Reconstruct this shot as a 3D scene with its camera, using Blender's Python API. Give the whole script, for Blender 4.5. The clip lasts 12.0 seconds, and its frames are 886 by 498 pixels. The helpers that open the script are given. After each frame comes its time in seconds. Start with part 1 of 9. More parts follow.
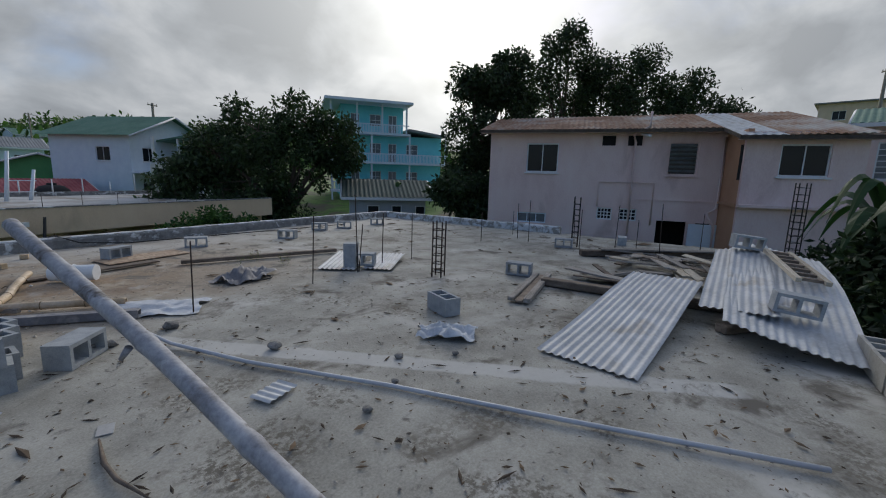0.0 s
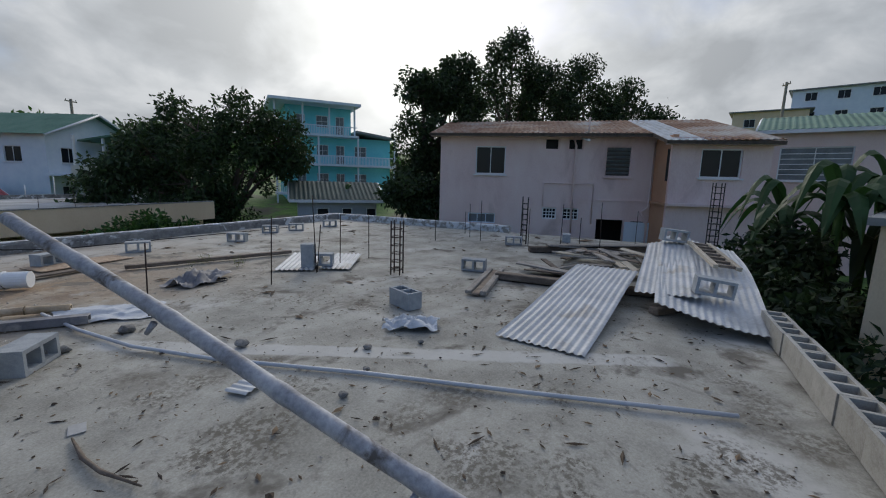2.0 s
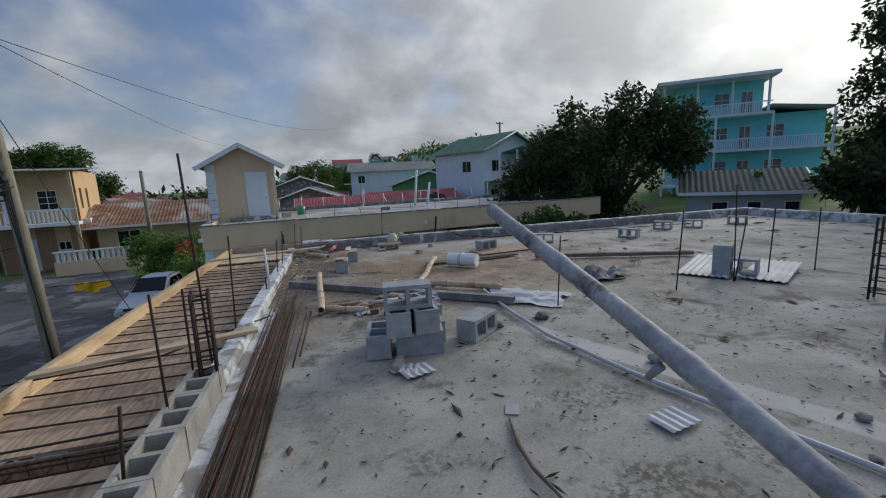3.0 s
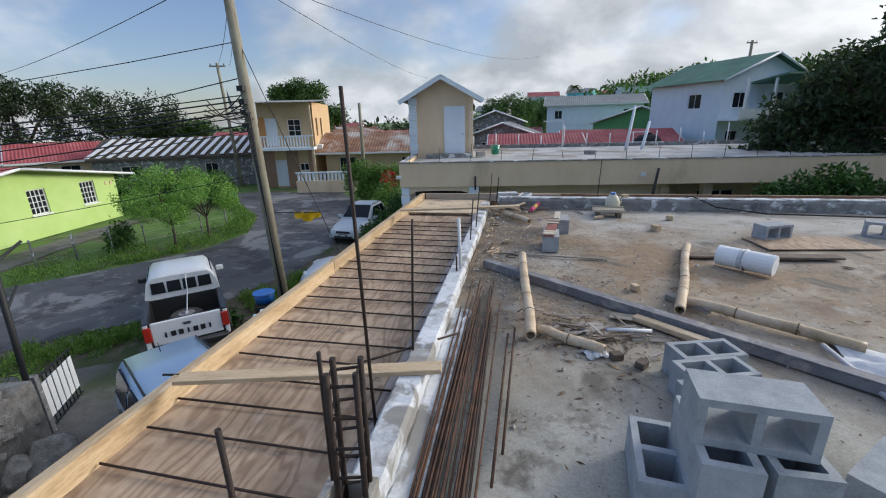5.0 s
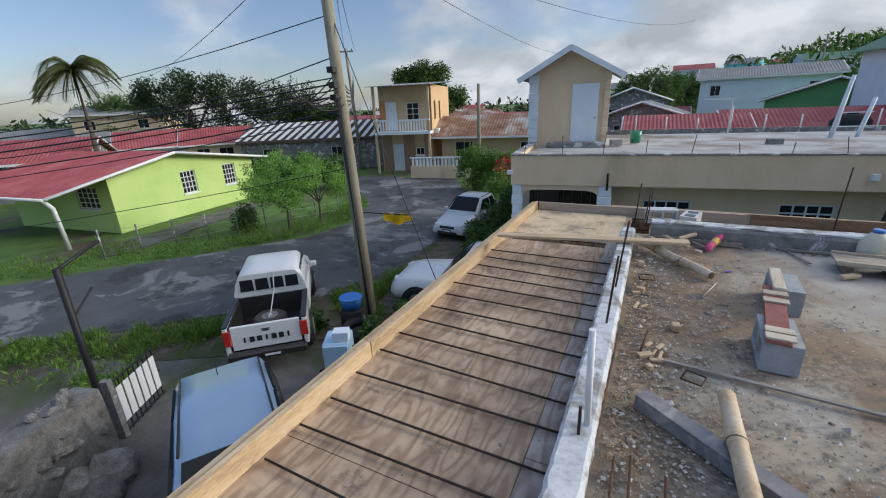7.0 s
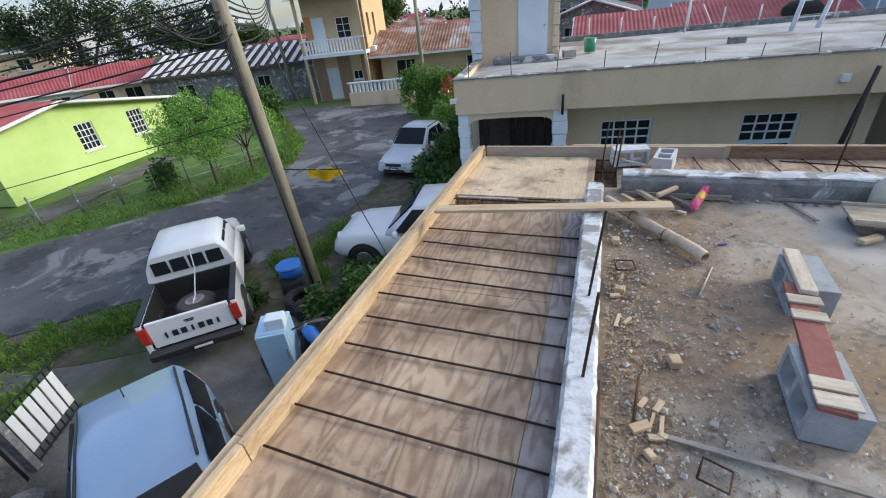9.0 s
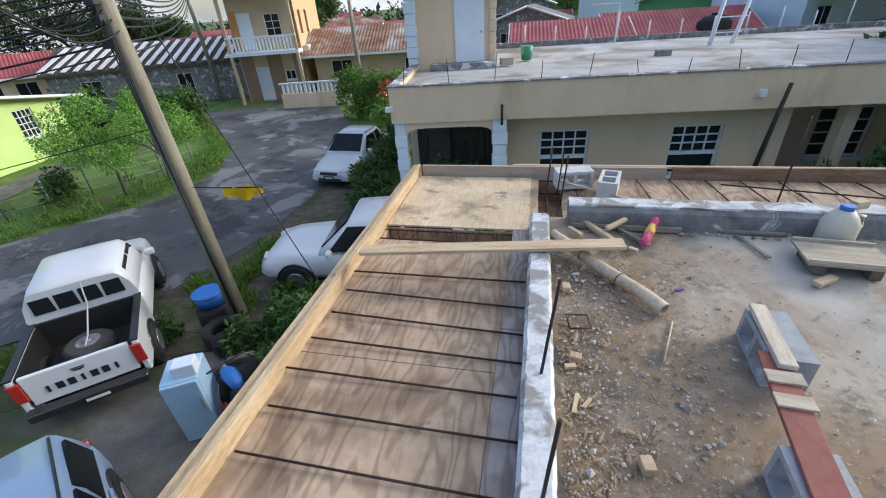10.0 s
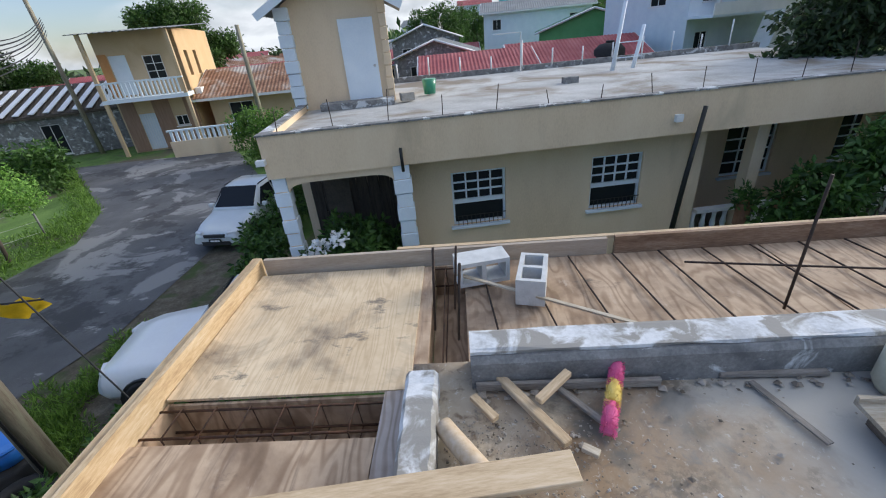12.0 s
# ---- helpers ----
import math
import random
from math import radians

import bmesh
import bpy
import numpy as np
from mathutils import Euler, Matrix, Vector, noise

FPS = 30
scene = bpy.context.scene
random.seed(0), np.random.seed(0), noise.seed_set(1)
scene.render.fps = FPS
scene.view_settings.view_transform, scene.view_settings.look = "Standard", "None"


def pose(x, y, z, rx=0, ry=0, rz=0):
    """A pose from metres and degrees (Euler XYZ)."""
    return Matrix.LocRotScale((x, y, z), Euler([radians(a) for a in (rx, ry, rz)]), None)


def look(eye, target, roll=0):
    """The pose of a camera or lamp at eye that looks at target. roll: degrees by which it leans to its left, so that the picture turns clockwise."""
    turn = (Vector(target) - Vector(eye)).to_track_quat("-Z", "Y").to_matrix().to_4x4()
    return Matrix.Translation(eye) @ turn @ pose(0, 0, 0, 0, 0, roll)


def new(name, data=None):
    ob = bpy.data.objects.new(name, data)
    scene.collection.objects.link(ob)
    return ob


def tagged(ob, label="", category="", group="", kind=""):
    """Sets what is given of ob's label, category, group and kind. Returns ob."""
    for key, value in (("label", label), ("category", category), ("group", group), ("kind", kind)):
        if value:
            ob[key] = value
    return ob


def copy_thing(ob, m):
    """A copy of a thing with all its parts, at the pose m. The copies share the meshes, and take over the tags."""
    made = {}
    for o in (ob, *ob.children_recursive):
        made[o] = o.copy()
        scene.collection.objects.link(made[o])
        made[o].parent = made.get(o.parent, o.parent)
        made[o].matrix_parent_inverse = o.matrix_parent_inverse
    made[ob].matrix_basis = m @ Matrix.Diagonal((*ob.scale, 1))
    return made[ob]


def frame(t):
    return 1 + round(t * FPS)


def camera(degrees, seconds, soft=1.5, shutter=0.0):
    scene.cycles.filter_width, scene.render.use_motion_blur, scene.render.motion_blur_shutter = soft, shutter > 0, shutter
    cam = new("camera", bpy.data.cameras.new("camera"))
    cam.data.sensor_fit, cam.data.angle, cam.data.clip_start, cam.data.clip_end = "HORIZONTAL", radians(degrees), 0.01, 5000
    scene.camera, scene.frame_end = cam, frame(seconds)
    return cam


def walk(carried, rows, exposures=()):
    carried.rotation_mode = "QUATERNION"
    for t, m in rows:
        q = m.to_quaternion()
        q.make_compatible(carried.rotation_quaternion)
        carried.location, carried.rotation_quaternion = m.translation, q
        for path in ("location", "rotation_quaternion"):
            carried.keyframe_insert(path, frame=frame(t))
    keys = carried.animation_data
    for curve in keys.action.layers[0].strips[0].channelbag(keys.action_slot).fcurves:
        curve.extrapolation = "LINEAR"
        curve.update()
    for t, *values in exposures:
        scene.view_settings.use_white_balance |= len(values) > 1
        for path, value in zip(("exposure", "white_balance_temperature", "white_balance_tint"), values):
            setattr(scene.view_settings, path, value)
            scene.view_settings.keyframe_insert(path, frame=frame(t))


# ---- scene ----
cam = camera(94.0, 12.0, soft=1.1)

PATH = [
    (0, (0.165, 0.454, 1.529), (1.818, 1.527, 1.185), 1.6),
    (0.5, (0.094, 0.422, 1.547), (1.846, 1.322, 1.201), 0.8),
    (1, (-0.074, 0.361, 1.51), (1.718, 1.19, 1.19), 0.1),
    (1.5, (-0.098, 0.37, 1.506), (1.695, 1.197, 1.187), 0.4),
    (2, (-0.106, 0.43, 1.497), (1.667, 1.295, 1.171), 1.5),
    (2.5, (-0.025, 0.676, 1.448), (1.5, 1.923, 1.103), 0.5),
    (2.6, (-0.005, 0.746, 1.446), (1.389, 2.142, 1.116), -0.7),
    (3, (-0.029, 1.091, 1.44), (0.472, 2.999, 1.111), -2.7),
    (3.5, (-0.183, 1.601, 1.414), (-0.192, 3.567, 1.045), -0.8),
    (3.7, (-0.226, 1.823, 1.39), (-0.306, 3.78, 0.986), -0.2),
    (5.3, (-0.365, 3.28, 1.647), (-0.841, 5.126, 1.042), -3.2),
    (5.5, (-0.367, 3.525, 1.679), (-0.927, 5.347, 1.074), -4.2),
    (6, (-0.44, 4.083, 1.69), (-1.036, 5.893, 1.082), -4.0),
    (6.5, (-0.526, 4.746, 1.625), (-1.186, 6.538, 1.033), -4.4),
    (7, (-0.783, 5.188, 1.632), (-1.648, 6.869, 0.979), -2.4),
    (7.2, (-0.884, 5.336, 1.643), (-1.858, 6.942, 0.957), -3.6),
    (8.8, (-0.983, 6.323, 1.736), (-1.767, 7.876, 0.749), -5.8),
    (9, (-0.987, 6.475, 1.761), (-1.645, 8.078, 0.762), -6.5),
    (9.5, (-1.021, 6.793, 1.772), (-1.593, 8.418, 0.755), -5.2),
    (10, (-1.049, 7.141, 1.795), (-1.457, 8.815, 0.779), -4.0),
    (10.5, (-1.041, 7.607, 1.836), (-1.388, 9.362, 0.941), -5.4),
    (11, (-1.003, 7.989, 1.822), (-1.379, 9.759, 0.971), -3.0),
    (11.5, (-0.972, 8.489, 1.725), (-1.313, 10.258, 0.857), -4.7),
    (12, (-0.705, 9.048, 1.619), (-0.817, 10.821, 0.7), -5.4),
]
walk(cam, [(t, look(eye, target, roll)) for t, eye, target, roll in PATH], exposures=[(0, -0.36), (1.0, -0.22), (2.2, -0.2), (2.9, -0.3), (3.6, 0.12), (5.3, 0.36), (7.0, 0.3), (9.0, 0.68), (9.6, 0.66), (10.0, 0.74), (10.5, 0.5), (11.5, 0.5), (12.0, 0.66)])

# ---- sky, sun ----
SUN_AZ, SUN_EL = radians(60), radians(20)
sun_dir = Vector((math.sin(SUN_AZ) * math.cos(SUN_EL), math.cos(SUN_AZ) * math.cos(SUN_EL), math.sin(SUN_EL)))
world = bpy.data.worlds.new("overcast_sky")
scene.world = world
world.use_nodes = True
wn, wl = world.node_tree.nodes, world.node_tree.links
wn.clear()


def wnode(kind, **values):
    node = wn.new(kind)
    for key, value in values.items():
        node.inputs[key].default_value = value
    return node


w_out = wn.new("ShaderNodeOutputWorld")
w_bg = wn.new("ShaderNodeBackground")
w_sky = wn.new("ShaderNodeTexSky")
w_sky.sky_type = "NISHITA"
w_sky.sun_disc = False
w_sky.sun_elevation, w_sky.sun_rotation = SUN_EL, SUN_AZ
w_coord = wn.new("ShaderNodeTexCoord")
w_sep = wn.new("ShaderNodeSeparateXYZ")
wl.new(w_coord.outputs["Generated"], w_sep.inputs[0])


def wmath(op, a, b=None, clamp=False):
    node = wn.new("ShaderNodeMath")
    node.operation, node.use_clamp = op, clamp
    for n, v in enumerate((a, b)):
        if v is None:
            continue
        if isinstance(v, (int, float)):
            node.inputs[n].default_value = v
        else:
            wl.new(v, node.inputs[n])
    return node.outputs[0]


# Clouds lie on a far flat layer, so they grow smaller towards the horizon.
up = wmath("ADD", wmath("MAXIMUM", w_sep.outputs[2], 0.0), 0.5)
w_flat = wn.new("ShaderNodeCombineXYZ")
wl.new(wmath("DIVIDE", w_sep.outputs[0], up), w_flat.inputs[0])
wl.new(wmath("DIVIDE", w_sep.outputs[1], up), w_flat.inputs[1])
w_n1 = wnode("ShaderNodeTexNoise", Scale=2.1, Detail=7.0, Roughness=0.5, Distortion=0.15)
w_n2 = wnode("ShaderNodeTexNoise", Scale=3.6, Detail=7.0, Roughness=0.52, Distortion=0.25)
w_n3 = wnode("ShaderNodeTexNoise", Scale=0.9, Detail=3.0, Roughness=0.5)
for node in (w_n1, w_n2, w_n3):
    wl.new(w_flat.outputs[0], node.inputs["Vector"])
w_cover = wn.new("ShaderNodeMapRange")
w_dot = wn.new("ShaderNodeVectorMath")
w_dot.operation = "DOT_PRODUCT"
w_dot.inputs[1].default_value = sun_dir
wl.new(w_coord.outputs["Generated"], w_dot.inputs[0])
# Thicker cloud towards the sun, more open sky away from it.
cover_ = wmath("ADD", wmath("MULTIPLY", w_n1.outputs["Fac"], 0.75), wmath("MULTIPLY", w_n3.outputs["Fac"], 0.5))
low_ = wmath("MULTIPLY", wmath("SUBTRACT", 0.15, w_sep.outputs[2], True), 1.8)
wl.new(wmath("ADD", wmath("ADD", cover_, low_), wmath("MULTIPLY", w_dot.outputs["Value"], 0.25)), w_cover.inputs["Value"])
w_cover.inputs["From Min"].default_value, w_cover.inputs["From Max"].default_value = 0.635, 0.83
w_cover.interpolation_type = "SMOOTHSTEP"
w_shade = wn.new("ShaderNodeValToRGB")
wl.new(w_n2.outputs["Fac"], w_shade.inputs[0])
w_shade.color_ramp.elements[0].position, w_shade.color_ramp.elements[0].color = 0.38, (0.34, 0.37, 0.41, 1)
w_shade.color_ramp.elements[1].position, w_shade.color_ramp.elements[1].color = 0.61, (0.60, 0.63, 0.67, 1)
w_mid = w_shade.color_ramp.elements.new(0.5)
w_mid.color = (0.45, 0.485, 0.53, 1)
# The sun's light glows through the cloud round it.
w_near = wmath("MAXIMUM", w_dot.outputs["Value"], 0.0)
glow = wmath("ADD", wmath("MULTIPLY", wmath("POWER", w_near, 40.0), 0.9), wmath("MULTIPLY", wmath("POWER", w_near, 6.0), 0.36))
w_lit = wn.new("ShaderNodeMixRGB")
w_lit.blend_type = "ADD"
w_lit.inputs[0].default_value = 1.0
w_warm = wn.new("ShaderNodeMixRGB")
w_warm.blend_type = "MULTIPLY"
w_warm.inputs[0].default_value = 1.0
w_warm.inputs[1].default_value = (1.0, 0.97, 0.88, 1)
wl.new(glow, w_warm.inputs[2])
wl.new(w_shade.outputs[0], w_lit.inputs[1])
wl.new(w_warm.outputs[0], w_lit.inputs[2])
w_blue = wn.new("ShaderNodeMixRGB")
w_blue.blend_type = "MULTIPLY"
w_blue.inputs[0].default_value = 1.0
w_blue.inputs[2].default_value = (0.092, 0.097, 0.118, 1)
wl.new(w_sky.outputs[0], w_blue.inputs[1])
w_mix = wn.new("ShaderNodeMixRGB")
wl.new(w_cover.outputs[0], w_mix.inputs[0])
wl.new(w_blue.outputs[0], w_mix.inputs[1])
wl.new(w_lit.outputs[0], w_mix.inputs[2])
# An overcast sky is brightest overhead.
w_zen = wn.new("ShaderNodeMixRGB")
w_zen.blend_type = "MULTIPLY"
w_zen.inputs[0].default_value = 1.0
wl.new(w_mix.outputs[0], w_zen.inputs[1])
wl.new(wmath("ADD", wmath("MULTIPLY", wmath("POWER", wmath("MAXIMUM", w_sep.outputs[2], 0.0), 2.0), 1.0), 0.97), w_zen.inputs[2])
wl.new(w_zen.outputs[0], w_bg.inputs["Color"])
w_bg.inputs["Strength"].default_value = 1.0
wl.new(w_bg.outputs[0], w_out.inputs["Surface"])

sun = new("sun", bpy.data.lights.new("sun", "SUN"))
sun.data.energy, sun.data.angle, sun.data.color = 2.2, radians(22), (1.0, 0.95, 0.88)
sun.matrix_world = look(sun_dir * 50, (0, 0, 0))


# ---- materials ----
def material(name, stops, scale=6.0, fine=60.0, rough=0.85, metal=0.0, bump=0.15, stretch=(1, 1, 1), stain=None, stain_scale=0.7, stain_at=(0.5, 0.62), per_object=0.0, gloss=0.5, bump_dist=0.01, coord="Object"):
    """Two scales of noise between the stops, an optional stain colour over it, and fine relief."""
    m = bpy.data.materials.new(name)
    m.use_nodes = True
    nodes, links = m.node_tree.nodes, m.node_tree.links
    bsdf = nodes["Principled BSDF"]
    tc = nodes.new("ShaderNodeTexCoord")
    mp = nodes.new("ShaderNodeMapping")
    mp.inputs["Scale"].default_value = stretch
    links.new(tc.outputs[coord], mp.inputs["Vector"])
    info = nodes.new("ShaderNodeObjectInfo")
    shift = nodes.new("ShaderNodeVectorMath")
    shift.operation = "MULTIPLY_ADD"
    shift.inputs[1].default_value = (13.0, 7.0, 5.0)
    links.new(info.outputs["Random"], shift.inputs[0])
    links.new(mp.outputs[0], shift.inputs[2])
    big, small = nodes.new("ShaderNodeTexNoise"), nodes.new("ShaderNodeTexNoise")
    for node, size, detail in ((big, scale, 6.0), (small, fine, 4.0)):
        node.inputs["Scale"].default_value, node.inputs["Detail"].default_value, node.inputs["Roughness"].default_value = size, detail, 0.62
        links.new(shift.outputs[0] if per_object else mp.outputs[0], node.inputs["Vector"])
    mixv = nodes.new("ShaderNodeMath")
    mixv.operation = "MULTIPLY_ADD"
    mixv.inputs[1].default_value = 0.35
    links.new(small.outputs["Fac"], mixv.inputs[0])
    half = nodes.new("ShaderNodeMath")
    half.operation = "MULTIPLY"
    half.inputs[1].default_value = 0.65
    links.new(big.outputs["Fac"], half.inputs[0])
    links.new(half.outputs[0], mixv.inputs[2])
    ramp = nodes.new("ShaderNodeValToRGB")
    links.new(mixv.outputs[0], ramp.inputs[0])
    els = ramp.color_ramp.elements
    lo, hi = 0.36, 0.64
    els[0].position, els[0].color = lo, (*stops[0], 1)
    els[1].position, els[1].color = hi, (*stops[-1], 1)
    for n, c in enumerate(stops[1:-1], 1):
        els.new(lo + (hi - lo) * n / (len(stops) - 1)).color = (*c, 1)
    colour = ramp.outputs[0]
    if stain:
        sn = nodes.new("ShaderNodeTexNoise")
        sn.inputs["Scale"].default_value, sn.inputs["Detail"].default_value, sn.inputs["Roughness"].default_value = stain_scale, 7.0, 0.6
        sn.inputs["Distortion"].default_value = 0.6
        links.new(mp.outputs[0], sn.inputs["Vector"])
        mr = nodes.new("ShaderNodeMapRange")
        mr.inputs["From Min"].default_value, mr.inputs["From Max"].default_value = stain_at
        links.new(sn.outputs["Fac"], mr.inputs["Value"])
        mx = nodes.new("ShaderNodeMixRGB")
        mx.inputs[2].default_value = (*stain, 1)
        links.new(mr.outputs[0], mx.inputs[0])
        links.new(colour, mx.inputs[1])
        colour = mx.outputs[0]
    if per_object:
        hsv = nodes.new("ShaderNodeHueSaturation")
        mr2 = nodes.new("ShaderNodeMapRange")
        mr2.inputs["To Min"].default_value, mr2.inputs["To Max"].default_value = 1 - per_object, 1 + per_object
        links.new(info.outputs["Random"], mr2.inputs["Value"])
        links.new(mr2.outputs[0], hsv.inputs["Value"])
        links.new(colour, hsv.inputs["Color"])
        colour = hsv.outputs[0]
    links.new(colour, bsdf.inputs["Base Color"])
    bsdf.inputs["Roughness"].default_value, bsdf.inputs["Metallic"].default_value = rough, metal
    bsdf.inputs["Specular IOR Level"].default_value = gloss
    if bump:
        bn = nodes.new("ShaderNodeBump")
        bn.inputs["Strength"].default_value, bn.inputs["Distance"].default_value = bump, bump_dist
        links.new(mixv.outputs[0], bn.inputs["Height"])
        links.new(bn.outputs[0], bsdf.inputs["Normal"])
    return m


def smear(m, colour, size, lo, hi, stretch):
    """Streaky dark smears over a material."""
    nodes, links = m.node_tree.nodes, m.node_tree.links
    tc, mp, nz, mr, mx = (nodes.new("ShaderNode" + k) for k in ("TexCoord", "Mapping", "TexNoise", "MapRange", "MixRGB"))
    mp.inputs["Scale"].default_value = stretch
    nz.inputs["Scale"].default_value, nz.inputs["Detail"].default_value, nz.inputs["Roughness"].default_value = size, 9.0, 0.7
    mr.inputs["From Min"].default_value, mr.inputs["From Max"].default_value = lo, hi
    mr.inputs["To Max"].default_value = 0.85
    mx.inputs[2].default_value = (*colour, 1)
    bsdf = nodes["Principled BSDF"]
    links.new(tc.outputs["Object"], mp.inputs["Vector"])
    links.new(mp.outputs[0], nz.inputs["Vector"])
    links.new(nz.outputs["Fac"], mr.inputs["Value"])
    links.new(mr.outputs[0], mx.inputs[0])
    links.new(bsdf.inputs["Base Color"].links[0].from_socket, mx.inputs[1])
    links.new(mx.outputs[0], bsdf.inputs["Base Color"])


def leafy(name, dark, light):
    """Leaves that differ from island to island and let some light through."""
    m = bpy.data.materials.new(name)
    m.use_nodes = True
    nodes, links = m.node_tree.nodes, m.node_tree.links
    bsdf, out = nodes["Principled BSDF"], nodes["Material Output"]
    geo = nodes.new("ShaderNodeNewGeometry")
    ramp = nodes.new("ShaderNodeValToRGB")
    ramp.color_ramp.elements[0].color, ramp.color_ramp.elements[1].color = (*dark, 1), (*light, 1)
    links.new(geo.outputs["Random Per Island"], ramp.inputs[0])
    links.new(ramp.outputs[0], bsdf.inputs["Base Color"])
    bsdf.inputs["Roughness"].default_value = 0.55
    tr = nodes.new("ShaderNodeBsdfTranslucent")
    links.new(ramp.outputs[0], tr.inputs["Color"])
    mx = nodes.new("ShaderNodeMixShader")
    mx.inputs[0].default_value = 0.3
    links.new(bsdf.outputs[0], mx.inputs[1])
    links.new(tr.outputs[0], mx.inputs[2])
    links.new(mx.outputs[0], out.inputs["Surface"])
    return m


def plywood_material(name, a, b, dark, along=0):
    """Rotary-cut veneer: bent bands along the sheet, with weathered dark blotches."""
    m = material(name, (a, b), scale=2.2, fine=14.0, rough=0.8, bump=0.08, stain=dark, stain_scale=1.6, stain_at=(0.49, 0.68))
    nodes, links = m.node_tree.nodes, m.node_tree.links
    tc = nodes.new("ShaderNodeTexCoord")
    mp = nodes.new("ShaderNodeMapping")
    mp.inputs["Scale"].default_value = {0: (1.0, 4.2, 1.0), 1: (7.0, 0.55, 1.0), 2: (3.4, 0.8, 1.0)}[along]
    links.new(tc.outputs["Object"], mp.inputs["Vector"])
    warp = nodes.new("ShaderNodeTexNoise")
    warp.inputs["Scale"].default_value, warp.inputs["Detail"].default_value = 1.25, 2.0
    links.new(mp.outputs[0], warp.inputs["Vector"])
    mul = nodes.new("ShaderNodeMath")
    mul.operation = "MULTIPLY"
    mul.inputs[1].default_value = 84.0 if along == 1 else 62.0
    links.new(warp.outputs["Fac"], mul.inputs[0])
    sine = nodes.new("ShaderNodeMath")
    sine.operation = "SINE"
    links.new(mul.outputs[0], sine.inputs[0])
    mr = nodes.new("ShaderNodeMapRange")
    mr.inputs["From Min"].default_value, mr.inputs["From Max"].default_value = -0.2, 1.0
    mr.inputs["To Min"].default_value, mr.inputs["To Max"].default_value = 0.0, (0.5 if along == 1 else 0.62)
    links.new(sine.outputs[0], mr.inputs["Value"])
    bsdf = nodes["Principled BSDF"]
    old = bsdf.inputs["Base Color"].links[0].from_socket
    mx = nodes.new("ShaderNodeMixRGB")
    mx.blend_type = "MULTIPLY"
    mx.inputs[2].default_value = (0.76, 0.69, 0.62, 1) if along == 1 else (0.52, 0.45, 0.40, 1)
    links.new(mr.outputs[0], mx.inputs[0])
    links.new(old, mx.inputs[1])
    links.new(mx.outputs[0], bsdf.inputs["Base Color"])
    return m


def glass_material(name, colour, rough=0.12):
    m = bpy.data.materials.new(name)
    m.use_nodes = True
    b = m.node_tree.nodes["Principled BSDF"]
    b.inputs["Base Color"].default_value, b.inputs["Roughness"].default_value = (*colour, 1), rough
    b.inputs["Specular IOR Level"].default_value = 0.18
    return m


CONCRETE = material("deck_concrete", ((0.215, 0.206, 0.178), (0.335, 0.322, 0.281), (0.45, 0.434, 0.385)), scale=1.6, fine=70, rough=0.9, bump=0.25, stain=(0.17, 0.155, 0.13), stain_scale=0.9, stain_at=(0.60, 0.72))


def add_dirt(m):
    """Brown earth trodden over the north-west part of the slab, and pale cement dust."""
    nodes, links = m.node_tree.nodes, m.node_tree.links
    tc = nodes.new("ShaderNodeTexCoord")
    sep = nodes.new("ShaderNodeSeparateXYZ")
    links.new(tc.outputs["Object"], sep.inputs[0])
    bsdf = nodes["Principled BSDF"]

    def ranged(value, lo, hi):
        mr = nodes.new("ShaderNodeMapRange")
        mr.inputs["From Min"].default_value, mr.inputs["From Max"].default_value = lo, hi
        links.new(value, mr.inputs["Value"])
        return mr.outputs[0]

    def times(a, b):
        mt = nodes.new("ShaderNodeMath")
        mt.operation = "MULTIPLY"
        links.new(a, mt.inputs[0])
        links.new(b, mt.inputs[1])
        return mt.outputs[0]

    for colour, size, lo, hi, region in (((0.275, 0.190, 0.116), 0.75, 0.28, 0.52, True), ((0.40, 0.338, 0.256), 1.3, 0.50, 0.64, True), ((0.20, 0.14, 0.095), 2.2, 0.54, 0.66, True), ((0.17, 0.125, 0.09), 13.0, 0.54, 0.68, True), ((0.46, 0.42, 0.37), 34.0, 0.60, 0.68, True), ((0.50, 0.485, 0.447), 0.6, 0.56, 0.68, False), ((0.13, 0.117, 0.098), 1.5, 0.57, 0.66, False), ((0.15, 0.14, 0.125), 9.0, 0.60, 0.72, False), ((0.44, 0.415, 0.37), 1.1, 0.34, 0.56, "swept")):
        nz = nodes.new("ShaderNodeTexNoise")
        nz.inputs["Scale"].default_value, nz.inputs["Detail"].default_value, nz.inputs["Roughness"].default_value = size, 8.0, 0.62
        nz.inputs["Distortion"].default_value = 0.5
        links.new(tc.outputs["Object"], nz.inputs["Vector"])
        f = ranged(nz.outputs["Fac"], lo, hi)
        if region == "swept":
            f = times(f, times(ranged(sep.outputs[1], 8.5, 9.5), ranged(sep.outputs[0], -0.2, 0.7)))
        elif region:
            f = times(f, times(ranged(sep.outputs[1], 4.8, 7.0), ranged(sep.outputs[0], 6.0, 2.2)))
        mx = nodes.new("ShaderNodeMixRGB")
        mx.inputs[2].default_value = (*colour, 1)
        links.new(f, mx.inputs[0])
        links.new(bsdf.inputs["Base Color"].links[0].from_socket, mx.inputs[1])
        links.new(mx.outputs[0], bsdf.inputs["Base Color"])


add_dirt(CONCRETE)


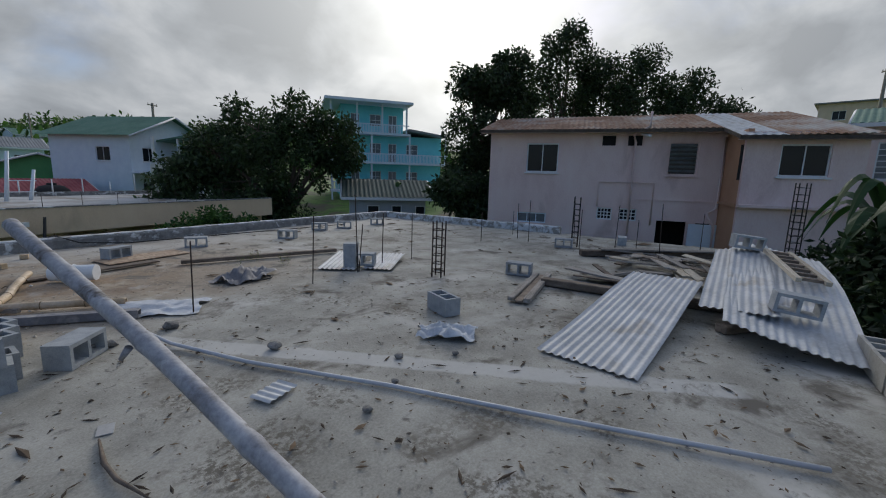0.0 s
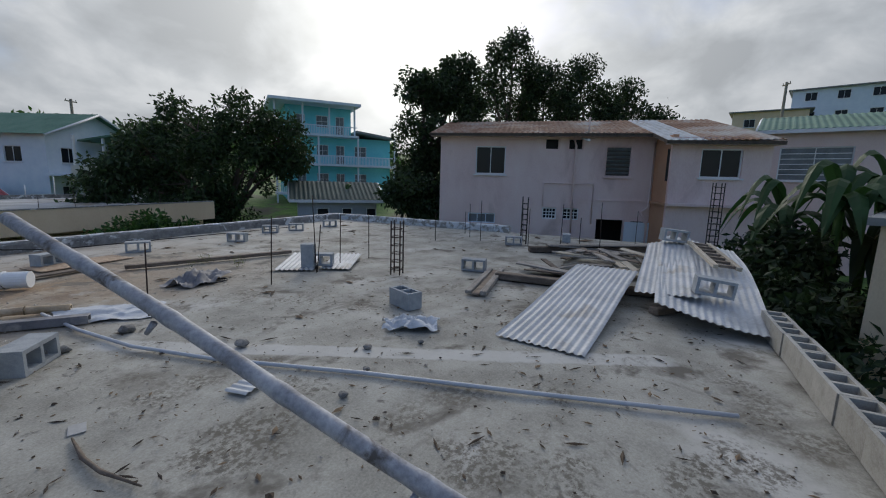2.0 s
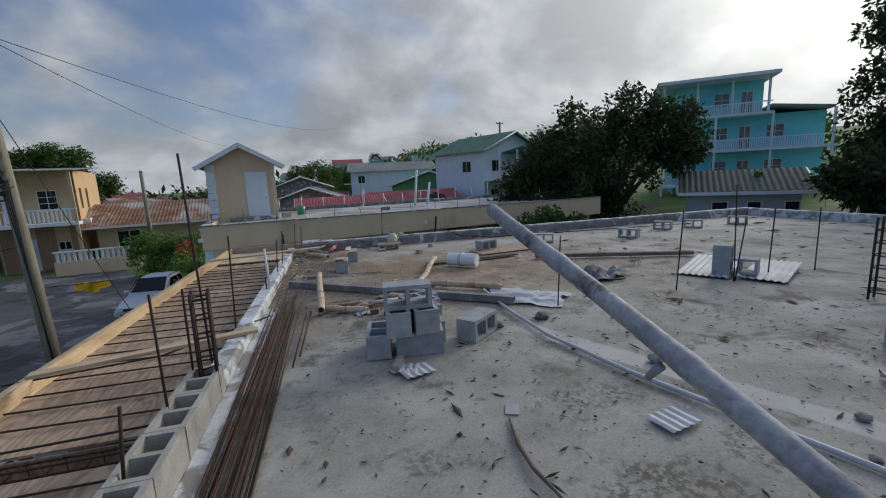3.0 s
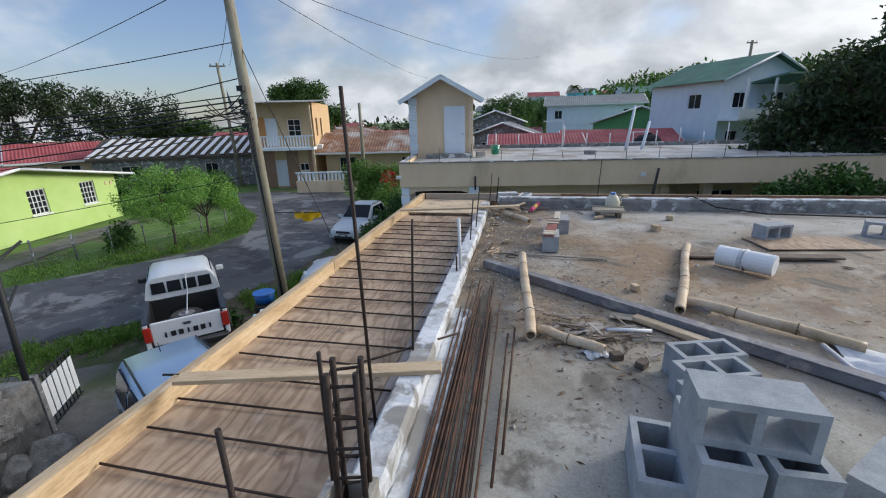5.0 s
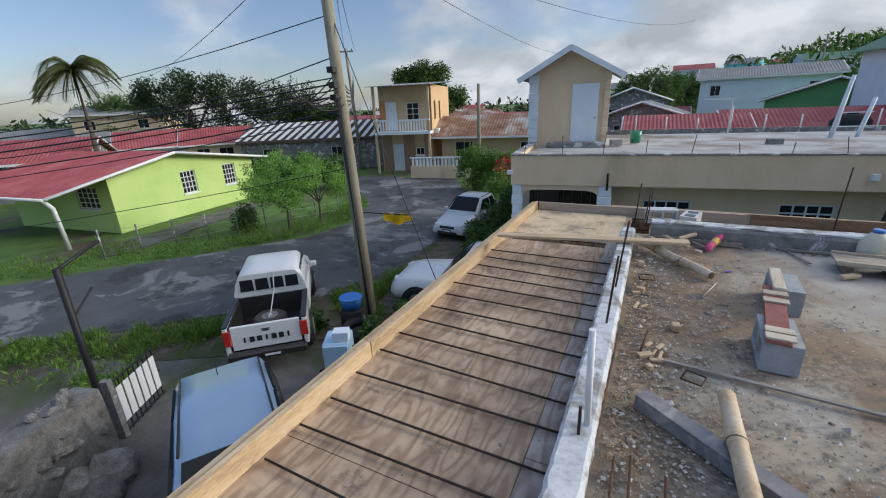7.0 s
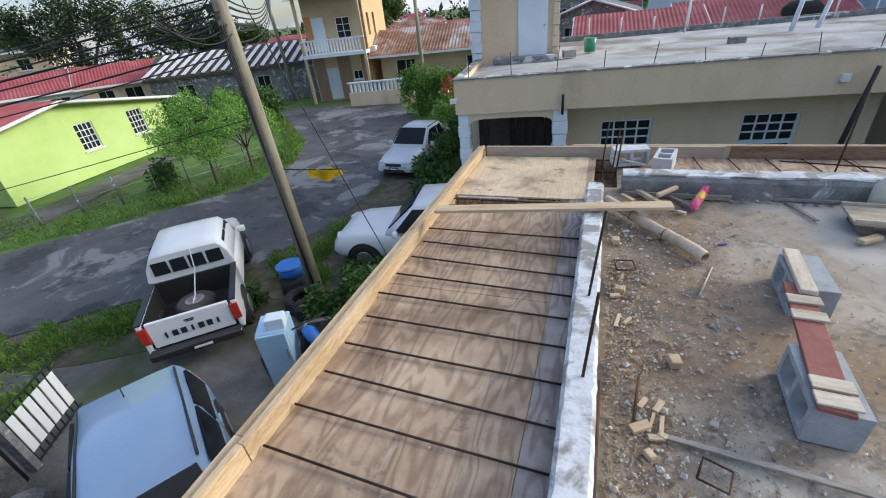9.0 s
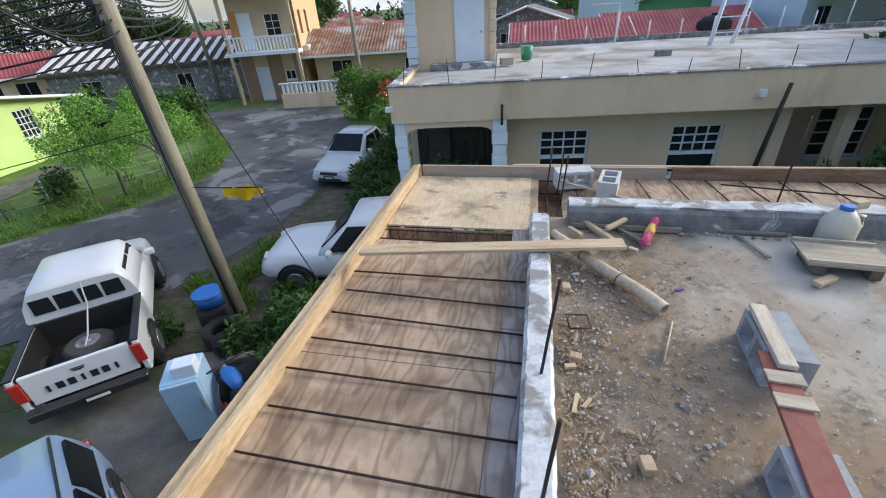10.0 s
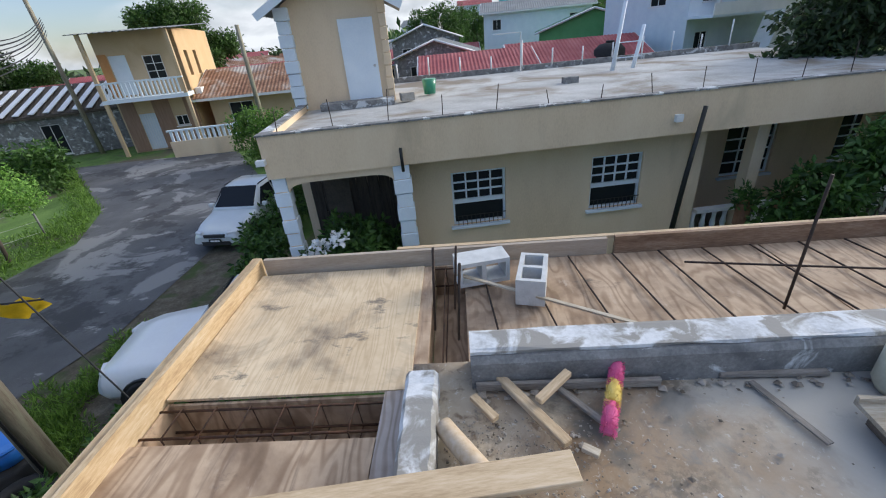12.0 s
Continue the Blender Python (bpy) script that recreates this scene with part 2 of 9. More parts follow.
def add_worn_patches(m):
    """Speckled dark worn patches, and the pale straight band where a wall once stood."""
    nodes, links = m.node_tree.nodes, m.node_tree.links
    bsdf = nodes["Principled BSDF"]
    tc, sep = nodes.new("ShaderNodeTexCoord"), nodes.new("ShaderNodeSeparateXYZ")
    links.new(tc.outputs["Object"], sep.inputs[0])

    def calc(op, a, b=None, clamp=False):
        node = nodes.new("ShaderNodeMath")
        node.operation, node.use_clamp = op, clamp
        for n, v in enumerate((a, b)):
            if isinstance(v, (int, float)):
                node.inputs[n].default_value = v
            elif v is not None:
                links.new(v, node.inputs[n])
        return node.outputs[0]

    def speckle(size, detail):
        nz = nodes.new("ShaderNodeTexNoise")
        nz.inputs["Scale"].default_value, nz.inputs["Detail"].default_value, nz.inputs["Roughness"].default_value = size, detail, 0.7
        links.new(tc.outputs["Object"], nz.inputs["Vector"])
        return nz.outputs["Fac"]

    def over(factor, colour):
        mx = nodes.new("ShaderNodeMixRGB")
        mx.inputs[2].default_value = (*colour, 1)
        links.new(factor, mx.inputs[0])
        links.new(bsdf.inputs["Base Color"].links[0].from_socket, mx.inputs[1])
        links.new(mx.outputs[0], bsdf.inputs["Base Color"])

    a, b = Vector((1.62, 4.75)), Vector((3.86, 0.06))
    d = (b - a).normalized()
    across = calc("ADD", calc("ADD", calc("MULTIPLY", sep.outputs[0], d.y), calc("MULTIPLY", sep.outputs[1], -d.x)), -(a.x * d.y - a.y * d.x))
    along = calc("ADD", calc("ADD", calc("MULTIPLY", sep.outputs[0], d.x), calc("MULTIPLY", sep.outputs[1], d.y)), -(a.x * d.x + a.y * d.y))
    wobble = calc("MULTIPLY", calc("SUBTRACT", speckle(5.0, 6.0), 0.5), 0.12)
    inside = calc("MULTIPLY", calc("SUBTRACT", 0.13, calc("ABSOLUTE", calc("ADD", across, wobble))), 30.0, True)
    ends = calc("MULTIPLY", calc("MULTIPLY", along, 8.0, True), calc("MULTIPLY", calc("SUBTRACT", (b - a).length, along), 8.0, True))
    over(calc("MULTIPLY", calc("MULTIPLY", inside, ends), calc("ADD", calc("MULTIPLY", speckle(3.0, 8.0), 0.9), 0.3, True)), (0.53, 0.52, 0.49))
    worn = calc("MULTIPLY", calc("SUBTRACT", speckle(0.95, 4.0), 0.54), 11.0, True)
    grit = calc("MULTIPLY", calc("SUBTRACT", speckle(26.0, 8.0), 0.44), 9.0, True)
    over(calc("MULTIPLY", calc("MULTIPLY", worn, grit), 0.8), (0.135, 0.118, 0.092))
    fray = calc("MULTIPLY", calc("SUBTRACT", speckle(4.5, 8.0), 0.5), 0.9)
    for x, y, r in ((1.35, 2.36, 0.36), (2.0, 2.54, 0.19), (1.84, 1.12, 0.28), (1.9, 0.72, 0.22), (2.46, -0.18, 0.26), (2.2, 0.08, 0.2), (2.72, 0.87, 0.16)):
        dx, dy = calc("SUBTRACT", sep.outputs[0], x), calc("SUBTRACT", sep.outputs[1], y)
        away = calc("SQRT", calc("ADD", calc("MULTIPLY", dx, dx), calc("MULTIPLY", dy, dy)))
        spot = calc("MULTIPLY", calc("SUBTRACT", r, calc("ADD", away, fray)), 9.0, True)
        over(calc("MULTIPLY", calc("MULTIPLY", spot, grit), 0.85), (0.12, 0.106, 0.084))


add_worn_patches(CONCRETE)


CEMENT = material("grey_cement", ((0.14, 0.142, 0.144), (0.22, 0.22, 0.217), (0.31, 0.31, 0.305)), scale=5, fine=60, rough=0.92, bump=0.3, stain=(0.60, 0.62, 0.63), stain_scale=2.2, stain_at=(0.56, 0.60))
WHITEWASH = material("whitewashed_cement", ((0.42, 0.43, 0.44), (0.60, 0.62, 0.64), (0.72, 0.73, 0.75)), scale=4, fine=45, rough=0.85, bump=0.45, stain=(0.28, 0.27, 0.25), stain_scale=4.2, stain_at=(0.485, 0.565))
BLOCK = material("concrete_block", ((0.25, 0.27, 0.285), (0.33, 0.35, 0.365), (0.40, 0.415, 0.43)), scale=9, fine=120, rough=0.95, bump=0.4, per_object=0.10)
BLOCK_OLD = material("weathered_block", ((0.27, 0.255, 0.22), (0.38, 0.36, 0.32), (0.46, 0.44, 0.40)), scale=6, fine=90, rough=0.95, bump=0.4, per_object=0.08, stain=(0.16, 0.15, 0.13), stain_scale=3, stain_at=(0.56, 0.75))
PLY = plywood_material("weathered_plywood", (0.38, 0.265, 0.175), (0.55, 0.41, 0.285), (0.24, 0.165, 0.11), along=2)
PLY_GREY = plywood_material("greyed_plywood", (0.34, 0.29, 0.255), (0.47, 0.41, 0.37), (0.22, 0.18, 0.155), along=2)
PLY_NEW = plywood_material("new_plywood", (0.58, 0.44, 0.28), (0.72, 0.58, 0.40), (0.24, 0.19, 0.14), along=1)
smear(CEMENT, (0.11, 0.11, 0.115), 3.2, 0.50, 0.64, (1.0, 1.0, 1.0))
smear(CEMENT, (0.62, 0.64, 0.65), 4.5, 0.60, 0.64, (0.6, 1.0, 1.4))
smear(PLY, (0.20, 0.14, 0.10), 2.2, 0.54, 0.74, (9.0, 0.6, 1.0))
smear(PLY, (0.11, 0.085, 0.07), 2.4, 0.60, 0.70, (1.0, 1.6, 1.0))
smear(PLY, (0.56, 0.46, 0.37), 3.0, 0.60, 0.74, (2.0, 0.7, 1.0))
smear(PLY_NEW, (0.16, 0.135, 0.11), 2.6, 0.59, 0.66, (0.8, 1.5, 1.0))
TIMBER = material("sawn_timber", ((0.42, 0.285, 0.16), (0.58, 0.42, 0.245), (0.68, 0.54, 0.37)), scale=2.5, fine=20, rough=0.8, bump=0.15, stretch=(5, 0.8, 5), per_object=0.12)
TIMBER_X = material("sawn_timber_cross", ((0.40, 0.285, 0.17), (0.53, 0.395, 0.25), (0.62, 0.49, 0.34)), scale=2.5, fine=20, rough=0.8, bump=0.15, stretch=(0.8, 6, 6), per_object=0.1)
GREY_WOOD_DARK = material("grey_shutter_wood", ((0.06, 0.05, 0.04), (0.11, 0.09, 0.07)), scale=3, fine=24, rough=0.9, bump=0.2)
OLD_WOOD = material("old_wood", ((0.10, 0.075, 0.055), (0.17, 0.13, 0.10), (0.27, 0.215, 0.165)), scale=3, fine=30, rough=0.9, bump=0.3, stretch=(1.5, 1.5, 4), per_object=0.3)
REBAR = material("rusty_steel", ((0.035, 0.022, 0.017), (0.08, 0.042, 0.026), (0.15, 0.07, 0.04)), scale=9, fine=90, rough=0.75, metal=0.35, bump=0.3)
REBAR_DARK = material("dark_steel_bar", ((0.022, 0.017, 0.015), (0.045, 0.03, 0.024), (0.075, 0.045, 0.032)), scale=9, fine=90, rough=0.7, metal=0.3, bump=0.3)
BAMBOO = material("bamboo", ((0.38, 0.27, 0.165), (0.52, 0.395, 0.265), (0.62, 0.51, 0.385)), scale=4, fine=40, rough=0.55, bump=0.12, stain=(0.27, 0.19, 0.09), stain_scale=2.5, stain_at=(0.55, 0.75))
POLE_GREY = material("grey_bamboo", ((0.17, 0.17, 0.185), (0.32, 0.32, 0.345), (0.48, 0.48, 0.50)), scale=7, fine=60, rough=0.7, bump=0.3, stain=(0.10, 0.085, 0.075), stain_scale=9, stain_at=(0.54, 0.66))
GALV = material("galvanised_sheet", ((0.40, 0.41, 0.42), (0.52, 0.53, 0.54), (0.62, 0.63, 0.64)), scale=2, fine=25, rough=0.68, metal=0.1, bump=0.05, stain=(0.33, 0.28, 0.22), stain_scale=1.4, stain_at=(0.56, 0.72))
RUST_ROOF = material("rusty_roof_sheet", ((0.13, 0.055, 0.03), (0.28, 0.15, 0.09), (0.42, 0.35, 0.29)), scale=0.55, fine=6, rough=0.8, metal=0.15, bump=0.1, stain=(0.45, 0.43, 0.40), stain_scale=0.28, stain_at=(0.5, 0.62))
PINK = material("pink_wall_paint", ((0.70, 0.52, 0.485), (0.79, 0.615, 0.575), (0.83, 0.68, 0.64)), scale=0.9, fine=30, rough=0.9, bump=0.1, stain=(0.38, 0.25, 0.22), stain_scale=0.6, stain_at=(0.58, 0.85), stretch=(1, 1, 0.45))
PEACH = material("peach_wall_paint", ((0.50, 0.27, 0.16), (0.58, 0.34, 0.21)), scale=1, fine=30, rough=0.9, bump=0.1)
CREAM = material("cream_wall_paint", ((0.65, 0.495, 0.335), (0.745, 0.58, 0.40), (0.785, 0.63, 0.45)), scale=0.8, fine=40, rough=0.9, bump=0.08, stain=(0.47, 0.37, 0.25), stain_scale=0.6, stain_at=(0.6, 0.85), stretch=(1, 1, 0.4))
WHITE = material("white_paint", ((0.70, 0.71, 0.72), (0.80, 0.81, 0.82)), scale=1.5, fine=30, rough=0.7, bump=0.05)
WHITE_BLUE = material("bluish_white_paint", ((0.66, 0.74, 0.82), (0.76, 0.83, 0.89)), scale=1.5, fine=30, rough=0.8, bump=0.05)
TEAL = material("turquoise_paint", ((0.13, 0.56, 0.63), (0.18, 0.66, 0.73), (0.24, 0.72, 0.78)), scale=0.5, fine=12, rough=0.8, bump=0.0)
LIME = material("lime_paint", ((0.41, 0.58, 0.165), (0.48, 0.65, 0.215), (0.53, 0.685, 0.265)), scale=0.5, fine=30, rough=0.85, bump=0.05)
YELLOW_WALL = material("ochre_wall_paint", ((0.49, 0.365, 0.225), (0.58, 0.45, 0.295)), scale=0.6, fine=20, rough=0.9, bump=0.05, stain=(0.42, 0.29, 0.16), stain_scale=0.5, stain_at=(0.58, 0.8))
RED_ROOF = material("red_roof_sheet", ((0.25, 0.045, 0.05), (0.34, 0.075, 0.08), (0.41, 0.125, 0.125)), scale=0.8, fine=14, rough=0.7, bump=0.05)
GREEN_ROOF = material("green_roof_sheet", ((0.07, 0.16, 0.11), (0.10, 0.21, 0.15), (0.15, 0.26, 0.19)), scale=0.6, fine=14, rough=0.7, bump=0.05)
GREY_ROOF = material("grey_roof_sheet", ((0.17, 0.18, 0.18), (0.26, 0.27, 0.27)), scale=0.6, fine=14, rough=0.7, bump=0.05)
# Near-black that paints unlit depth onto panes, a slit and opening panels.
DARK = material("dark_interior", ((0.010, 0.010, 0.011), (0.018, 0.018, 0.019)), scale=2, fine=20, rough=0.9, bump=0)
GLASS = glass_material("window_glass", (0.02, 0.023, 0.027))
GLASS_LOUVRE = material("louvre_glass", ((0.10, 0.12, 0.13), (0.20, 0.22, 0.24)), scale=3, fine=20, rough=0.25, bump=0)
ASPHALT = material("asphalt", ((0.065, 0.066, 0.07), (0.088, 0.089, 0.094), (0.12, 0.12, 0.125)), scale=0.8, fine=60, rough=0.75, bump=0.2, stain=(0.21, 0.21, 0.212), stain_scale=0.42, stain_at=(0.54, 0.575))
smear(ASPHALT, (0.035, 0.035, 0.037), 0.5, 0.53, 0.58, (1.0, 1.0, 1.0))
smear(ASPHALT, (0.26, 0.26, 0.255), 0.8, 0.62, 0.65, (0.6, 1.3, 1.0))
GRASS = material("grass_ground", ((0.055, 0.105, 0.02), (0.09, 0.17, 0.03), (0.13, 0.215, 0.047)), scale=1.1, fine=18, rough=0.95, bump=0.6, bump_dist=0.05, stain=(0.10, 0.083, 0.058), stain_scale=0.3, stain_at=(0.5, 0.64))
YARD = material("dirt_concrete", ((0.085, 0.08, 0.072), (0.13, 0.124, 0.114), (0.19, 0.18, 0.166)), scale=1.2, fine=30, rough=0.95, bump=0.3, stain=(0.07, 0.085, 0.04), stain_scale=0.5, stain_at=(0.5, 0.62))
BARK = material("bark", ((0.06, 0.045, 0.035), (0.12, 0.095, 0.075)), scale=6, fine=40, rough=0.95, bump=0.5, stretch=(1, 1, 0.3))
POLE_WOOD = material("pole_wood", ((0.15, 0.125, 0.09), (0.235, 0.20, 0.15), (0.30, 0.265, 0.205)), scale=4, fine=30, rough=0.9, bump=0.4, stretch=(3, 3, 0.25))
smear(POLE_WOOD, (0.33, 0.34, 0.25), 3.0, 0.45, 0.65, (2.5, 2.5, 0.3))
SOIL = material("damp_soil", ((0.05, 0.042, 0.03), (0.10, 0.085, 0.06), (0.17, 0.15, 0.115)), scale=2.5, fine=30, rough=0.95, bump=0.6, bump_dist=0.03, stain=(0.05, 0.075, 0.02), stain_scale=1.2, stain_at=(0.5, 0.62))
LEAF_DARK = leafy("dark_leaves", (0.012, 0.026, 0.009), (0.045, 0.08, 0.024))
LEAF_HEDGE = leafy("hedge_leaves", (0.035, 0.10, 0.014), (0.18, 0.34, 0.05))
LEAF_TREE = leafy("glossy_tree_leaves", (0.014, 0.030, 0.010), (0.055, 0.10, 0.030))
LEAF_MID = leafy("green_leaves", (0.018, 0.055, 0.010), (0.10, 0.21, 0.04))
LEAF_LIGHT = leafy("bright_leaves", (0.08, 0.22, 0.03), (0.30, 0.52, 0.10))
LEAF_GRASS = leafy("grass_blades", (0.07, 0.15, 0.02), (0.20, 0.35, 0.055))
AGAVE = leafy("agave_leaves", (0.10, 0.16, 0.09), (0.20, 0.28, 0.17))
PALM_LEAF = leafy("palm_leaves", (0.06, 0.09, 0.02), (0.20, 0.22, 0.07))
RUBBER = material("black_rubber", ((0.012, 0.012, 0.013), (0.025, 0.025, 0.026)), scale=8, fine=60, rough=0.8, bump=0.1)
CABLE = material("black_cable", ((0.01, 0.01, 0.011), (0.02, 0.02, 0.02)), scale=8, fine=60, rough=0.6, bump=0)
STONE = material("rubble_stone", ((0.10, 0.096, 0.088), (0.20, 0.192, 0.18), (0.32, 0.31, 0.295)), scale=4, fine=40, rough=0.95, bump=0.6, per_object=0.2, bump_dist=0.03)


def paint(name, colour, rough=0.3, metal=0.0):
    m = material(name, (tuple(c * 0.93 for c in colour), colour), scale=1.2, fine=12, rough=rough, metal=metal, bump=0)
    m.node_tree.nodes["Principled BSDF"].inputs["Coat Weight"].default_value = 0.35
    return m


CAR_WHITE = paint("white_car_paint", (0.74, 0.76, 0.78))
CAR_BLUE = paint("pale_blue_car_paint", (0.36, 0.50, 0.68))
CAR_SILVER = paint("silver_car_paint", (0.62, 0.66, 0.68), metal=0.15)
BLACK_PLASTIC = paint("black_plastic", (0.02, 0.02, 0.021), rough=0.5)
CHROME = paint("steel_rim", (0.5, 0.5, 0.51), rough=0.35, metal=0.8)
RED_LAMP = paint("red_lamp_lens", (0.45, 0.03, 0.02), rough=0.15)
CLEAR_LAMP = paint("clear_lamp_lens", (0.7, 0.72, 0.75), rough=0.1)
BLUE_PLASTIC = paint("blue_plastic", (0.02, 0.16, 0.55), rough=0.45)
YELLOW_CLOTH = material("yellow_cloth", ((0.60, 0.43, 0.02), (0.75, 0.56, 0.04)), scale=8, fine=60, rough=0.9, bump=0.2)
PVC = material("grey_plastic_pipe", ((0.44, 0.45, 0.48), (0.54, 0.55, 0.58)), scale=3, fine=40, rough=0.5, bump=0.03)
PLASTIC_SHEET = material("white_plastic", ((0.45, 0.47, 0.50), (0.62, 0.64, 0.67)), scale=6, fine=40, rough=0.65, bump=0.2)
RED_BOARD = material("red_painted_board", ((0.22, 0.075, 0.06), (0.32, 0.12, 0.095)), scale=4, fine=40, rough=0.85, bump=0.1)
STEEL_GREY = material("grey_steel_channel", ((0.15, 0.148, 0.16), (0.25, 0.245, 0.26)), scale=4, fine=40, rough=0.75, metal=0.15, bump=0.1, stain=(0.34, 0.32, 0.30), stain_scale=6, stain_at=(0.52, 0.66))
PINK_FUR = material("pink_duster_fibre", ((0.60, 0.08, 0.22), (0.72, 0.16, 0.32)), scale=20, fine=200, rough=1, bump=0.6)
YELLOW_FUR = material("yellow_duster_fibre", ((0.70, 0.50, 0.10), (0.80, 0.62, 0.22)), scale=20, fine=200, rough=1, bump=0.6)


# ---- mesh helpers ----
def V(*a):
    return Vector(a)


def box(bm, c, s, rot=None, taper=None):
    """A box of size s round c, turned by rot (a matrix)."""
    vs = []
    for x in (-0.5, 0.5):
        for y in (-0.5, 0.5):
            for z in (-0.5, 0.5):
                k = taper if (taper and z > 0) else 1.0
                p = V(x * s[0] * k, y * s[1] * k, z * s[2])
                if rot is not None:
                    p = rot @ p
                vs.append(bm.verts.new(p + V(*c)))
    for f in ((0, 1, 3, 2), (4, 6, 7, 5), (0, 4, 5, 1), (2, 3, 7, 6), (0, 2, 6, 4), (1, 5, 7, 3)):
        bm.faces.new([vs[i] for i in f])
    return vs


def tube(bm, pts, radii, seg=8, caps=True, hollow=0.0):
    """A round tube along the points."""
    pts = [V(*p) for p in pts]
    if isinstance(radii, (int, float)):
        radii = [radii] * len(pts)
    rings = []
    for i, p in enumerate(pts):
        d = (pts[min(i + 1, len(pts) - 1)] - pts[max(i - 1, 0)]).normalized()
        a = d.cross(V(0, 0, 1))
        if a.length < 1e-3:
            a = V(1, 0, 0)
        a.normalize()
        b = d.cross(a)
        rings.append([bm.verts.new(p + radii[i] * (math.cos(k) * a + math.sin(k) * b)) for k in (2 * math.pi * n / seg for n in range(seg))])
    for r0, r1 in zip(rings, rings[1:]):
        for n in range(seg):
            f = bm.faces.new((r0[n], r0[(n + 1) % seg], r1[(n + 1) % seg], r1[n]))
            f.smooth = True
    if caps and not hollow:
        bm.faces.new(rings[0])
        bm.faces.new(rings[-1][::-1])
    if hollow:
        for ring, j in ((rings[0], 0), (rings[-1], -1)):
            inner_c = pts[j]
            d = (pts[1] - pts[0]).normalized() if j == 0 else (pts[-2] - pts[-1]).normalized()
            inn = [bm.verts.new(inner_c + (v.co - inner_c) * hollow) for v in ring]
            deep = [bm.verts.new(v.co + d * radii[j] * 3) for v in inn]
            for n in range(seg):
                bm.faces.new((ring[n], inn[n], inn[(n + 1) % seg], ring[(n + 1) % seg]))
                bm.faces.new((inn[n], deep[n], deep[(n + 1) % seg], inn[(n + 1) % seg]))
            bm.faces.new(deep)


def prism(bm, poly, z0, z1):
    """A flat polygon of (x, y) pulled up from z0 to z1."""
    lo = [bm.verts.new((x, y, z0)) for x, y in poly]
    hi = [bm.verts.new((x, y, z1)) for x, y in poly]
    bm.faces.new(lo[::-1])
    bm.faces.new(hi)
    for n in range(len(poly)):
        k = (n + 1) % len(poly)
        bm.faces.new((lo[n], lo[k], hi[k], hi[n]))


def corrugated(bm, w, l, pitch=0.076, depth=0.018, thick=0.002, rows=6, bend=None):
    """A waved sheet, w across the waves and l along them, centred; bend(x, y) lifts it."""
    nx = int(w / pitch * 6)
    grid = []
    for j in range(rows + 1):
        y = -l / 2 + l * j / rows
        grid.append([])
        for i in range(nx + 1):
            x = -w / 2 + w * i / nx
            z = depth / 2 * math.sin(2 * math.pi * x / pitch) + (bend(x, y) if bend else 0)
            grid[-1].append((x, y, z))
    for off in (thick / 2, -thick / 2):
        vs = [[bm.verts.new((x, y, z + off)) for x, y, z in row] for row in grid]
        for j in range(rows):
            for i in range(nx):
                q = (vs[j][i], vs[j][i + 1], vs[j + 1][i + 1], vs[j + 1][i])
                f = bm.faces.new(q if off > 0 else q[::-1])
                f.smooth = True


def link(name, bm, mat, smooth=False, bevel=0.0):
    if bevel:
        bmesh.ops.bevel(bm, geom=bm.edges[:], offset=bevel, segments=1, affect="EDGES", clamp_overlap=True)
    bmesh.ops.recalc_face_normals(bm, faces=bm.faces)
    me = bpy.data.meshes.new(name)
    bm.to_mesh(me)
    bm.free()
    if smooth:
        for f in me.polygons:
            f.use_smooth = True
    if mat:
        me.materials.append(mat)
    return new(name, me)


def part(name, bm, mat, parent, label="", smooth=False, bevel=0.0, at=None):
    ob = link(name, bm, mat, smooth, bevel)
    ob.parent = parent
    if at is not None:
        ob.matrix_basis = at
    if label:
        ob["label"] = label
    return ob


def again(ob, parent, at):
    """Another object on the same mesh, under the same kind of parent."""
    o = new(ob.name.split(".")[0], ob.data)
    o.parent = parent
    o.matrix_basis = at
    return o


def empty(name, label, category, m=None, group="", kind=""):
    ob = new(name)
    ob.empty_display_size = 0.1
    if m is not None:
        ob.matrix_basis = m
    return tagged(ob, label, category, group, kind)


def single(name, bm, mat, label, category, m=None, group="", kind="", smooth=False, bevel=0.0):
    ob = link(name, bm, mat, smooth, bevel)
    if m is not None:
        ob.matrix_basis = m
    return tagged(ob, label, category, group, kind)


def B(*args, **kw):
    bm = bmesh.new()
    box(bm, *args, **kw)
    return bm


def T(*args, **kw):
    bm = bmesh.new()
    tube(bm, *args, **kw)
    return bm


def RZ(deg):
    return Matrix.Rotation(radians(deg), 3, "Z")


# ---- ground and road ----
G = -3.8


def smooth01(a, b, v):
    k = min(max((v - a) / (b - a), 0.0), 1.0)
    return k * k * (3 - 2 * k)


def ground_height(x, y):
    """Level round the street, rising to the north-east and to a far hill."""
    r = math.hypot(x, y)
    az = math.degrees(math.atan2(x, y))
    late = 16 * (1 - smooth01(36, 46, az))
    east = smooth01(-6, 22, az) * (1 - smooth01(125, 160, az))
    z = G + east * (1.6 * smooth01(14 + late, 22 + late, r) + 1.8 * smooth01(22, 60, r) + 12 * smooth01(80, 260, r))
    z += smooth01(-20, 10, az) * (1 - smooth01(20, 120, az)) * 7 * smooth01(110, 260, r)
    return z


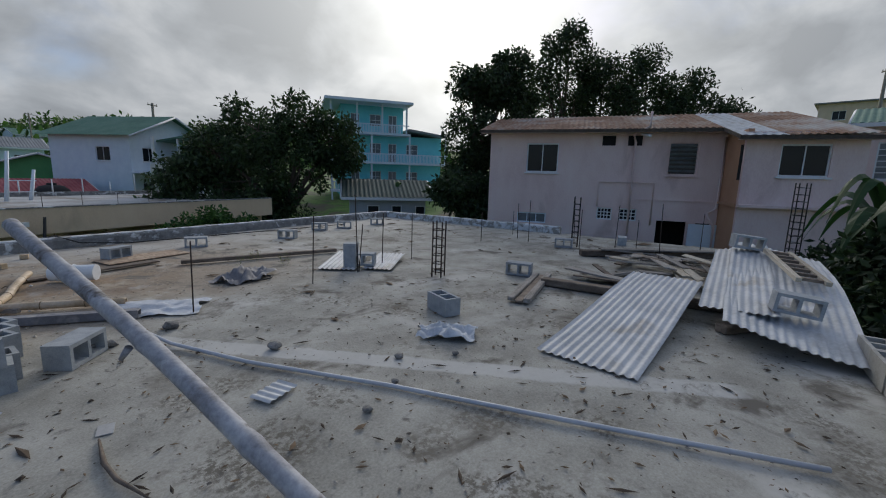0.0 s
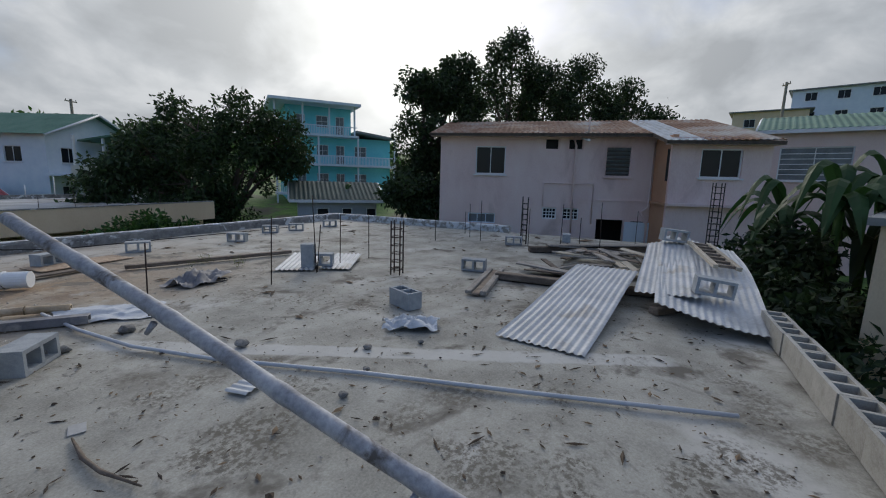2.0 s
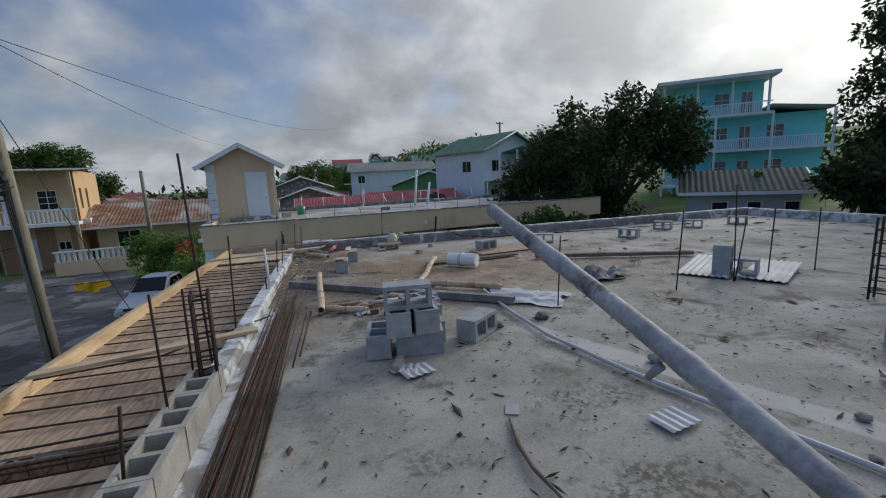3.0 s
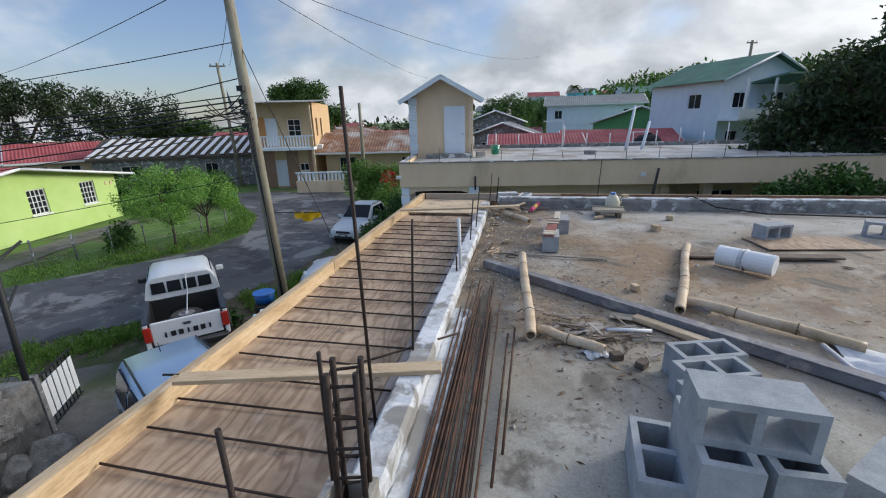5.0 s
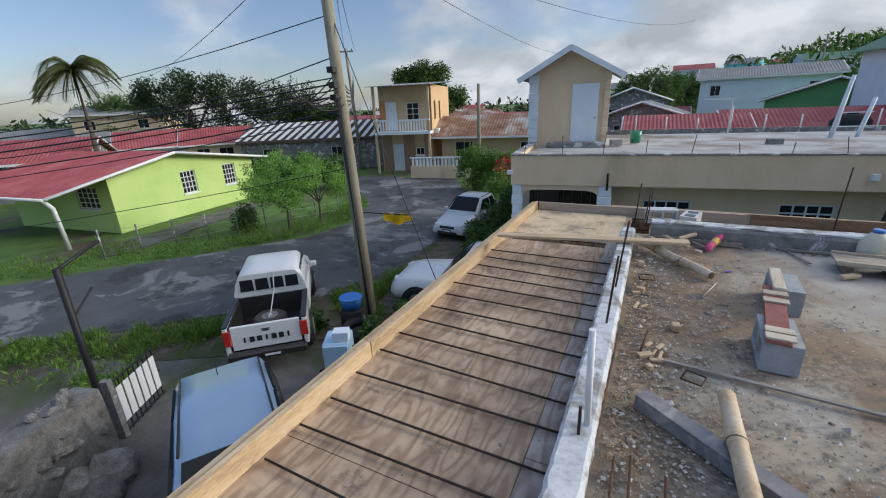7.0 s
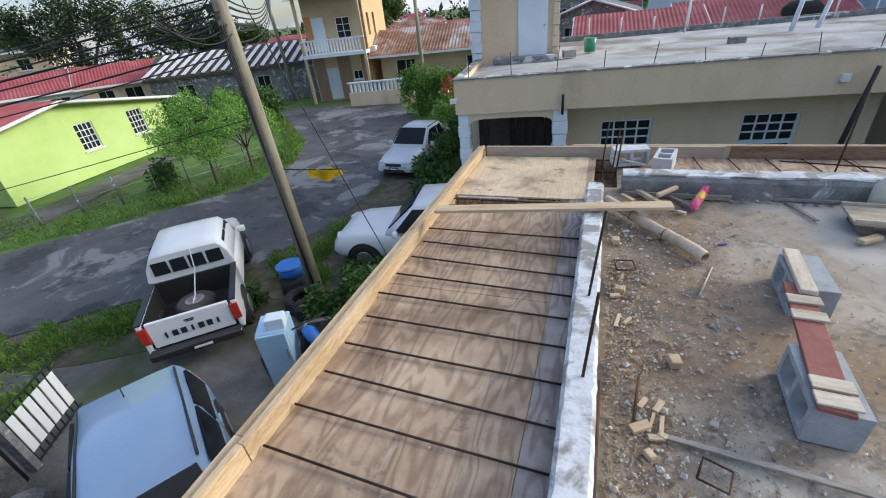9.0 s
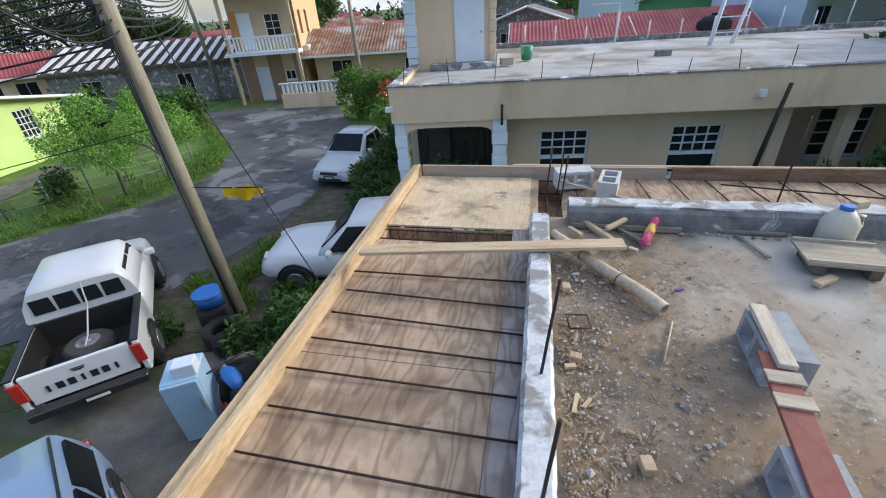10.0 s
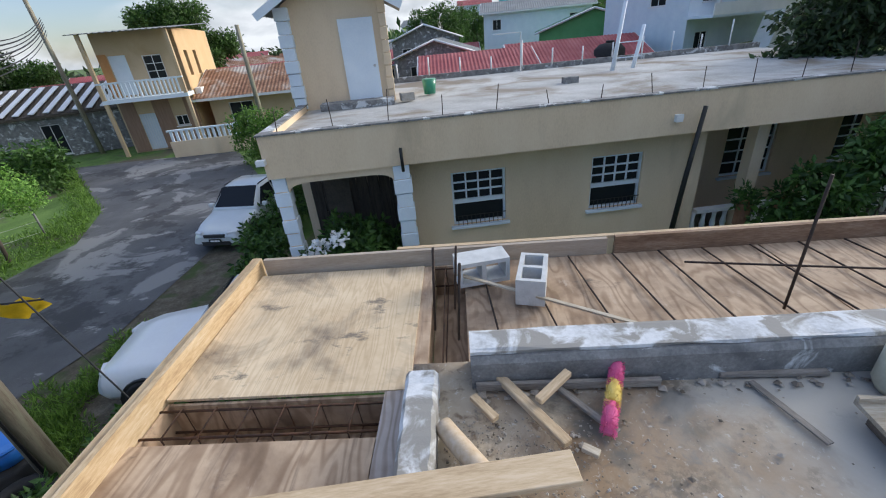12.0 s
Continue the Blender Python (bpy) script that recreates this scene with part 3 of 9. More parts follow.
bm = bmesh.new()
rings = [0, 6, 10, 14, 18, 22, 26, 32, 40, 50, 62, 80, 105, 140, 180, 230, 290, 400, 700, 1500, 4000]
SEG = 96
prev = None
centre = bm.verts.new((0, 0, G))
for r in rings[1:]:
    row = []
    for k in range(SEG):
        a = 2 * math.pi * k / SEG
        x, y = r * math.sin(a), r * math.cos(a)
        row.append(bm.verts.new((x, y, ground_height(x, y) + (0.0 if r < 30 else 0.15 * noise.noise((x * 0.1, y * 0.1, 0))))))
    for k in range(SEG):
        if prev is None:
            bm.faces.new((centre, row[k], row[(k + 1) % SEG]))
        else:
            bm.faces.new((prev[k], row[k], row[(k + 1) % SEG], prev[(k + 1) % SEG]))
    prev = row
single("ground", bm, GRASS, "green grassy ground with bare earth patches", "ground", kind="structure", smooth=True)

ROAD_FAR = [(-42, -18), (-30, -3), (-24.5, 5.0), (-20.8, 10.3), (-18.9, 12.9), (-16.6, 15.6), (-14.5, 18.6), (-14.2, 21.6), (-15.8, 24.8), (-19.5, 28.5), (-24.5, 33.5)]
ROAD_NEAR = [(-33, -24), (-22.5, -6), (-18, 4), (-15.3, 8.4), (-13.2, 10.0), (-12, 11.2), (-9.6, 13.4), (-8.7, 16.5), (-8.7, 22), (-9.6, 27), (-14.5, 34.5)]
bm = bmesh.new()
far = [bm.verts.new((x, y, G + 0.035)) for x, y in ROAD_FAR]
mid = [bm.verts.new(((a[0] + b[0]) / 2, (a[1] + b[1]) / 2, G + 0.07)) for a, b in zip(ROAD_FAR, ROAD_NEAR)]
near = [bm.verts.new((x, y, G + 0.035)) for x, y in ROAD_NEAR]
for side in ((far, mid), (mid, near)):
    for n in range(len(far) - 1):
        bm.faces.new((side[0][n], side[0][n + 1], side[1][n + 1], side[1][n]))
road = single("road", bm, ASPHALT, "patched grey asphalt lane with worn pale patches", "road", kind="structure", smooth=True)
bm = bmesh.new()
prism(bm, [(-12.9, 6.5), (-12.6, 8.8), (-10.6, 9.6), (-8.9, 10.6), (-7.2, 12.0), (-5.3, 12.6), (-3.2, 12.8), (-3.2, -6), (-9.5, -6)], G, G + 0.03)
single("driveway", bm, YARD, "stained bare concrete driveway beside the building", "driveway", kind="structure")
bm = bmesh.new()
prism(bm, [(-9.2, 11.0), (-8.7, 13.0), (-7.6, 14.6), (-4.5, 14.2), (-3.2, 13.4), (-3.2, 12.83), (-5.3, 12.63), (-7.2, 12.03), (-8.9, 10.63)], G, G + 0.022)
single("soil_patch", bm, SOIL, "damp dark soil with weeds round the utility pole", "soil", kind="structure")
bm = bmesh.new()
prism(bm, [(-22.5, -6.0), (-18.0, 4.0), (-15.3, 8.4), (-13.2, 10.0), (-12.2, 10.9), (-9.7, 13.3), (-8.75, 16.5), (-8.75, 23.0), (-7.2, 23.0), (-6.0, 17.5), (-4.4, 15.6), (-3.2, 14.0), (-4.5, 14.23), (-7.6, 14.63), (-8.73, 13.0), (-9.22, 11.0), (-8.95, 10.63), (-10.63, 9.63), (-12.63, 8.83), (-12.93, 6.5), (-9.53, -6.0)], G, G + 0.018)
single("verge", bm, SOIL, "worn soil verge between the lane and the yard", "verge", kind="structure")
bm = bmesh.new()
prism(bm, [(-22.4, 14.0), (-21.0, 13.2), (-20.4, 14.2), (-23.1, 24.6), (-24.2, 24.8)], G, G + 0.05)
single("pavement", bm, YARD, "narrow pale concrete path along the lime house", "path", kind="structure")

# ---- the roof deck ----
X0, X1, Y0, Y1 = -0.88, 12.1, -0.78, 10.6
bm = bmesh.new()
nx, ny = 52, 46
grid = [[bm.verts.new((X0 - 0.16 + (X1 + 0.16 - X0) * i / nx, Y0 - 0.2 + (Y1 + 0.4 - Y0) * j / ny, 0.012 * noise.noise((i * 0.33, j * 0.33, 2.0)) - 0.006)) for i in range(nx + 1)] for j in range(ny + 1)]
for j in range(ny):
    for i in range(nx):
        bm.faces.new((grid[j][i], grid[j][i + 1], grid[j + 1][i + 1], grid[j + 1][i]))
edge = [e for e in bm.edges if e.is_boundary]
down = bmesh.ops.extrude_edge_only(bm, edges=edge)
for v in (g for g in down["geom"] if isinstance(g, bmesh.types.BMVert)):
    v.co.z = -0.2
deck = single("floor", bm, CONCRETE, "dusty grey concrete roof slab with dirt stains", "roof slab", kind="structure", smooth=True)
bm = bmesh.new()
box(bm, (X0 + (X1 - X0) / 2, Y0 + (Y1 - Y0) / 2 - 0.0, (G - 0.22) / 2), (X1 - X0 - 0.02, Y1 - Y0 + 0.3, -G - 0.24))
single("wall_lower_storey", bm, CEMENT, "grey rendered walls of the storey under the slab", "wall", kind="structure")

SMEAR = material("pale_cement_smear", ((0.34, 0.335, 0.325), (0.45, 0.445, 0.435)), scale=3, fine=40, rough=0.9, bump=0.2)

# Upstand along the west edge.
def rough_bar(bm, a, b, w, h, n, wob=0.012, seed=0):
    """A hand-cast bar with uneven edges from a to b."""
    a, b = V(*a), V(*b)
    d = (b - a).normalized()
    s = d.cross(V(0, 0, 1)).normalized()
    rows = []
    for k in range(n + 1):
        p = a.lerp(b, k / n)
        j = [wob * noise.noise((k * 0.7 + 31 * seed, m * 5.0, seed)) for m in range(6)]
        rows.append([bm.verts.new(v) for v in (p - s * (w / 2 + j[0]), p - s * (w / 2 + j[1] * 0.6) + V(0, 0, h * 0.85), p - s * (w / 2 - 0.02 + j[1]) + V(0, 0, h + j[2]),
                                               p + s * (w / 2 - 0.02 + j[4]) + V(0, 0, h + j[3]), p + s * (w / 2 + j[4] * 0.6) + V(0, 0, h * 0.85), p + s * (w / 2 + j[5]))])
    for r0, r1 in zip(rows, rows[1:]):
        for m in range(5):
            bm.faces.new((r0[m], r0[m + 1], r1[m + 1], r1[m]))
    bm.faces.new(rows[0])
    bm.faces.new(rows[-1][::-1])


bm = bmesh.new()
rough_bar(bm, (-0.97, 4.15, -0.05), (-0.97, 10.62, -0.05), 0.165, 0.17, 150, 0.013)
single("wall_west_upstand", bm, WHITEWASH, "low whitewashed cement upstand with broken edges", "upstand", kind="structure")
bm = bmesh.new()
rough_bar(bm, (-0.82, -0.9, -0.05), (-0.81, 6.2, -0.05), 0.16, 0.075, 70, 0.02, seed=3)
single("plaster_fillet", bm, WHITEWASH, "crumbling plaster fillet at the foot of the upstand", "plaster", kind="structure")
bm = bmesh.new()
rough_bar(bm, (-0.72, 10.7, -0.02), (11.9, 10.7, -0.02), 0.2, 0.205, 70, 0.008, seed=5)
north = single("wall_north", bm, CEMENT, "low grey cement parapet with patchy whitewash", "parapet", kind="structure")
bm = bmesh.new()
rough_bar(bm, (-0.72, 10.72, 0.187), (11.9, 10.72, 0.187), 0.17, 0.022, 60, 0.02, seed=6)
part("wash", bm, WHITEWASH, north, "whitewashed top")
bm = bmesh.new()
rough_bar(bm, (12.0, 4.1, -0.02), (12.0, 10.82, -0.02), 0.2, 0.22, 30, 0.01, seed=8)
single("wall_east", bm, WHITEWASH, "low pale whitewashed parapet on the slab's edge", "parapet", kind="structure")


# ---- hollow blocks ----
def block_mesh(l=0.4, w=0.2, h=0.2, cells=2, wall=0.032):
    """A hollow concrete block with its cells open upwards (z)."""
    bm = bmesh.new()
    xs = [-l / 2]
    cell = (l - wall * (cells + 1)) / cells
    for n in range(cells):
        xs += [-l / 2 + wall + n * (cell + wall), -l / 2 + (n + 1) * (cell + wall)]
    xs.append(l / 2)
    ys = [-w / 2, -w / 2 + wall, w / 2 - wall, w / 2]
    top = {}
    for z in (0, h):
        for i, x in enumerate(xs):
            for j, y in enumerate(ys):
                top[z, i, j] = bm.verts.new((x, y, z))
    for z in (0, h):
        for i in range(len(xs) - 1):
            for j in range(3):
                if j == 1 and i % 2 == 1:
                    continue
                bm.faces.new((top[z, i, j], top[z, i + 1, j], top[z, i + 1, j + 1], top[z, i, j + 1]))
    for i in range(len(xs) - 1):
        for j in (0, 3):
            bm.faces.new((top[0, i, j], top[0, i + 1, j], top[h, i + 1, j], top[h, i, j]))
        if i % 2 == 1:
            for j in (1, 2):
                bm.faces.new((top[0, i, j], top[0, i + 1, j], top[h, i + 1, j], top[h, i, j]))
            for k in (i, i + 1):
                bm.faces.new((top[0, k, 1], top[0, k, 2], top[h, k, 2], top[h, k, 1]))
    for j in range(3):
        for i in (0, len(xs) - 1):
            bm.faces.new((top[0, i, j], top[0, i, j + 1], top[h, i, j + 1], top[h, i, j]))
    return bm


block0 = single("concrete_block", block_mesh(), BLOCK, "grey hollow concrete block lying on the slab", "block", pose(4.02, 2.93, 0, 0, 0, 65), group="loose blocks")
UPRIGHT = (0, 90, 0)


def block(x, y, z, rx=0, ry=0, rz=0, label="", group="loose blocks"):
    o = copy_thing(block0, pose(x, y, z, rx, ry, rz))
    return tagged(o, label, "", group)


for x, y, rz in ((6.45, 3.0, -80), (9.75, 3.3, -75), (11.0, 2.35, 10), (6.35, 8.85, -60), (7.85, 9.5, -55), (8.6, 9.35, -50), (9.9, 9.3, -40), (4.4, 9.2, -30), (2.9, 9.0, 20)):
    block(x, y, 0.1, 90, 0, rz, "grey hollow concrete block on its side on the slab")
# The stack beside the walkway.
PILE = "stack of spare blocks"
block(0.6, 4.42, 0.0, 0, 0, -8, "grey hollow block at the bottom of a stack", PILE)
block(0.27, 4.55, 0.0, 0, 0, 82, "grey hollow block at the bottom of a stack", PILE)
for x, y, rz in ((0.66, 4.62, -3), (0.74, 5.05, 14), (0.78, 5.26, 17), (0.81, 5.47, 16)):
    block(x, y, 0.0, 0, 0, rz, "grey hollow block at the bottom of a stack", PILE)
block(0.43, 4.46, 0.2, 0, 0, 84, "grey hollow block on other blocks", PILE)
block(0.65, 4.46, 0.2, 0, 0, 89, "grey hollow block on other blocks", PILE)
block(0.53, 4.55, 0.5, 90, 0, -6, "grey hollow block on top of the stack", PILE)
block(1.12, 4.66, 0.1, 90, 0, 40, "grey hollow block lying beside the stack", PILE)

# South and west low walls of open hollow blocks.
south = tagged(new("wall_south"), "low wall of weathered hollow blocks, cells open", "block wall", kind="structure")
first = None
for row_z in (0.0,):
    for n in range(16):
        m = pose(5.05 - 0.405 * n, -0.88 + 0.006 * math.sin(n * 2.1), row_z - 0.0)
        if first is None:
            first = part("block", block_mesh(h=0.22), BLOCK_OLD, south, at=m)
        else:
            again(first, south, m)
west = tagged(new("wall_west"), "low wall of weathered hollow blocks, cells open", "block wall", kind="structure")
for n in range(12):
    m = pose(-0.98 + 0.004 * math.sin(n * 1.7), 4.0 - 0.405 * n, 0.0, 0, 0, 90)
    again(first, west, m)

# ---- cantilevered formwork along the west and north edges ----
ZP = -0.12
form = empty("formwork", "plywood slab formwork with steel bars laid across", "formwork", kind="structure")
XF = -2.5
for a, b in zip((-3.6, -1.2, 1.24, 4.02, 6.46, 8.9), (-1.2, 1.24, 3.74, 6.46, 8.9, 10.43)):
    part("plywood_sheet", B(((XF - 0.09 - 1.215) / 2, (a + b) / 2, ZP - 0.012), (XF * -1 + 0.09 - 1.215, b - a - 0.006, 0.018)), PLY, form)
    part("plywood_sheet", B((-1.08, (a + b) / 2 + 0.4, ZP - 0.014), (0.262, b - a - 0.006, 0.018)), PLY_GREY, form, "greyed narrow plywood strip")
part("plywood_sheet", B((-1.78, 11.42, ZP - 0.008), (1.42, 1.38, 0.018)), PLY_NEW, form, "new pale plywood sheet")
part("plywood_sheet", B((-1.04, 11.42, ZP - 0.02), (0.12, 1.38, 0.018)), PLY, form)
for n in range(6):
    x = -0.72 + 2.44 * n
    part("plywood_sheet", B((x + 1.2, 11.47, ZP - 0.02), (2.425, 1.34, 0.018)), PLY, form, at=None)
for n, (a, b) in enumerate(((-3.6, 0.1), (0.1, 3.4), (3.4, 7.3), (7.3, 9.6), (9.6, 12.2))):
    part("fascia_board", B((XF - 0.02 + 0.004 * (n % 2), (a + b) / 2, -0.09), (0.04, b - a - 0.004, 0.20), RZ(0.15 * (n % 3 - 1))), TIMBER, form)
    part("fascia_cap", B((XF - 0.075, (a + b) / 2 + 0.05, -0.035), (0.07, b - a - 0.004, 0.045)), TIMBER, form)
NORTH_WOOD = material("dark_formwork_board", ((0.15, 0.085, 0.05), (0.24, 0.15, 0.095), (0.33, 0.24, 0.17)), scale=2.5, fine=20, rough=0.85, bump=0.2, stretch=(0.7, 5, 5))
GREY_BOARD = material("greyed_board", ((0.33, 0.27, 0.21), (0.46, 0.39, 0.32)), scale=2.5, fine=20, rough=0.85, bump=0.2, stretch=(0.7, 5, 5))
part("fascia_board", B((-1.0, 12.17, -0.07), (2.94, 0.04, 0.16)), GREY_BOARD, form)
for n in range(4):
    part("fascia_board", B((2.0 + 3.0 * n + 0.03, 12.17, -0.065), (2.99, 0.04, 0.17)), NORTH_WOOD, form)
part("fascia_cap", B((5.0, 12.215, 0.0), (12.6, 0.045, 0.03)), TIMBER_X, form)
# bars across
bar = None
for y in [-2.6 + 0.28 * n for n in range(23)] + [4.33 + 0.2745 * n for n in range(21)]:
    bm = T([(-0.71, 0, 0.006), (0.0, 0.0, 0.0), (0.71, 0, -0.004)], 0.0075, 6)
    o = part("steel_bar", bm, REBAR_DARK, form) if bar is None else again(bar, form, Matrix())
    bar = bar or o
    o.matrix_basis = pose(-1.76 + random.uniform(-0.025, 0.025), y + random.uniform(-0.015, 0.015), ZP + 0.02, 0, 0, -0.6 + random.uniform(-1.6, 1.6))
for n in range(34):
    o = again(bar, form, pose(-0.55 + 0.37 * n, 11.45, ZP + 0.015, 0, 0, 96 + random.uniform(-2, 2)) @ Matrix.Scale(0.93, 4))
for pts in ([(-2.7, 5.0, -0.02), (-1.6, 5.1, 0.02), (-0.75, 5.6, 0.12)], [(-2.45, 3.96, -0.06), (-1.2, 4.0, -0.05)], [(-2.45, 3.8, -0.1), (-1.2, 3.82, -0.1)], [(0.9, 11.75, -0.02), (2.2, 11.5, -0.03), (5.2, 11.1, -0.04)]):
    part("steel_bar", T(pts, 0.008, 6), REBAR_DARK, form)


def beam_pit(x0, x1, y0, y1, depth=0.3):
    """A beam trough in the formwork with its cage of bars."""
    pit = empty("beam_form", "plywood beam trough with a rusty steel cage", "formwork", kind="structure")
    for c, s in (((x0 + x1) / 2, y0, ZP - depth / 2 - 0.03), (x1 - x0, 0.018, depth)), (((x0 + x1) / 2, y1, ZP - depth / 2 - 0.03), (x1 - x0, 0.018, depth)):
        part("side_board", B(c, s), PLY, pit)
    for x in (x0 - 0.012, x1 + 0.012):
        part("end_board", B((x, (y0 + y1) / 2, ZP - depth / 2 - 0.03), (0.018, y1 - y0 + 0.02, depth)), PLY, pit)
    part("bottom_board", B(((x0 + x1) / 2, (y0 + y1) / 2, ZP - depth - 0.03), (x1 - x0, y1 - y0, 0.02)), PLY, pit)
    for y, z in ((y0 + 0.05, -0.03), (y1 - 0.05, -0.03), (y0 + 0.05, -0.2), (y1 - 0.05, -0.2)):
        part("long_bar", T([(x0 - 0.06, y, ZP + z), (x1 + 0.05, y, ZP + z)], 0.008, 6), REBAR, pit)
    n = int((x1 - x0) / 0.2)
    for k in range(n):
        x = x0 + 0.1 + k * 0.2
        part("stirrup", T([(x, y0 + 0.04, ZP - 0.02), (x, y1 - 0.04, ZP - 0.02), (x + 0.01, y1 - 0.04, ZP - 0.22), (x, y0 + 0.04, ZP - 0.22), (x, y0 + 0.04, ZP - 0.02)], 0.005, 5), REBAR, pit)


beam_pit(-2.47, -1.05, 10.44, 10.72)
beam_pit(-2.47, -1.05, 3.75, 4.01)
beam_pit(-0.99, -0.70, 10.82, 12.14)

# Planks across the formwork.
plank = single("plank", B((0, 0, 0), (2.05, 0.13, 0.03)), TIMBER_X, "pale sawn plank laid across the formwork", "plank", pose(-1.37, 9.93, 0.14, 0, -1.5, 6), group="planks", bevel=0.003)
copy_thing(plank, pose(-1.6, 4.97, 0.12, 0, -1.8, 10) @ Matrix.Diagonal((0.8, 0.8, 1, 1)))


# ---- upright bars, cages ----
def upright(x, y, h, z=0.0, lean=0.0, way=0.0, r=0.008):
    dx, dy = lean * math.cos(way), lean * math.sin(way)
    single("starter_bar", T([(0, 0, -0.03), (dx * 0.5, dy * 0.5, h / 2), (dx, dy, h)], r, 6), REBAR_DARK, "dark steel starter bar standing out of the concrete", "steel bar", pose(x, y, z), group="starter bars")


for x, y, h, lean in ((2.3, 5.05, 0.62, -0.06), (3.92, 5.07, 0.75, -0.06), (4.81, 5.07, 0.95, 0.05), (5.45, 5.13, 0.7, -0.03), (6.26, 5.11, 0.66, 0.0), (9.07, 5.13, 0.55, 0), (10.9, 5.1, 0.5, 0), (4.86, 5.1, 0.6, -0.1),
                       (8.7, 1.2, 0.9, 0.03), (9.6, 2.9, 0.7, 0), (9.9, 2.2, 0.8, -0.02), (10.6, 3.3, 0.9, 0.06), (9.8, 4.2, 0.8, 0), (10.3, 4.7, 0.7, 0.02), (10.8, 0.6, 0.7, 0), (9.4, 1.7, 0.6, 0)):
    upright(x, y, h * 1.28, 0, lean, 1.5)
BARS_UP = [(-1.05, 3.08, 0.05, 0.48, 0.05, 0.0), (-1.05, 3.66, 0.05, 0.84, 0.0, 0.0), (-1.06, 4.16, 0.05, 0.75, 0.01, 0.0), (-1.12, 4.8, -0.1, 1.84, -0.03, 0.0), (-1.03, 5.32, 0.05, 0.97, 0.04, 0.0),
           (-0.96, 7.15, 0.08, 0.42, 0.0, 0.0), (-0.96, 8.03, 0.08, 0.55, 0.04, 0.4), (-0.96, 8.71, 0.08, 0.62, 0.06, 0.4), (-0.96, 6.87, 0.08, 0.2, 0.0, 0.0), (-0.96, 1.9, 0.1, 0.6, 0.05, 0.8),
           (-0.78, 10.9, 0.1, 0.45, 0.05, 0.8), (-0.92, 11.0, 0.1, 0.5, 0.05, 0.8), (-0.8, 11.2, 0.1, 0.4, 0.05, 0.8), (1.08, 11.02, 0.1, 0.75, 0.05, 0.8)]
for x, y, z, h, lean, way in BARS_UP:
    upright(x, y, h, z, lean, way, 0.0095 if h > 1 else 0.008)
PVC_POST = single("plastic_conduit", T([(0, 0, 0), (-0.015, 0, 0.6)], 0.016, 8), WHITE, "thin white plastic conduit standing in the upstand", "conduit", pose(-0.93, 6.95, 0.05))


def cage(x, y, h, w=0.15):
    """A column cage: four bars tied by links."""
    c = empty("column_cage", "rusty steel column cage standing on the slab", "column cage", pose(x, y, 0, 0, 0, 12), group="column cages")
    for i, j in ((-1, -1), (1, -1), (1, 1), (-1, 1)):
        part("bar", T([(i * w / 2, j * w / 2, 0), (i * w / 2 + 0.01, j * w / 2, h)], 0.012, 6), REBAR_DARK, c)
    for n in range(int(h / 0.13)):
        z = 0.08 + n * 0.13
        part("tie", T([(-w / 2, -w / 2, z), (w / 2, -w / 2, z), (w / 2, w / 2, z + 0.01), (-w / 2, w / 2, z), (-w / 2, -w / 2, z)], 0.007, 5), REBAR_DARK, c)


cage(5.4, 3.93, 0.86)
cage(9.9, 3.1, 1.15, 0.13)
cage(10.4, -0.9, 1.6, 0.17)
cage(-0.95, 4.12, 0.78, 0.1)

# ---- loose poles, pipes and beams ----
def bamboo(bm, a, b, r, knots, seed=0):
    a, b = V(*a), V(*b)
    pts, rad = [], []
    n = knots * 10
    for k in range(n + 1):
        f = k / n
        ph = k % 10
        p = a.lerp(b, f) + V(noise.noise((f * 3, seed, 0)), noise.noise((f * 3, seed, 5)), noise.noise((f * 3, seed, 9))) * 0.014 * min((b - a).length, 2.2)
        pts.append(p)
        rad.append(r * (1.12 if ph == 0 and 0 < k < n else 1.0) * (1 + 0.04 * noise.noise((f * 9, seed, 3))))
    tube(bm, pts, rad, 14, hollow=0.78)
    return [(pts[k], (pts[k + 1] - pts[k - 1]).normalized()) for k in range(10, n, 10)]


JOINT = material("bamboo_joint", ((0.10, 0.07, 0.04), (0.22, 0.16, 0.09)), scale=9, fine=70, rough=0.9, bump=0.2)


def joints(pole, rings, r, mat=None):
    """The dark rings where a bamboo's sections meet, some with a tied twist of fibre."""
    for k, (p, d) in enumerate(rings):
        part("joint", T([p - d * 0.005, p + d * 0.005], r * 1.13, 14), mat or JOINT, pole)
        if k % 2 and mat is None:
            s = d.cross(V(0, 0, 1)).normalized()
            part("tie", T([p + s * r + V(0, 0, 0.01), p + s * r * 1.5 + V(0, 0, 0.03), p + s * r * 2.3 + d * 0.02 + V(0, 0, 0.01)], 0.005, 5), JOINT, pole)


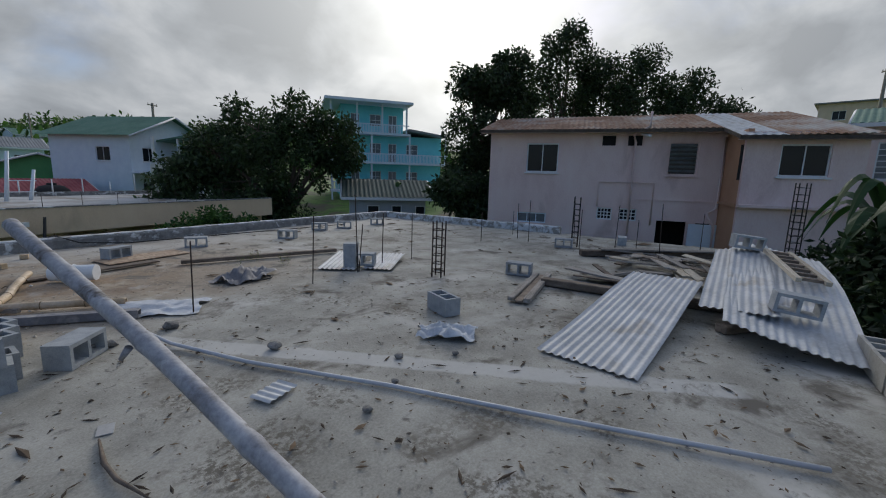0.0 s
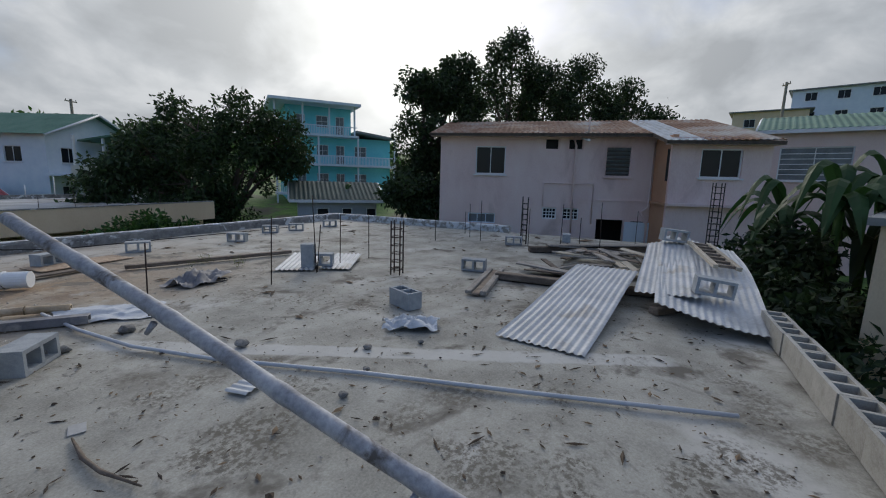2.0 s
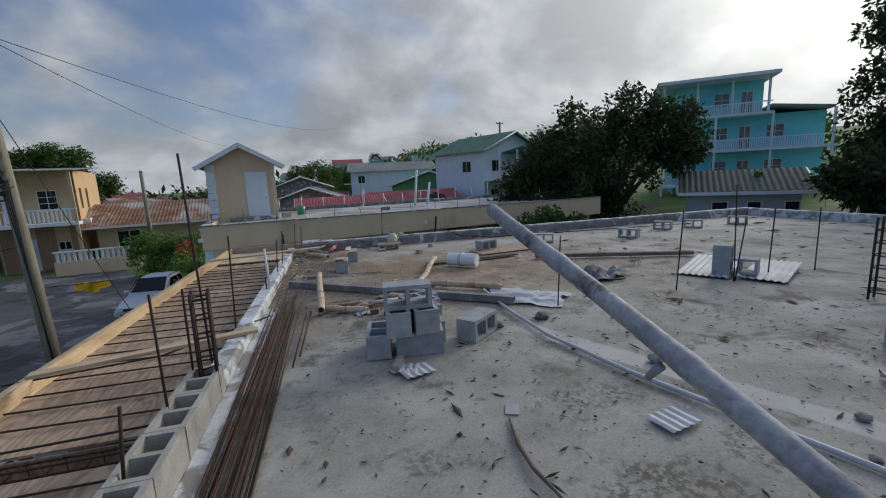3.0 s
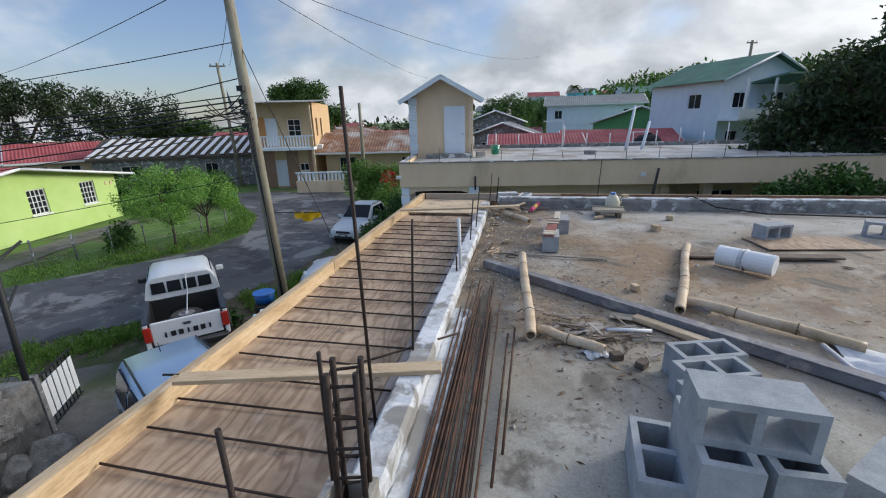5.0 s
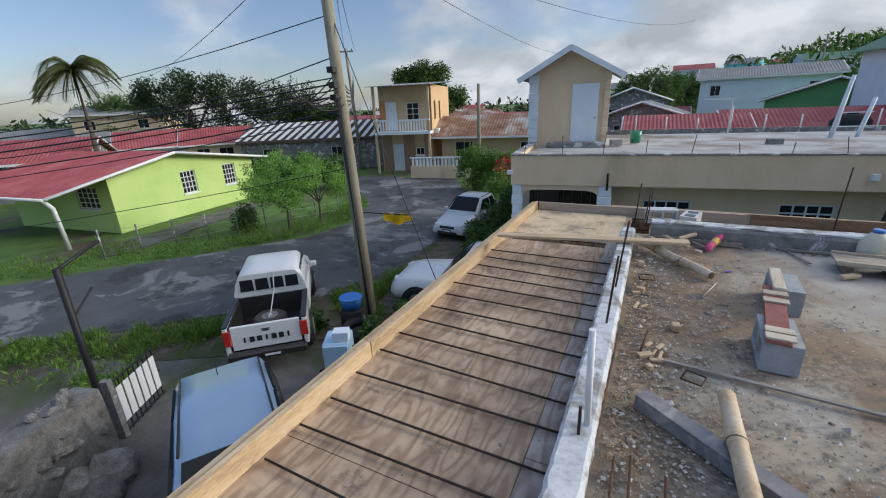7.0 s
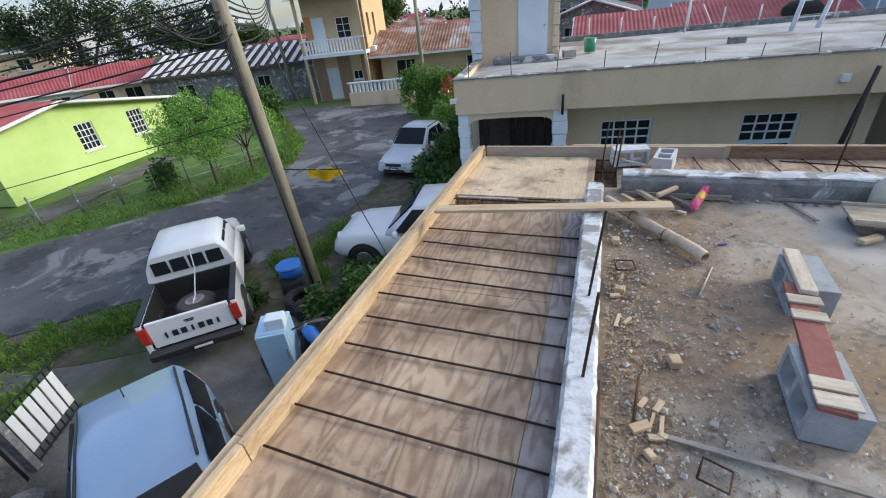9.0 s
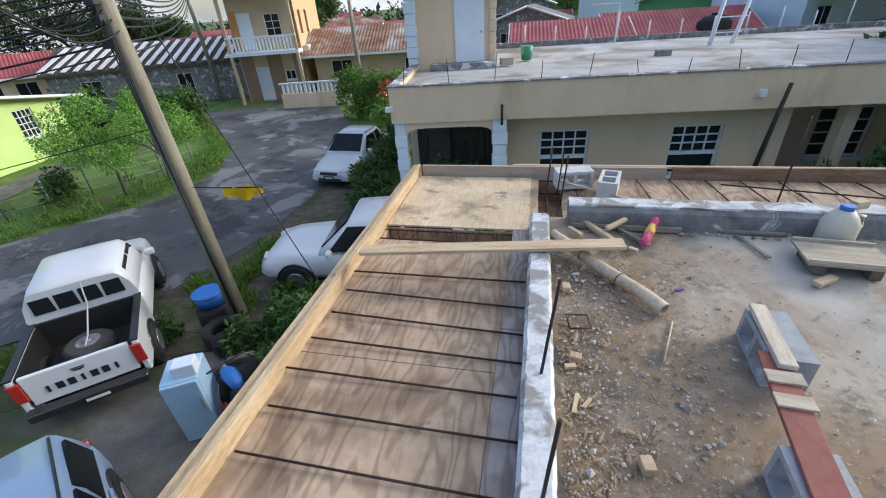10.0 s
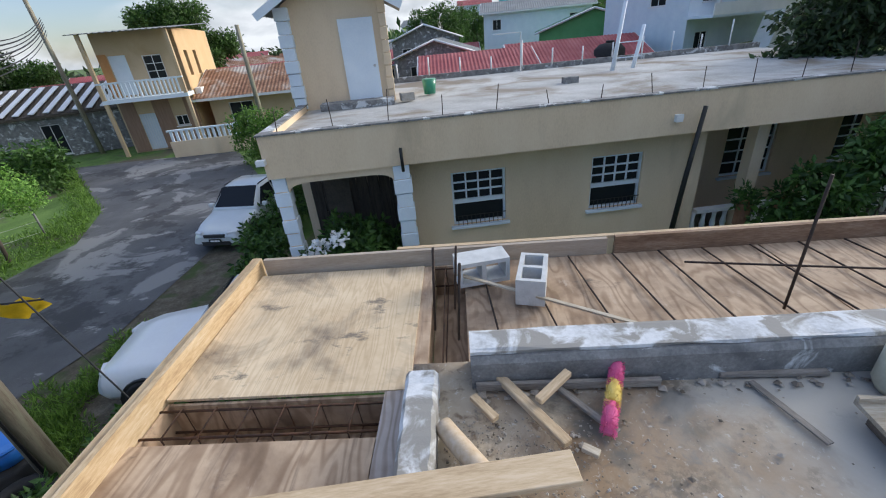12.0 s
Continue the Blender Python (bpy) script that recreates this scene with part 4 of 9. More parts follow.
bm = bmesh.new()
rings_ = bamboo(bm, (0.548, 2.536, 1.32), (0.828, -0.82, 0.236), 0.0245, 8, 4)
prop = single("bamboo_pole", bm, POLE_GREY, "weathered grey bamboo pole slanting up from the block wall", "pole")
joints(prop, rings_, 0.0235, POLE_GREY)
for f in (0.235, 0.5, 0.665):
    p = V(0.548, 2.536, 1.32).lerp(V(0.828, -0.82, 0.236), f)
    bm = bmesh.new()
    tube(bm, [p + V(-0.02, 0, -0.02), p + V(-0.035, 0.02, -0.055)], [0.011, 0.007], 7)
    o = part("stub", bm, POLE_GREY, prop)
for a, b, r, k in (((-0.29, 7.46, 0.13), (-0.24, 5.69, 0.08), 0.041, 5), ((1.72, 8.32, 0.05), (0.96, 6.29, 0.07), 0.043, 5), ((1.08, 6.56, 0.05), (2.0, 5.9, 0.05), 0.042, 3), ((-0.19, 5.89, 0.04), (0.26, 5.64, 0.04), 0.038, 2)):
    bm = bmesh.new()
    rings_ = bamboo(bm, a, b, r, k, k + r * 31)
    o = single("bamboo_pole", bm, BAMBOO, "yellow bamboo length with a cut open end", "pole", group="bamboo lengths")
    joints(o, rings_, r)
bm = bmesh.new()
rings_ = bamboo(bm, (-0.86, 10.32, 0.07), (-0.19, 9.42, 0.05), 0.045, 3, 9)
o = single("bamboo_pole", bm, BAMBOO, "thick hollow bamboo length lying on the slab", "pole", group="bamboo lengths")
joints(o, rings_, 0.045)
pipe = single("plastic_pipe", T([(1.76, 5.94, 0.03), (1.72, 5.1, 0.025), (1.75, 4.3, 0.022), (1.93, 3.45, 0.022), (2.32, 2.25, 0.022), (2.63, 1.09, 0.022), (3.01, -0.24, 0.022)], 0.0165, 12, hollow=0.8), PVC, "long pale grey plastic pipe lying on the slab", "pipe")
d = (V(1.9, 5.32, 0) - V(-0.7, 7.36, 0))
rot = Matrix.Rotation(math.atan2(d.y, d.x), 3, "Z")
channel = empty("steel_channel", "long grey steel channel lying across the slab", "channel")
part("web", B((0.6, 6.34, 0.085), (d.length, 0.095, 0.012), rot), STEEL_GREY, channel, bevel=0.003)
for s in (-1, 1):
    off = rot @ V(0, 0.043 * s, 0)
    part("flange", B((0.6 + off.x, 6.34 + off.y, 0.044), (d.length, 0.01, 0.07), rot), STEEL_GREY, channel)
# bundle of bars
bundle = empty("rebar_bundle", "bundle of long rusty reinforcing bars on the slab", "steel bars")
for n in range(26):
    x = -0.74 + 0.009 * n + random.uniform(-0.012, 0.012)
    far_x = -0.8 + 0.011 * n + random.uniform(-0.04, 0.04)
    y0, y1 = random.uniform(-0.4, 0.2), random.uniform(6.0, 6.95)
    part("bar", T([(x, y0, 0.02 + 0.012 * (n % 3)), ((x + far_x) / 2 + random.uniform(-0.02, 0.02), 3.4, 0.022 + 0.012 * (n % 3)), (far_x, y1, 0.02 + 0.01 * (n % 2))], 0.0065, 5), REBAR if n % 3 else REBAR_DARK, bundle)
for x0, x1, y0, y1 in ((-0.40, -0.36, 4.6, 5.9), (-0.44, -0.41, 4.4, 5.8), (-0.92, -0.87, 5.4, 8.1), (-0.72, -0.68, 7.9, 8.2)):
    part("bar", T([(x0, y0, 0.03), (x1, y1, 0.03)], 0.008, 5), REBAR, bundle)


# ---- corrugated sheets ----
def sheet(w, l, m, label, bend=None, mat=GALV):
    bm = bmesh.new()
    corrugated(bm, w, l, bend=bend)
    return single("roof_sheet", bm, mat, label, "roof sheet", m, group="corrugated sheets")


# first sheet: foot on the slab, head on the planks
a, b = V(3.56, 1.22, 0.02), V(6.45, 0.88, 0.27)
m = Matrix.Translation((a + b) / 2) @ Matrix.Rotation(math.atan2((b - a).y, (b - a).x) - math.pi / 2, 4, "Z") @ Matrix.Rotation(math.asin((b - a).z / (b - a).length), 4, "X")
sheet(0.86, (b - a).length, m, "pale corrugated metal sheet propped on planks", lambda x, y: 0.015 * math.sin(y * 2))
a, b = V(4.75, -0.28, 0.16), V(8.4, -0.42, 0.50)
m = Matrix.Translation((a + b) / 2) @ Matrix.Rotation(math.atan2((b - a).y, (b - a).x) - math.pi / 2, 4, "Z") @ Matrix.Rotation(math.asin((b - a).z / (b - a).length), 4, "X") @ Matrix.Rotation(radians(7), 4, "Y")
sheet(1.1, (b - a).length, m, "buckled corrugated metal sheet weighted with blocks", lambda x, y: 0.06 * math.sin(y * 1.4 + x * 2.5) + 0.05 * max(0, x + 0.2))
a, b = V(5.3, 0.12, 0.24), V(8.6, 0.0, 0.50)
m = Matrix.Translation((a + b) / 2) @ Matrix.Rotation(math.atan2((b - a).y, (b - a).x) - math.pi / 2, 4, "Z") @ Matrix.Rotation(math.asin((b - a).z / (b - a).length), 4, "X") @ Matrix.Rotation(radians(-7), 4, "Y")
sheet(0.7, (b - a).length, m, "bent corrugated metal sheet on a heap of planks", lambda x, y: 0.09 * math.sin(y * 1.1) * x)
sheet(0.62, 1.3, pose(5.2, 5.75, 0.05, 2, 0, -58), "short pale corrugated sheet lying on the slab")
sheet(0.5, 1.2, pose(5.6, 5.2, 0.05, 2, 0, -62), "short pale corrugated sheet lying on the slab")
block(5.2, 5.3, 0.15, 90, 0, -60, "grey hollow block on a corrugated sheet")
block(4.9, 5.45, 0.22, 0, 90, -60, "grey hollow block standing on a corrugated sheet")
block(5.6, -0.35, 0.36, 90, 6, -84, "grey hollow block weighing down a sheet")
block(8.0, 0.0, 0.68, 90, 6, -70, "grey hollow block weighing down a sheet")


# ---- houses ----
def wall_cells(bm, x0, x1, z0, z1, y, thick, openings):
    """A wall along x in one piece, with real openings (x0, x1, z0, z1) through it."""
    xs = sorted({x0, x1, *(v for o in openings for v in o[:2])})
    zs = sorted({z0, z1, *(v for o in openings for v in o[2:4])})
    known = {}

    def vert(i, k, d):
        if (i, k, d) not in known:
            known[i, k, d] = bm.verts.new((xs[i], y + d * thick, zs[k]))
        return known[i, k, d]

    def solid(i, k):
        if not (0 <= i < len(xs) - 1 and 0 <= k < len(zs) - 1):
            return False
        cx, cz = (xs[i] + xs[i + 1]) / 2, (zs[k] + zs[k + 1]) / 2
        return not any(o[0] < cx < o[1] and o[2] < cz < o[3] for o in openings)

    for i in range(len(xs) - 1):
        for k in range(len(zs) - 1):
            if not solid(i, k):
                continue
            for d in (0, 1):
                bm.faces.new((vert(i, k, d), vert(i + 1, k, d), vert(i + 1, k + 1, d), vert(i, k + 1, d)))
            for di, dk, a, c in ((-1, 0, (i, k), (i, k + 1)), (1, 0, (i + 1, k), (i + 1, k + 1)), (0, -1, (i, k), (i + 1, k)), (0, 1, (i, k + 1), (i + 1, k + 1))):
                if not solid(i + di, k + dk):
                    bm.faces.new((vert(*a, 0), vert(*c, 0), vert(*c, 1), vert(*a, 1)))


def ribbed(bm, e0, e1, r1, r0, pitch=0.25, depth=0.03, thick=0.02):
    """A ribbed roof slope from the eave e0-e1 to the ridge r0-r1."""
    e0, e1, r0, r1 = V(*e0), V(*e1), V(*r0), V(*r1)
    nrm = (e1 - e0).cross(r0 - e0).normalized()
    if nrm.z < 0:
        nrm = -nrm
    n = max(4, int((e1 - e0).length / pitch)) * 4
    tops, lows = [], []
    for k in range(n + 1):
        f = k / n
        up_ = nrm * (depth if k % 4 in (1, 2) else 0.0)
        tops.append((bm.verts.new(e0.lerp(e1, f) + up_), bm.verts.new(r0.lerp(r1, f) + up_)))
        lows.append((bm.verts.new(e0.lerp(e1, f) + up_ - nrm * thick), bm.verts.new(r0.lerp(r1, f) + up_ - nrm * thick)))
    for k in range(n):
        bm.faces.new((tops[k][0], tops[k + 1][0], tops[k + 1][1], tops[k][1]))
        bm.faces.new((lows[k][1], lows[k + 1][1], lows[k + 1][0], lows[k][0]))
        bm.faces.new((lows[k][0], lows[k + 1][0], tops[k + 1][0], tops[k][0]))


def window(parent, x0, x1, z0, z1, y, thick=0.15, frame_mat=None, cols=2, rows=1, sill=True, pane_mat=None, grille=0, flip=False):
    """A framed window set in an opening of a wall along x."""
    frame_mat = frame_mat or WHITE
    w, h, cx, cz = x1 - x0, z1 - z0, (x0 + x1) / 2, (z0 + z1) / 2
    bm = bmesh.new()
    f = 0.05
    yy = y + thick * 0.5
    for c, s in (((x0 + f / 2, yy, cz), (f, 0.06, h)), ((x1 - f / 2, yy, cz), (f, 0.06, h)), ((cx, yy, z0 + f / 2), (w - 2 * f, 0.06, f)), ((cx, yy, z1 - f / 2), (w - 2 * f, 0.06, f))):
        box(bm, c, s)
    ob = part("window", bm, frame_mat, parent)
    for i in range(cols):
        for j in range(rows):
            pw, ph = (w - 2 * f) / cols, (h - 2 * f) / rows
            part("pane", B((x0 + f + (i + 0.5) * pw, yy + 0.01, z0 + f + (j + 0.5) * ph), (pw - 0.01, 0.012, ph - 0.01)), pane_mat or GLASS, ob)
    for i in range(1, cols):
        part("mullion", B((x0 + f + i * (w - 2 * f) / cols, yy - 0.012, cz), (0.035, 0.03, h - 2 * f)), frame_mat, ob)
    for j in range(1, rows):
        part("mullion", B((cx, yy - 0.016, z0 + f + j * (h - 2 * f) / rows), (w - 2 * f, 0.03, 0.035)), frame_mat, ob)
    if grille:
        for k in range(grille):
            gx = x0 + f + (k + 0.5) * (w - 2 * f) / grille
            part("grille_bar", B((gx, y - 0.03, z0 + h * 0.22), (0.014, 0.014, h * 0.42)), CABLE, ob)
        part("grille_bar", B((cx, y - 0.03, z0 + h * 0.42), (w - 0.04, 0.016, 0.016)), CABLE, ob)
    if sill:
        part("sill", B((cx, y - 0.03, z0 - 0.035), (w + 0.14, 0.12, 0.06)), frame_mat, ob)
    return ob


def quoins(parent, x, y, z0, z1, w=0.3, mat=None, step=0.28):
    n = int((z1 - z0) / step)
    for k in range(n):
        s = w if k % 2 else w * 0.88
        part("quoin", B((x, y, z0 + (k + 0.5) * (z1 - z0) / n), (s, s, (z1 - z0) / n - 0.012)), mat or WHITE_BLUE, parent, bevel=0.01)


def gable_house(label, category, m, L, D, H, wall_mat, roof_mat, ridge="x", rise=1.2, over=0.45, fronts=(), doors=(), left=(), cols=2, fascia=WHITE, win=None, name="house"):
    """A house: origin at its front left corner, x along the front, y to the back, front facing -y."""
    h = empty(name, label, category, m)
    t = 0.18
    bm = bmesh.new()
    wall_cells(bm, 0, L, 0, H, 0, t, [*fronts, *doors])
    part("front_wall", bm, wall_mat, h)
    bm = bmesh.new()
    box(bm, (L / 2, D - t / 2, H / 2), (L, t, H))
    part("back_wall", bm, wall_mat, h)
    for x, ops in ((0, left), (L - t, ())):
        bm = bmesh.new()
        wall_cells(bm, t, D - t, 0, H, 0, t, ops)
        for v in bm.verts:
            v.co = V(x + v.co.y, v.co.x, v.co.z)
        side_wall = part("side_wall", bm, wall_mat, h)
    if ridge == "x":
        zr = H + rise
        s = rise / (D / 2)
        for y0, y1 in ((-over, D / 2), (D + over, D / 2)):
            bm = bmesh.new()
            ribbed(bm, (-over, y0, H - over * s + 0.06), (L + over, y0, H - over * s + 0.06), (L + over, y1, zr + 0.06), (-over, y1, zr + 0.06))
            part("roof", bm, roof_mat, h)
        for x in (0.02, L - 0.02):
            bm = bmesh.new()
            vs = [bm.verts.new(p) for p in ((x, 0, H), (x, D, H), (x, D / 2, zr))]
            bm.faces.new(vs)
            r = bmesh.ops.extrude_face_region(bm, geom=bm.faces[:])
            for v in (g for g in r["geom"] if isinstance(g, bmesh.types.BMVert)):
                v.co.x += 0.15 if x < 1 else -0.15
            part("gable", bm, wall_mat, h)
            for ya, yb in ((-over, D / 2), (D + over, D / 2)):
                xx = -over if x < 1 else L + over
                part("barge_board", T([(xx, ya, H - over * s), (xx, yb, zr)], 0.08, 4), fascia, h)
        part("fascia", B((L / 2, -over - 0.015, H - over * s - 0.02), (L + 2 * over, 0.03, 0.16)), fascia, h)
    elif ridge == "y":
        zr = H + rise
        s = rise / (L / 2)
        for x0, x1 in ((-over, L / 2), (L + over, L / 2)):
            bm = bmesh.new()
            ribbed(bm, (x0, -over, H - over * s + 0.06), (x0, D + over, H - over * s + 0.06), (x1, D + over, zr + 0.06), (x1, -over, zr + 0.06))
            part("roof", bm, roof_mat, h)
        for y in (0.02, D - 0.02):
            bm = bmesh.new()
            bm.faces.new([bm.verts.new(p) for p in ((0, y, H), (L, y, H), (L / 2, y, zr))])
            r = bmesh.ops.extrude_face_region(bm, geom=bm.faces[:])
            for v in (g for g in r["geom"] if isinstance(g, bmesh.types.BMVert)):
                v.co.y += 0.15 if y < 1 else -0.15
            part("gable", bm, wall_mat, h)
        for xa in (-over, L + over):
            part("barge_board", T([(xa, -over - 0.02, H - over * s - 0.02), (L / 2, -over - 0.02, zr - 0.02)], 0.09, 4), fascia, h)
    else:
        part("roof", B((L / 2, D / 2, H + 0.08), (L + 2 * over, D + 2 * over, 0.16)), roof_mat, h)
    for o in fronts:
        window(h, *o, 0, t, cols=cols, **(win or {}))
    for o in doors:
        d = part("door", B(((o[0] + o[1]) / 2, 0.09, (o[2] + o[3]) / 2), (o[1] - o[0] - 0.02, 0.05, o[3] - o[2] - 0.02)), WHITE_BLUE, h)
        part("handle", B((o[1] - 0.12, 0.05, (o[2] + o[3]) / 2), (0.03, 0.04, 0.12)), CHROME, d)
    for o in left:
        bm_w = window(h, *o, 0, t, cols=cols, **(win or {}))
        bm_w.matrix_basis = Matrix.Rotation(radians(90), 4, "Z") @ Matrix.Scale(-1, 4, (0, 1, 0))
    return h


# Cream flat-roofed neighbour.
cream = empty("flat_roofed_house", "cream rendered house with a flat concrete roof", "house", pose(-4.3, 16.52, -0.04, 0, 0, 7.2))
OPEN = [(3.48, 4.68, -2.22, -0.99), (6.62, 7.80, -2.22, -0.99)]
bm = bmesh.new()
wall_cells(bm, 2.62, 9.0, G - 0.1, -0.46, 0.7, 0.2, OPEN)
part("wall", bm, CREAM, cream)
for o in OPEN:
    window(cream, o[0], o[1], o[2] + 0.54, o[3], 0.7, 0.2, frame_mat=WHITE_BLUE, cols=4, rows=3, sill=False)
    window(cream, o[0], o[1], o[2], o[2] + 0.54, 0.7, 0.2, frame_mat=WHITE_BLUE, cols=1, grille=11)
bm = bmesh.new()
wall_cells(bm, 9.0, 17.0, G - 0.1, -0.46, 2.3, 0.2, [(9.35, 10.2, -3.3, -1.2), (11.0, 12.4, -2.45, -1.1), (14.2, 15.5, -2.3, -1.1)])
part("wall", bm, CREAM, cream)
for o in ((11.0, 12.4, -2.45, -1.1), (14.2, 15.5, -2.3, -1.1)):
    window(cream, *o, 2.3, 0.2, frame_mat=WHITE_BLUE, cols=3, rows=4)
door = part("door", B((9.78, 2.35, -2.25), (0.82, 0.05, 2.08)), WHITE_BLUE, cream, "white panelled front door")
for k in range(4):
    part("panel", B((9.58 + 0.4 * (k % 2), 2.318, -2.7 + 0.95 * (k // 2)), (0.28, 0.02, 0.75)), WHITE, door)
part("wall", B((9.1, 1.5, (G - 0.56) / 2), (0.2, 1.6, -G - 0.36)), CREAM, cream)
part("wall", B((16.9, 5.0, (G - 0.56) / 2), (0.2, 8.4, -G - 0.36)), CREAM, cream)
part("wall", B((2.72, 3.5, (G - 0.56) / 2), (0.2, 5.4, -G - 0.36)), CREAM, cream)
part("wall", B((8.5, 9.2, (G - 0.56) / 2), (17.0, 0.2, -G - 0.36)), CREAM, cream)
part("wall", B((1.4, 8.9, (G - 0.56) / 2), (2.6, 0.2, -G - 0.36)), CREAM, cream)
part("wall", B((0.12, 5.4, (G - 0.56) / 2), (0.2, 6.9, -G - 0.36)), CREAM, cream)
part("wall", B((2.72, 7.6, (G - 0.56) / 2), (0.2, 2.8, -G - 0.36)), CREAM, cream)
part("porch_floor", B((1.35, 4.4, G + 0.15), (2.7, 8.8, 0.3)), YARD, cream)
part("porch_floor", B((13.0, 1.5, -3.38), (8.0, 1.7, 0.2)), YARD, cream)
part("roof_slab", B((8.5, 4.65, -0.15), (16.9, 9.1, 0.6)), material("roof_concrete", ((0.30, 0.30, 0.29), (0.42, 0.42, 0.41), (0.53, 0.53, 0.52)), scale=0.9, fine=30, rough=0.9, bump=0.2, stain=(0.23, 0.19, 0.145), stain_scale=0.4, stain_at=(0.49, 0.62)), cream, "pale concrete flat roof")
part("parapet", B((8.5, 0.06, -0.1), (17.1, 0.16, 0.8)), CREAM, cream, "cream parapet band")
part("coping", B((8.5, 0.07, 0.315), (17.16, 0.22, 0.03)), CEMENT, cream, "grey cement coping")
part("parapet", B((0.04, 4.7, -0.1), (0.16, 9.1, 0.8)), CREAM, cream)
part("coping", B((0.04, 4.75, 0.312), (0.22, 9.1, 0.03)), CEMENT, cream)
part("parapet", B((8.6, 9.2, 0.22), (17.0, 0.14, 0.24)), CEMENT, cream)
for x, w in ((0.12, 0.30), (2.46, 0.36)):
    part("column", B((x, 0.16, (G - 0.5) / 2), (w * 0.72, 0.26, -G - 0.5)), CREAM, cream)
    quoins(cream, x, 0.16, G + 0.1, -0.5, w)
bm = bmesh.new()
arc = [(1.28 + 1.02 * math.copysign(abs(math.cos(a)) ** 0.4, math.cos(a)), -1.0 + 0.36 * math.sin(a) ** 0.4) for a in np.linspace(0, math.pi, 15)]
for k in range(14):
    (xa, za), (xb, zb) = arc[k], arc[k + 1]
    vs = [bm.verts.new((x, y, z)) for y in (0.04, 0.24) for x, z in ((xa, za), (xb, zb), (xb, -0.5), (xa, -0.5))]
    for f in ((0, 1, 2, 3), (7, 6, 5, 4), (0, 4, 5, 1), (1, 5, 6, 2), (2, 6, 7, 3), (3, 7, 4, 0)):
        bm.faces.new([vs[i] for i in f])
bmesh.ops.remove_doubles(bm, verts=bm.verts[:], dist=1e-4)
part("arch", bm, CREAM, cream)
# Added dark boards, ceiling and shutter carry the deep porch's shade in their colour.
PORCH_SHADE = material("dark_porch_boards", ((0.025, 0.020, 0.016), (0.05, 0.04, 0.032), (0.08, 0.065, 0.05)), scale=3, fine=24, rough=0.85, bump=0.2, stretch=(6, 1, 0.6))
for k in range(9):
    part("porch_board", B((0.36 + 0.27 * k, 1.9 + 0.006 * (k % 2), (G - 0.46) / 2), (0.262, 0.03, -G - 0.46)), PORCH_SHADE, cream)
part("porch_ceiling", B((1.3, 1.05, -0.49), (2.5, 1.7, 0.03)), PORCH_SHADE, cream)
part("porch_shutter", B((0.85, 1.86, -1.6), (0.6, 0.03, 1.3)), GREY_WOOD_DARK, cream)
for x in (9.0, 10.45, 13.2, 16.8):
    part("pillar", B((x, 0.75, (G - 0.5) / 2), (0.28, 0.28, -G - 0.48)), CREAM, cream)
for k in range(26):
    x = 9.3 + 0.27 * k
    if abs(x - 10.45) < 0.2 or abs(x - 13.2) < 0.2:
        continue
    part("baluster", T([(x, 0.75, -3.3), (x, 0.75, -3.15), (x, 0.75, -3.0), (x, 0.75, -2.85), (x, 0.75, -2.66)], [0.05, 0.045, 0.07, 0.045, 0.05], 8), WHITE, cream)
part("handrail", B((13.0, 0.75, -2.62), (7.4, 0.2, 0.08)), WHITE, cream)
part("wall_lamp", B((7.95, -0.05, -0.17), (0.14, 0.1, 0.14)), WHITE, cream, "small white wall fitting")
part("drain_spout", T([(2.5, -0.1, -0.15), (2.5, -0.1, -0.6)], 0.03, 8), CABLE, cream, "short black drain pipe")
part("corner_lamp", B((-0.06, -0.1, -0.15), (0.16, 0.14, 0.1)), WHITE, cream)
for k in range(17):
    part("starter_bar", T([(0.3 + k * 1.02, 0.12, 0.3), (0.3 + k * 1.02 + random.uniform(-0.06, 0.06), 0.14, 0.55 + random.uniform(0, 0.35))], 0.009, 5), REBAR_DARK, cream)
for k in range(12):
    part("starter_bar", T([(2.6 + k * 1.2, 9.15, 0.3), (2.6 + k * 1.2, 9.15, 0.75 + random.uniform(0, 0.5))], 0.03, 5), WHITE, cream)
for x, y, h in ((9.6, 6.2, 2.1), (10.4, 6.4, 1.4)):
    part("column_stub", T([(x, y, 0.1), (x + 0.22, y, h)], [0.08, 0.06], 4), WHITE_BLUE, cream, "slim leaning white post")
for z in (0.5, 0.95):
    part("tie_beam", B((10.1 + z * 0.1, 6.3, z), (0.85, 0.03, 0.03)), WHITE_BLUE, cream)
part("pipe_frame", T([(7.2, 8.6, 0.15), (7.2, 8.6, 1.5), (6.2, 8.6, 1.5)], 0.03, 6), WHITE, cream)
part("roof_block", B((7.4, 4.2, 0.22), (0.4, 0.25, 0.18)), CEMENT, cream)
# stair tower
TX0, TX1, TY0, TY1 = 0.0, 2.4, 4.0, 6.3
part("tower_wall", B(((TX0 + TX1) / 2, (TY0 + TY1) / 2, 1.35), (TX1 - TX0, TY1 - TY0, 2.5)), CREAM, cream, "cream stair tower")
bm = bmesh.new()
vs = [bm.verts.new((x, y, z)) for y in (TY0, TY1) for x, z in ((TX0, 2.6), (TX1, 2.6), ((TX0 + TX1) / 2, 3.25))]
for f in ((0, 1, 2), (5, 4, 3), (0, 3, 4, 1), (1, 4, 5, 2), (2, 5, 3, 0)):
    bm.faces.new([vs[i] for i in f])
part("tower_gable", bm, CREAM, cream)
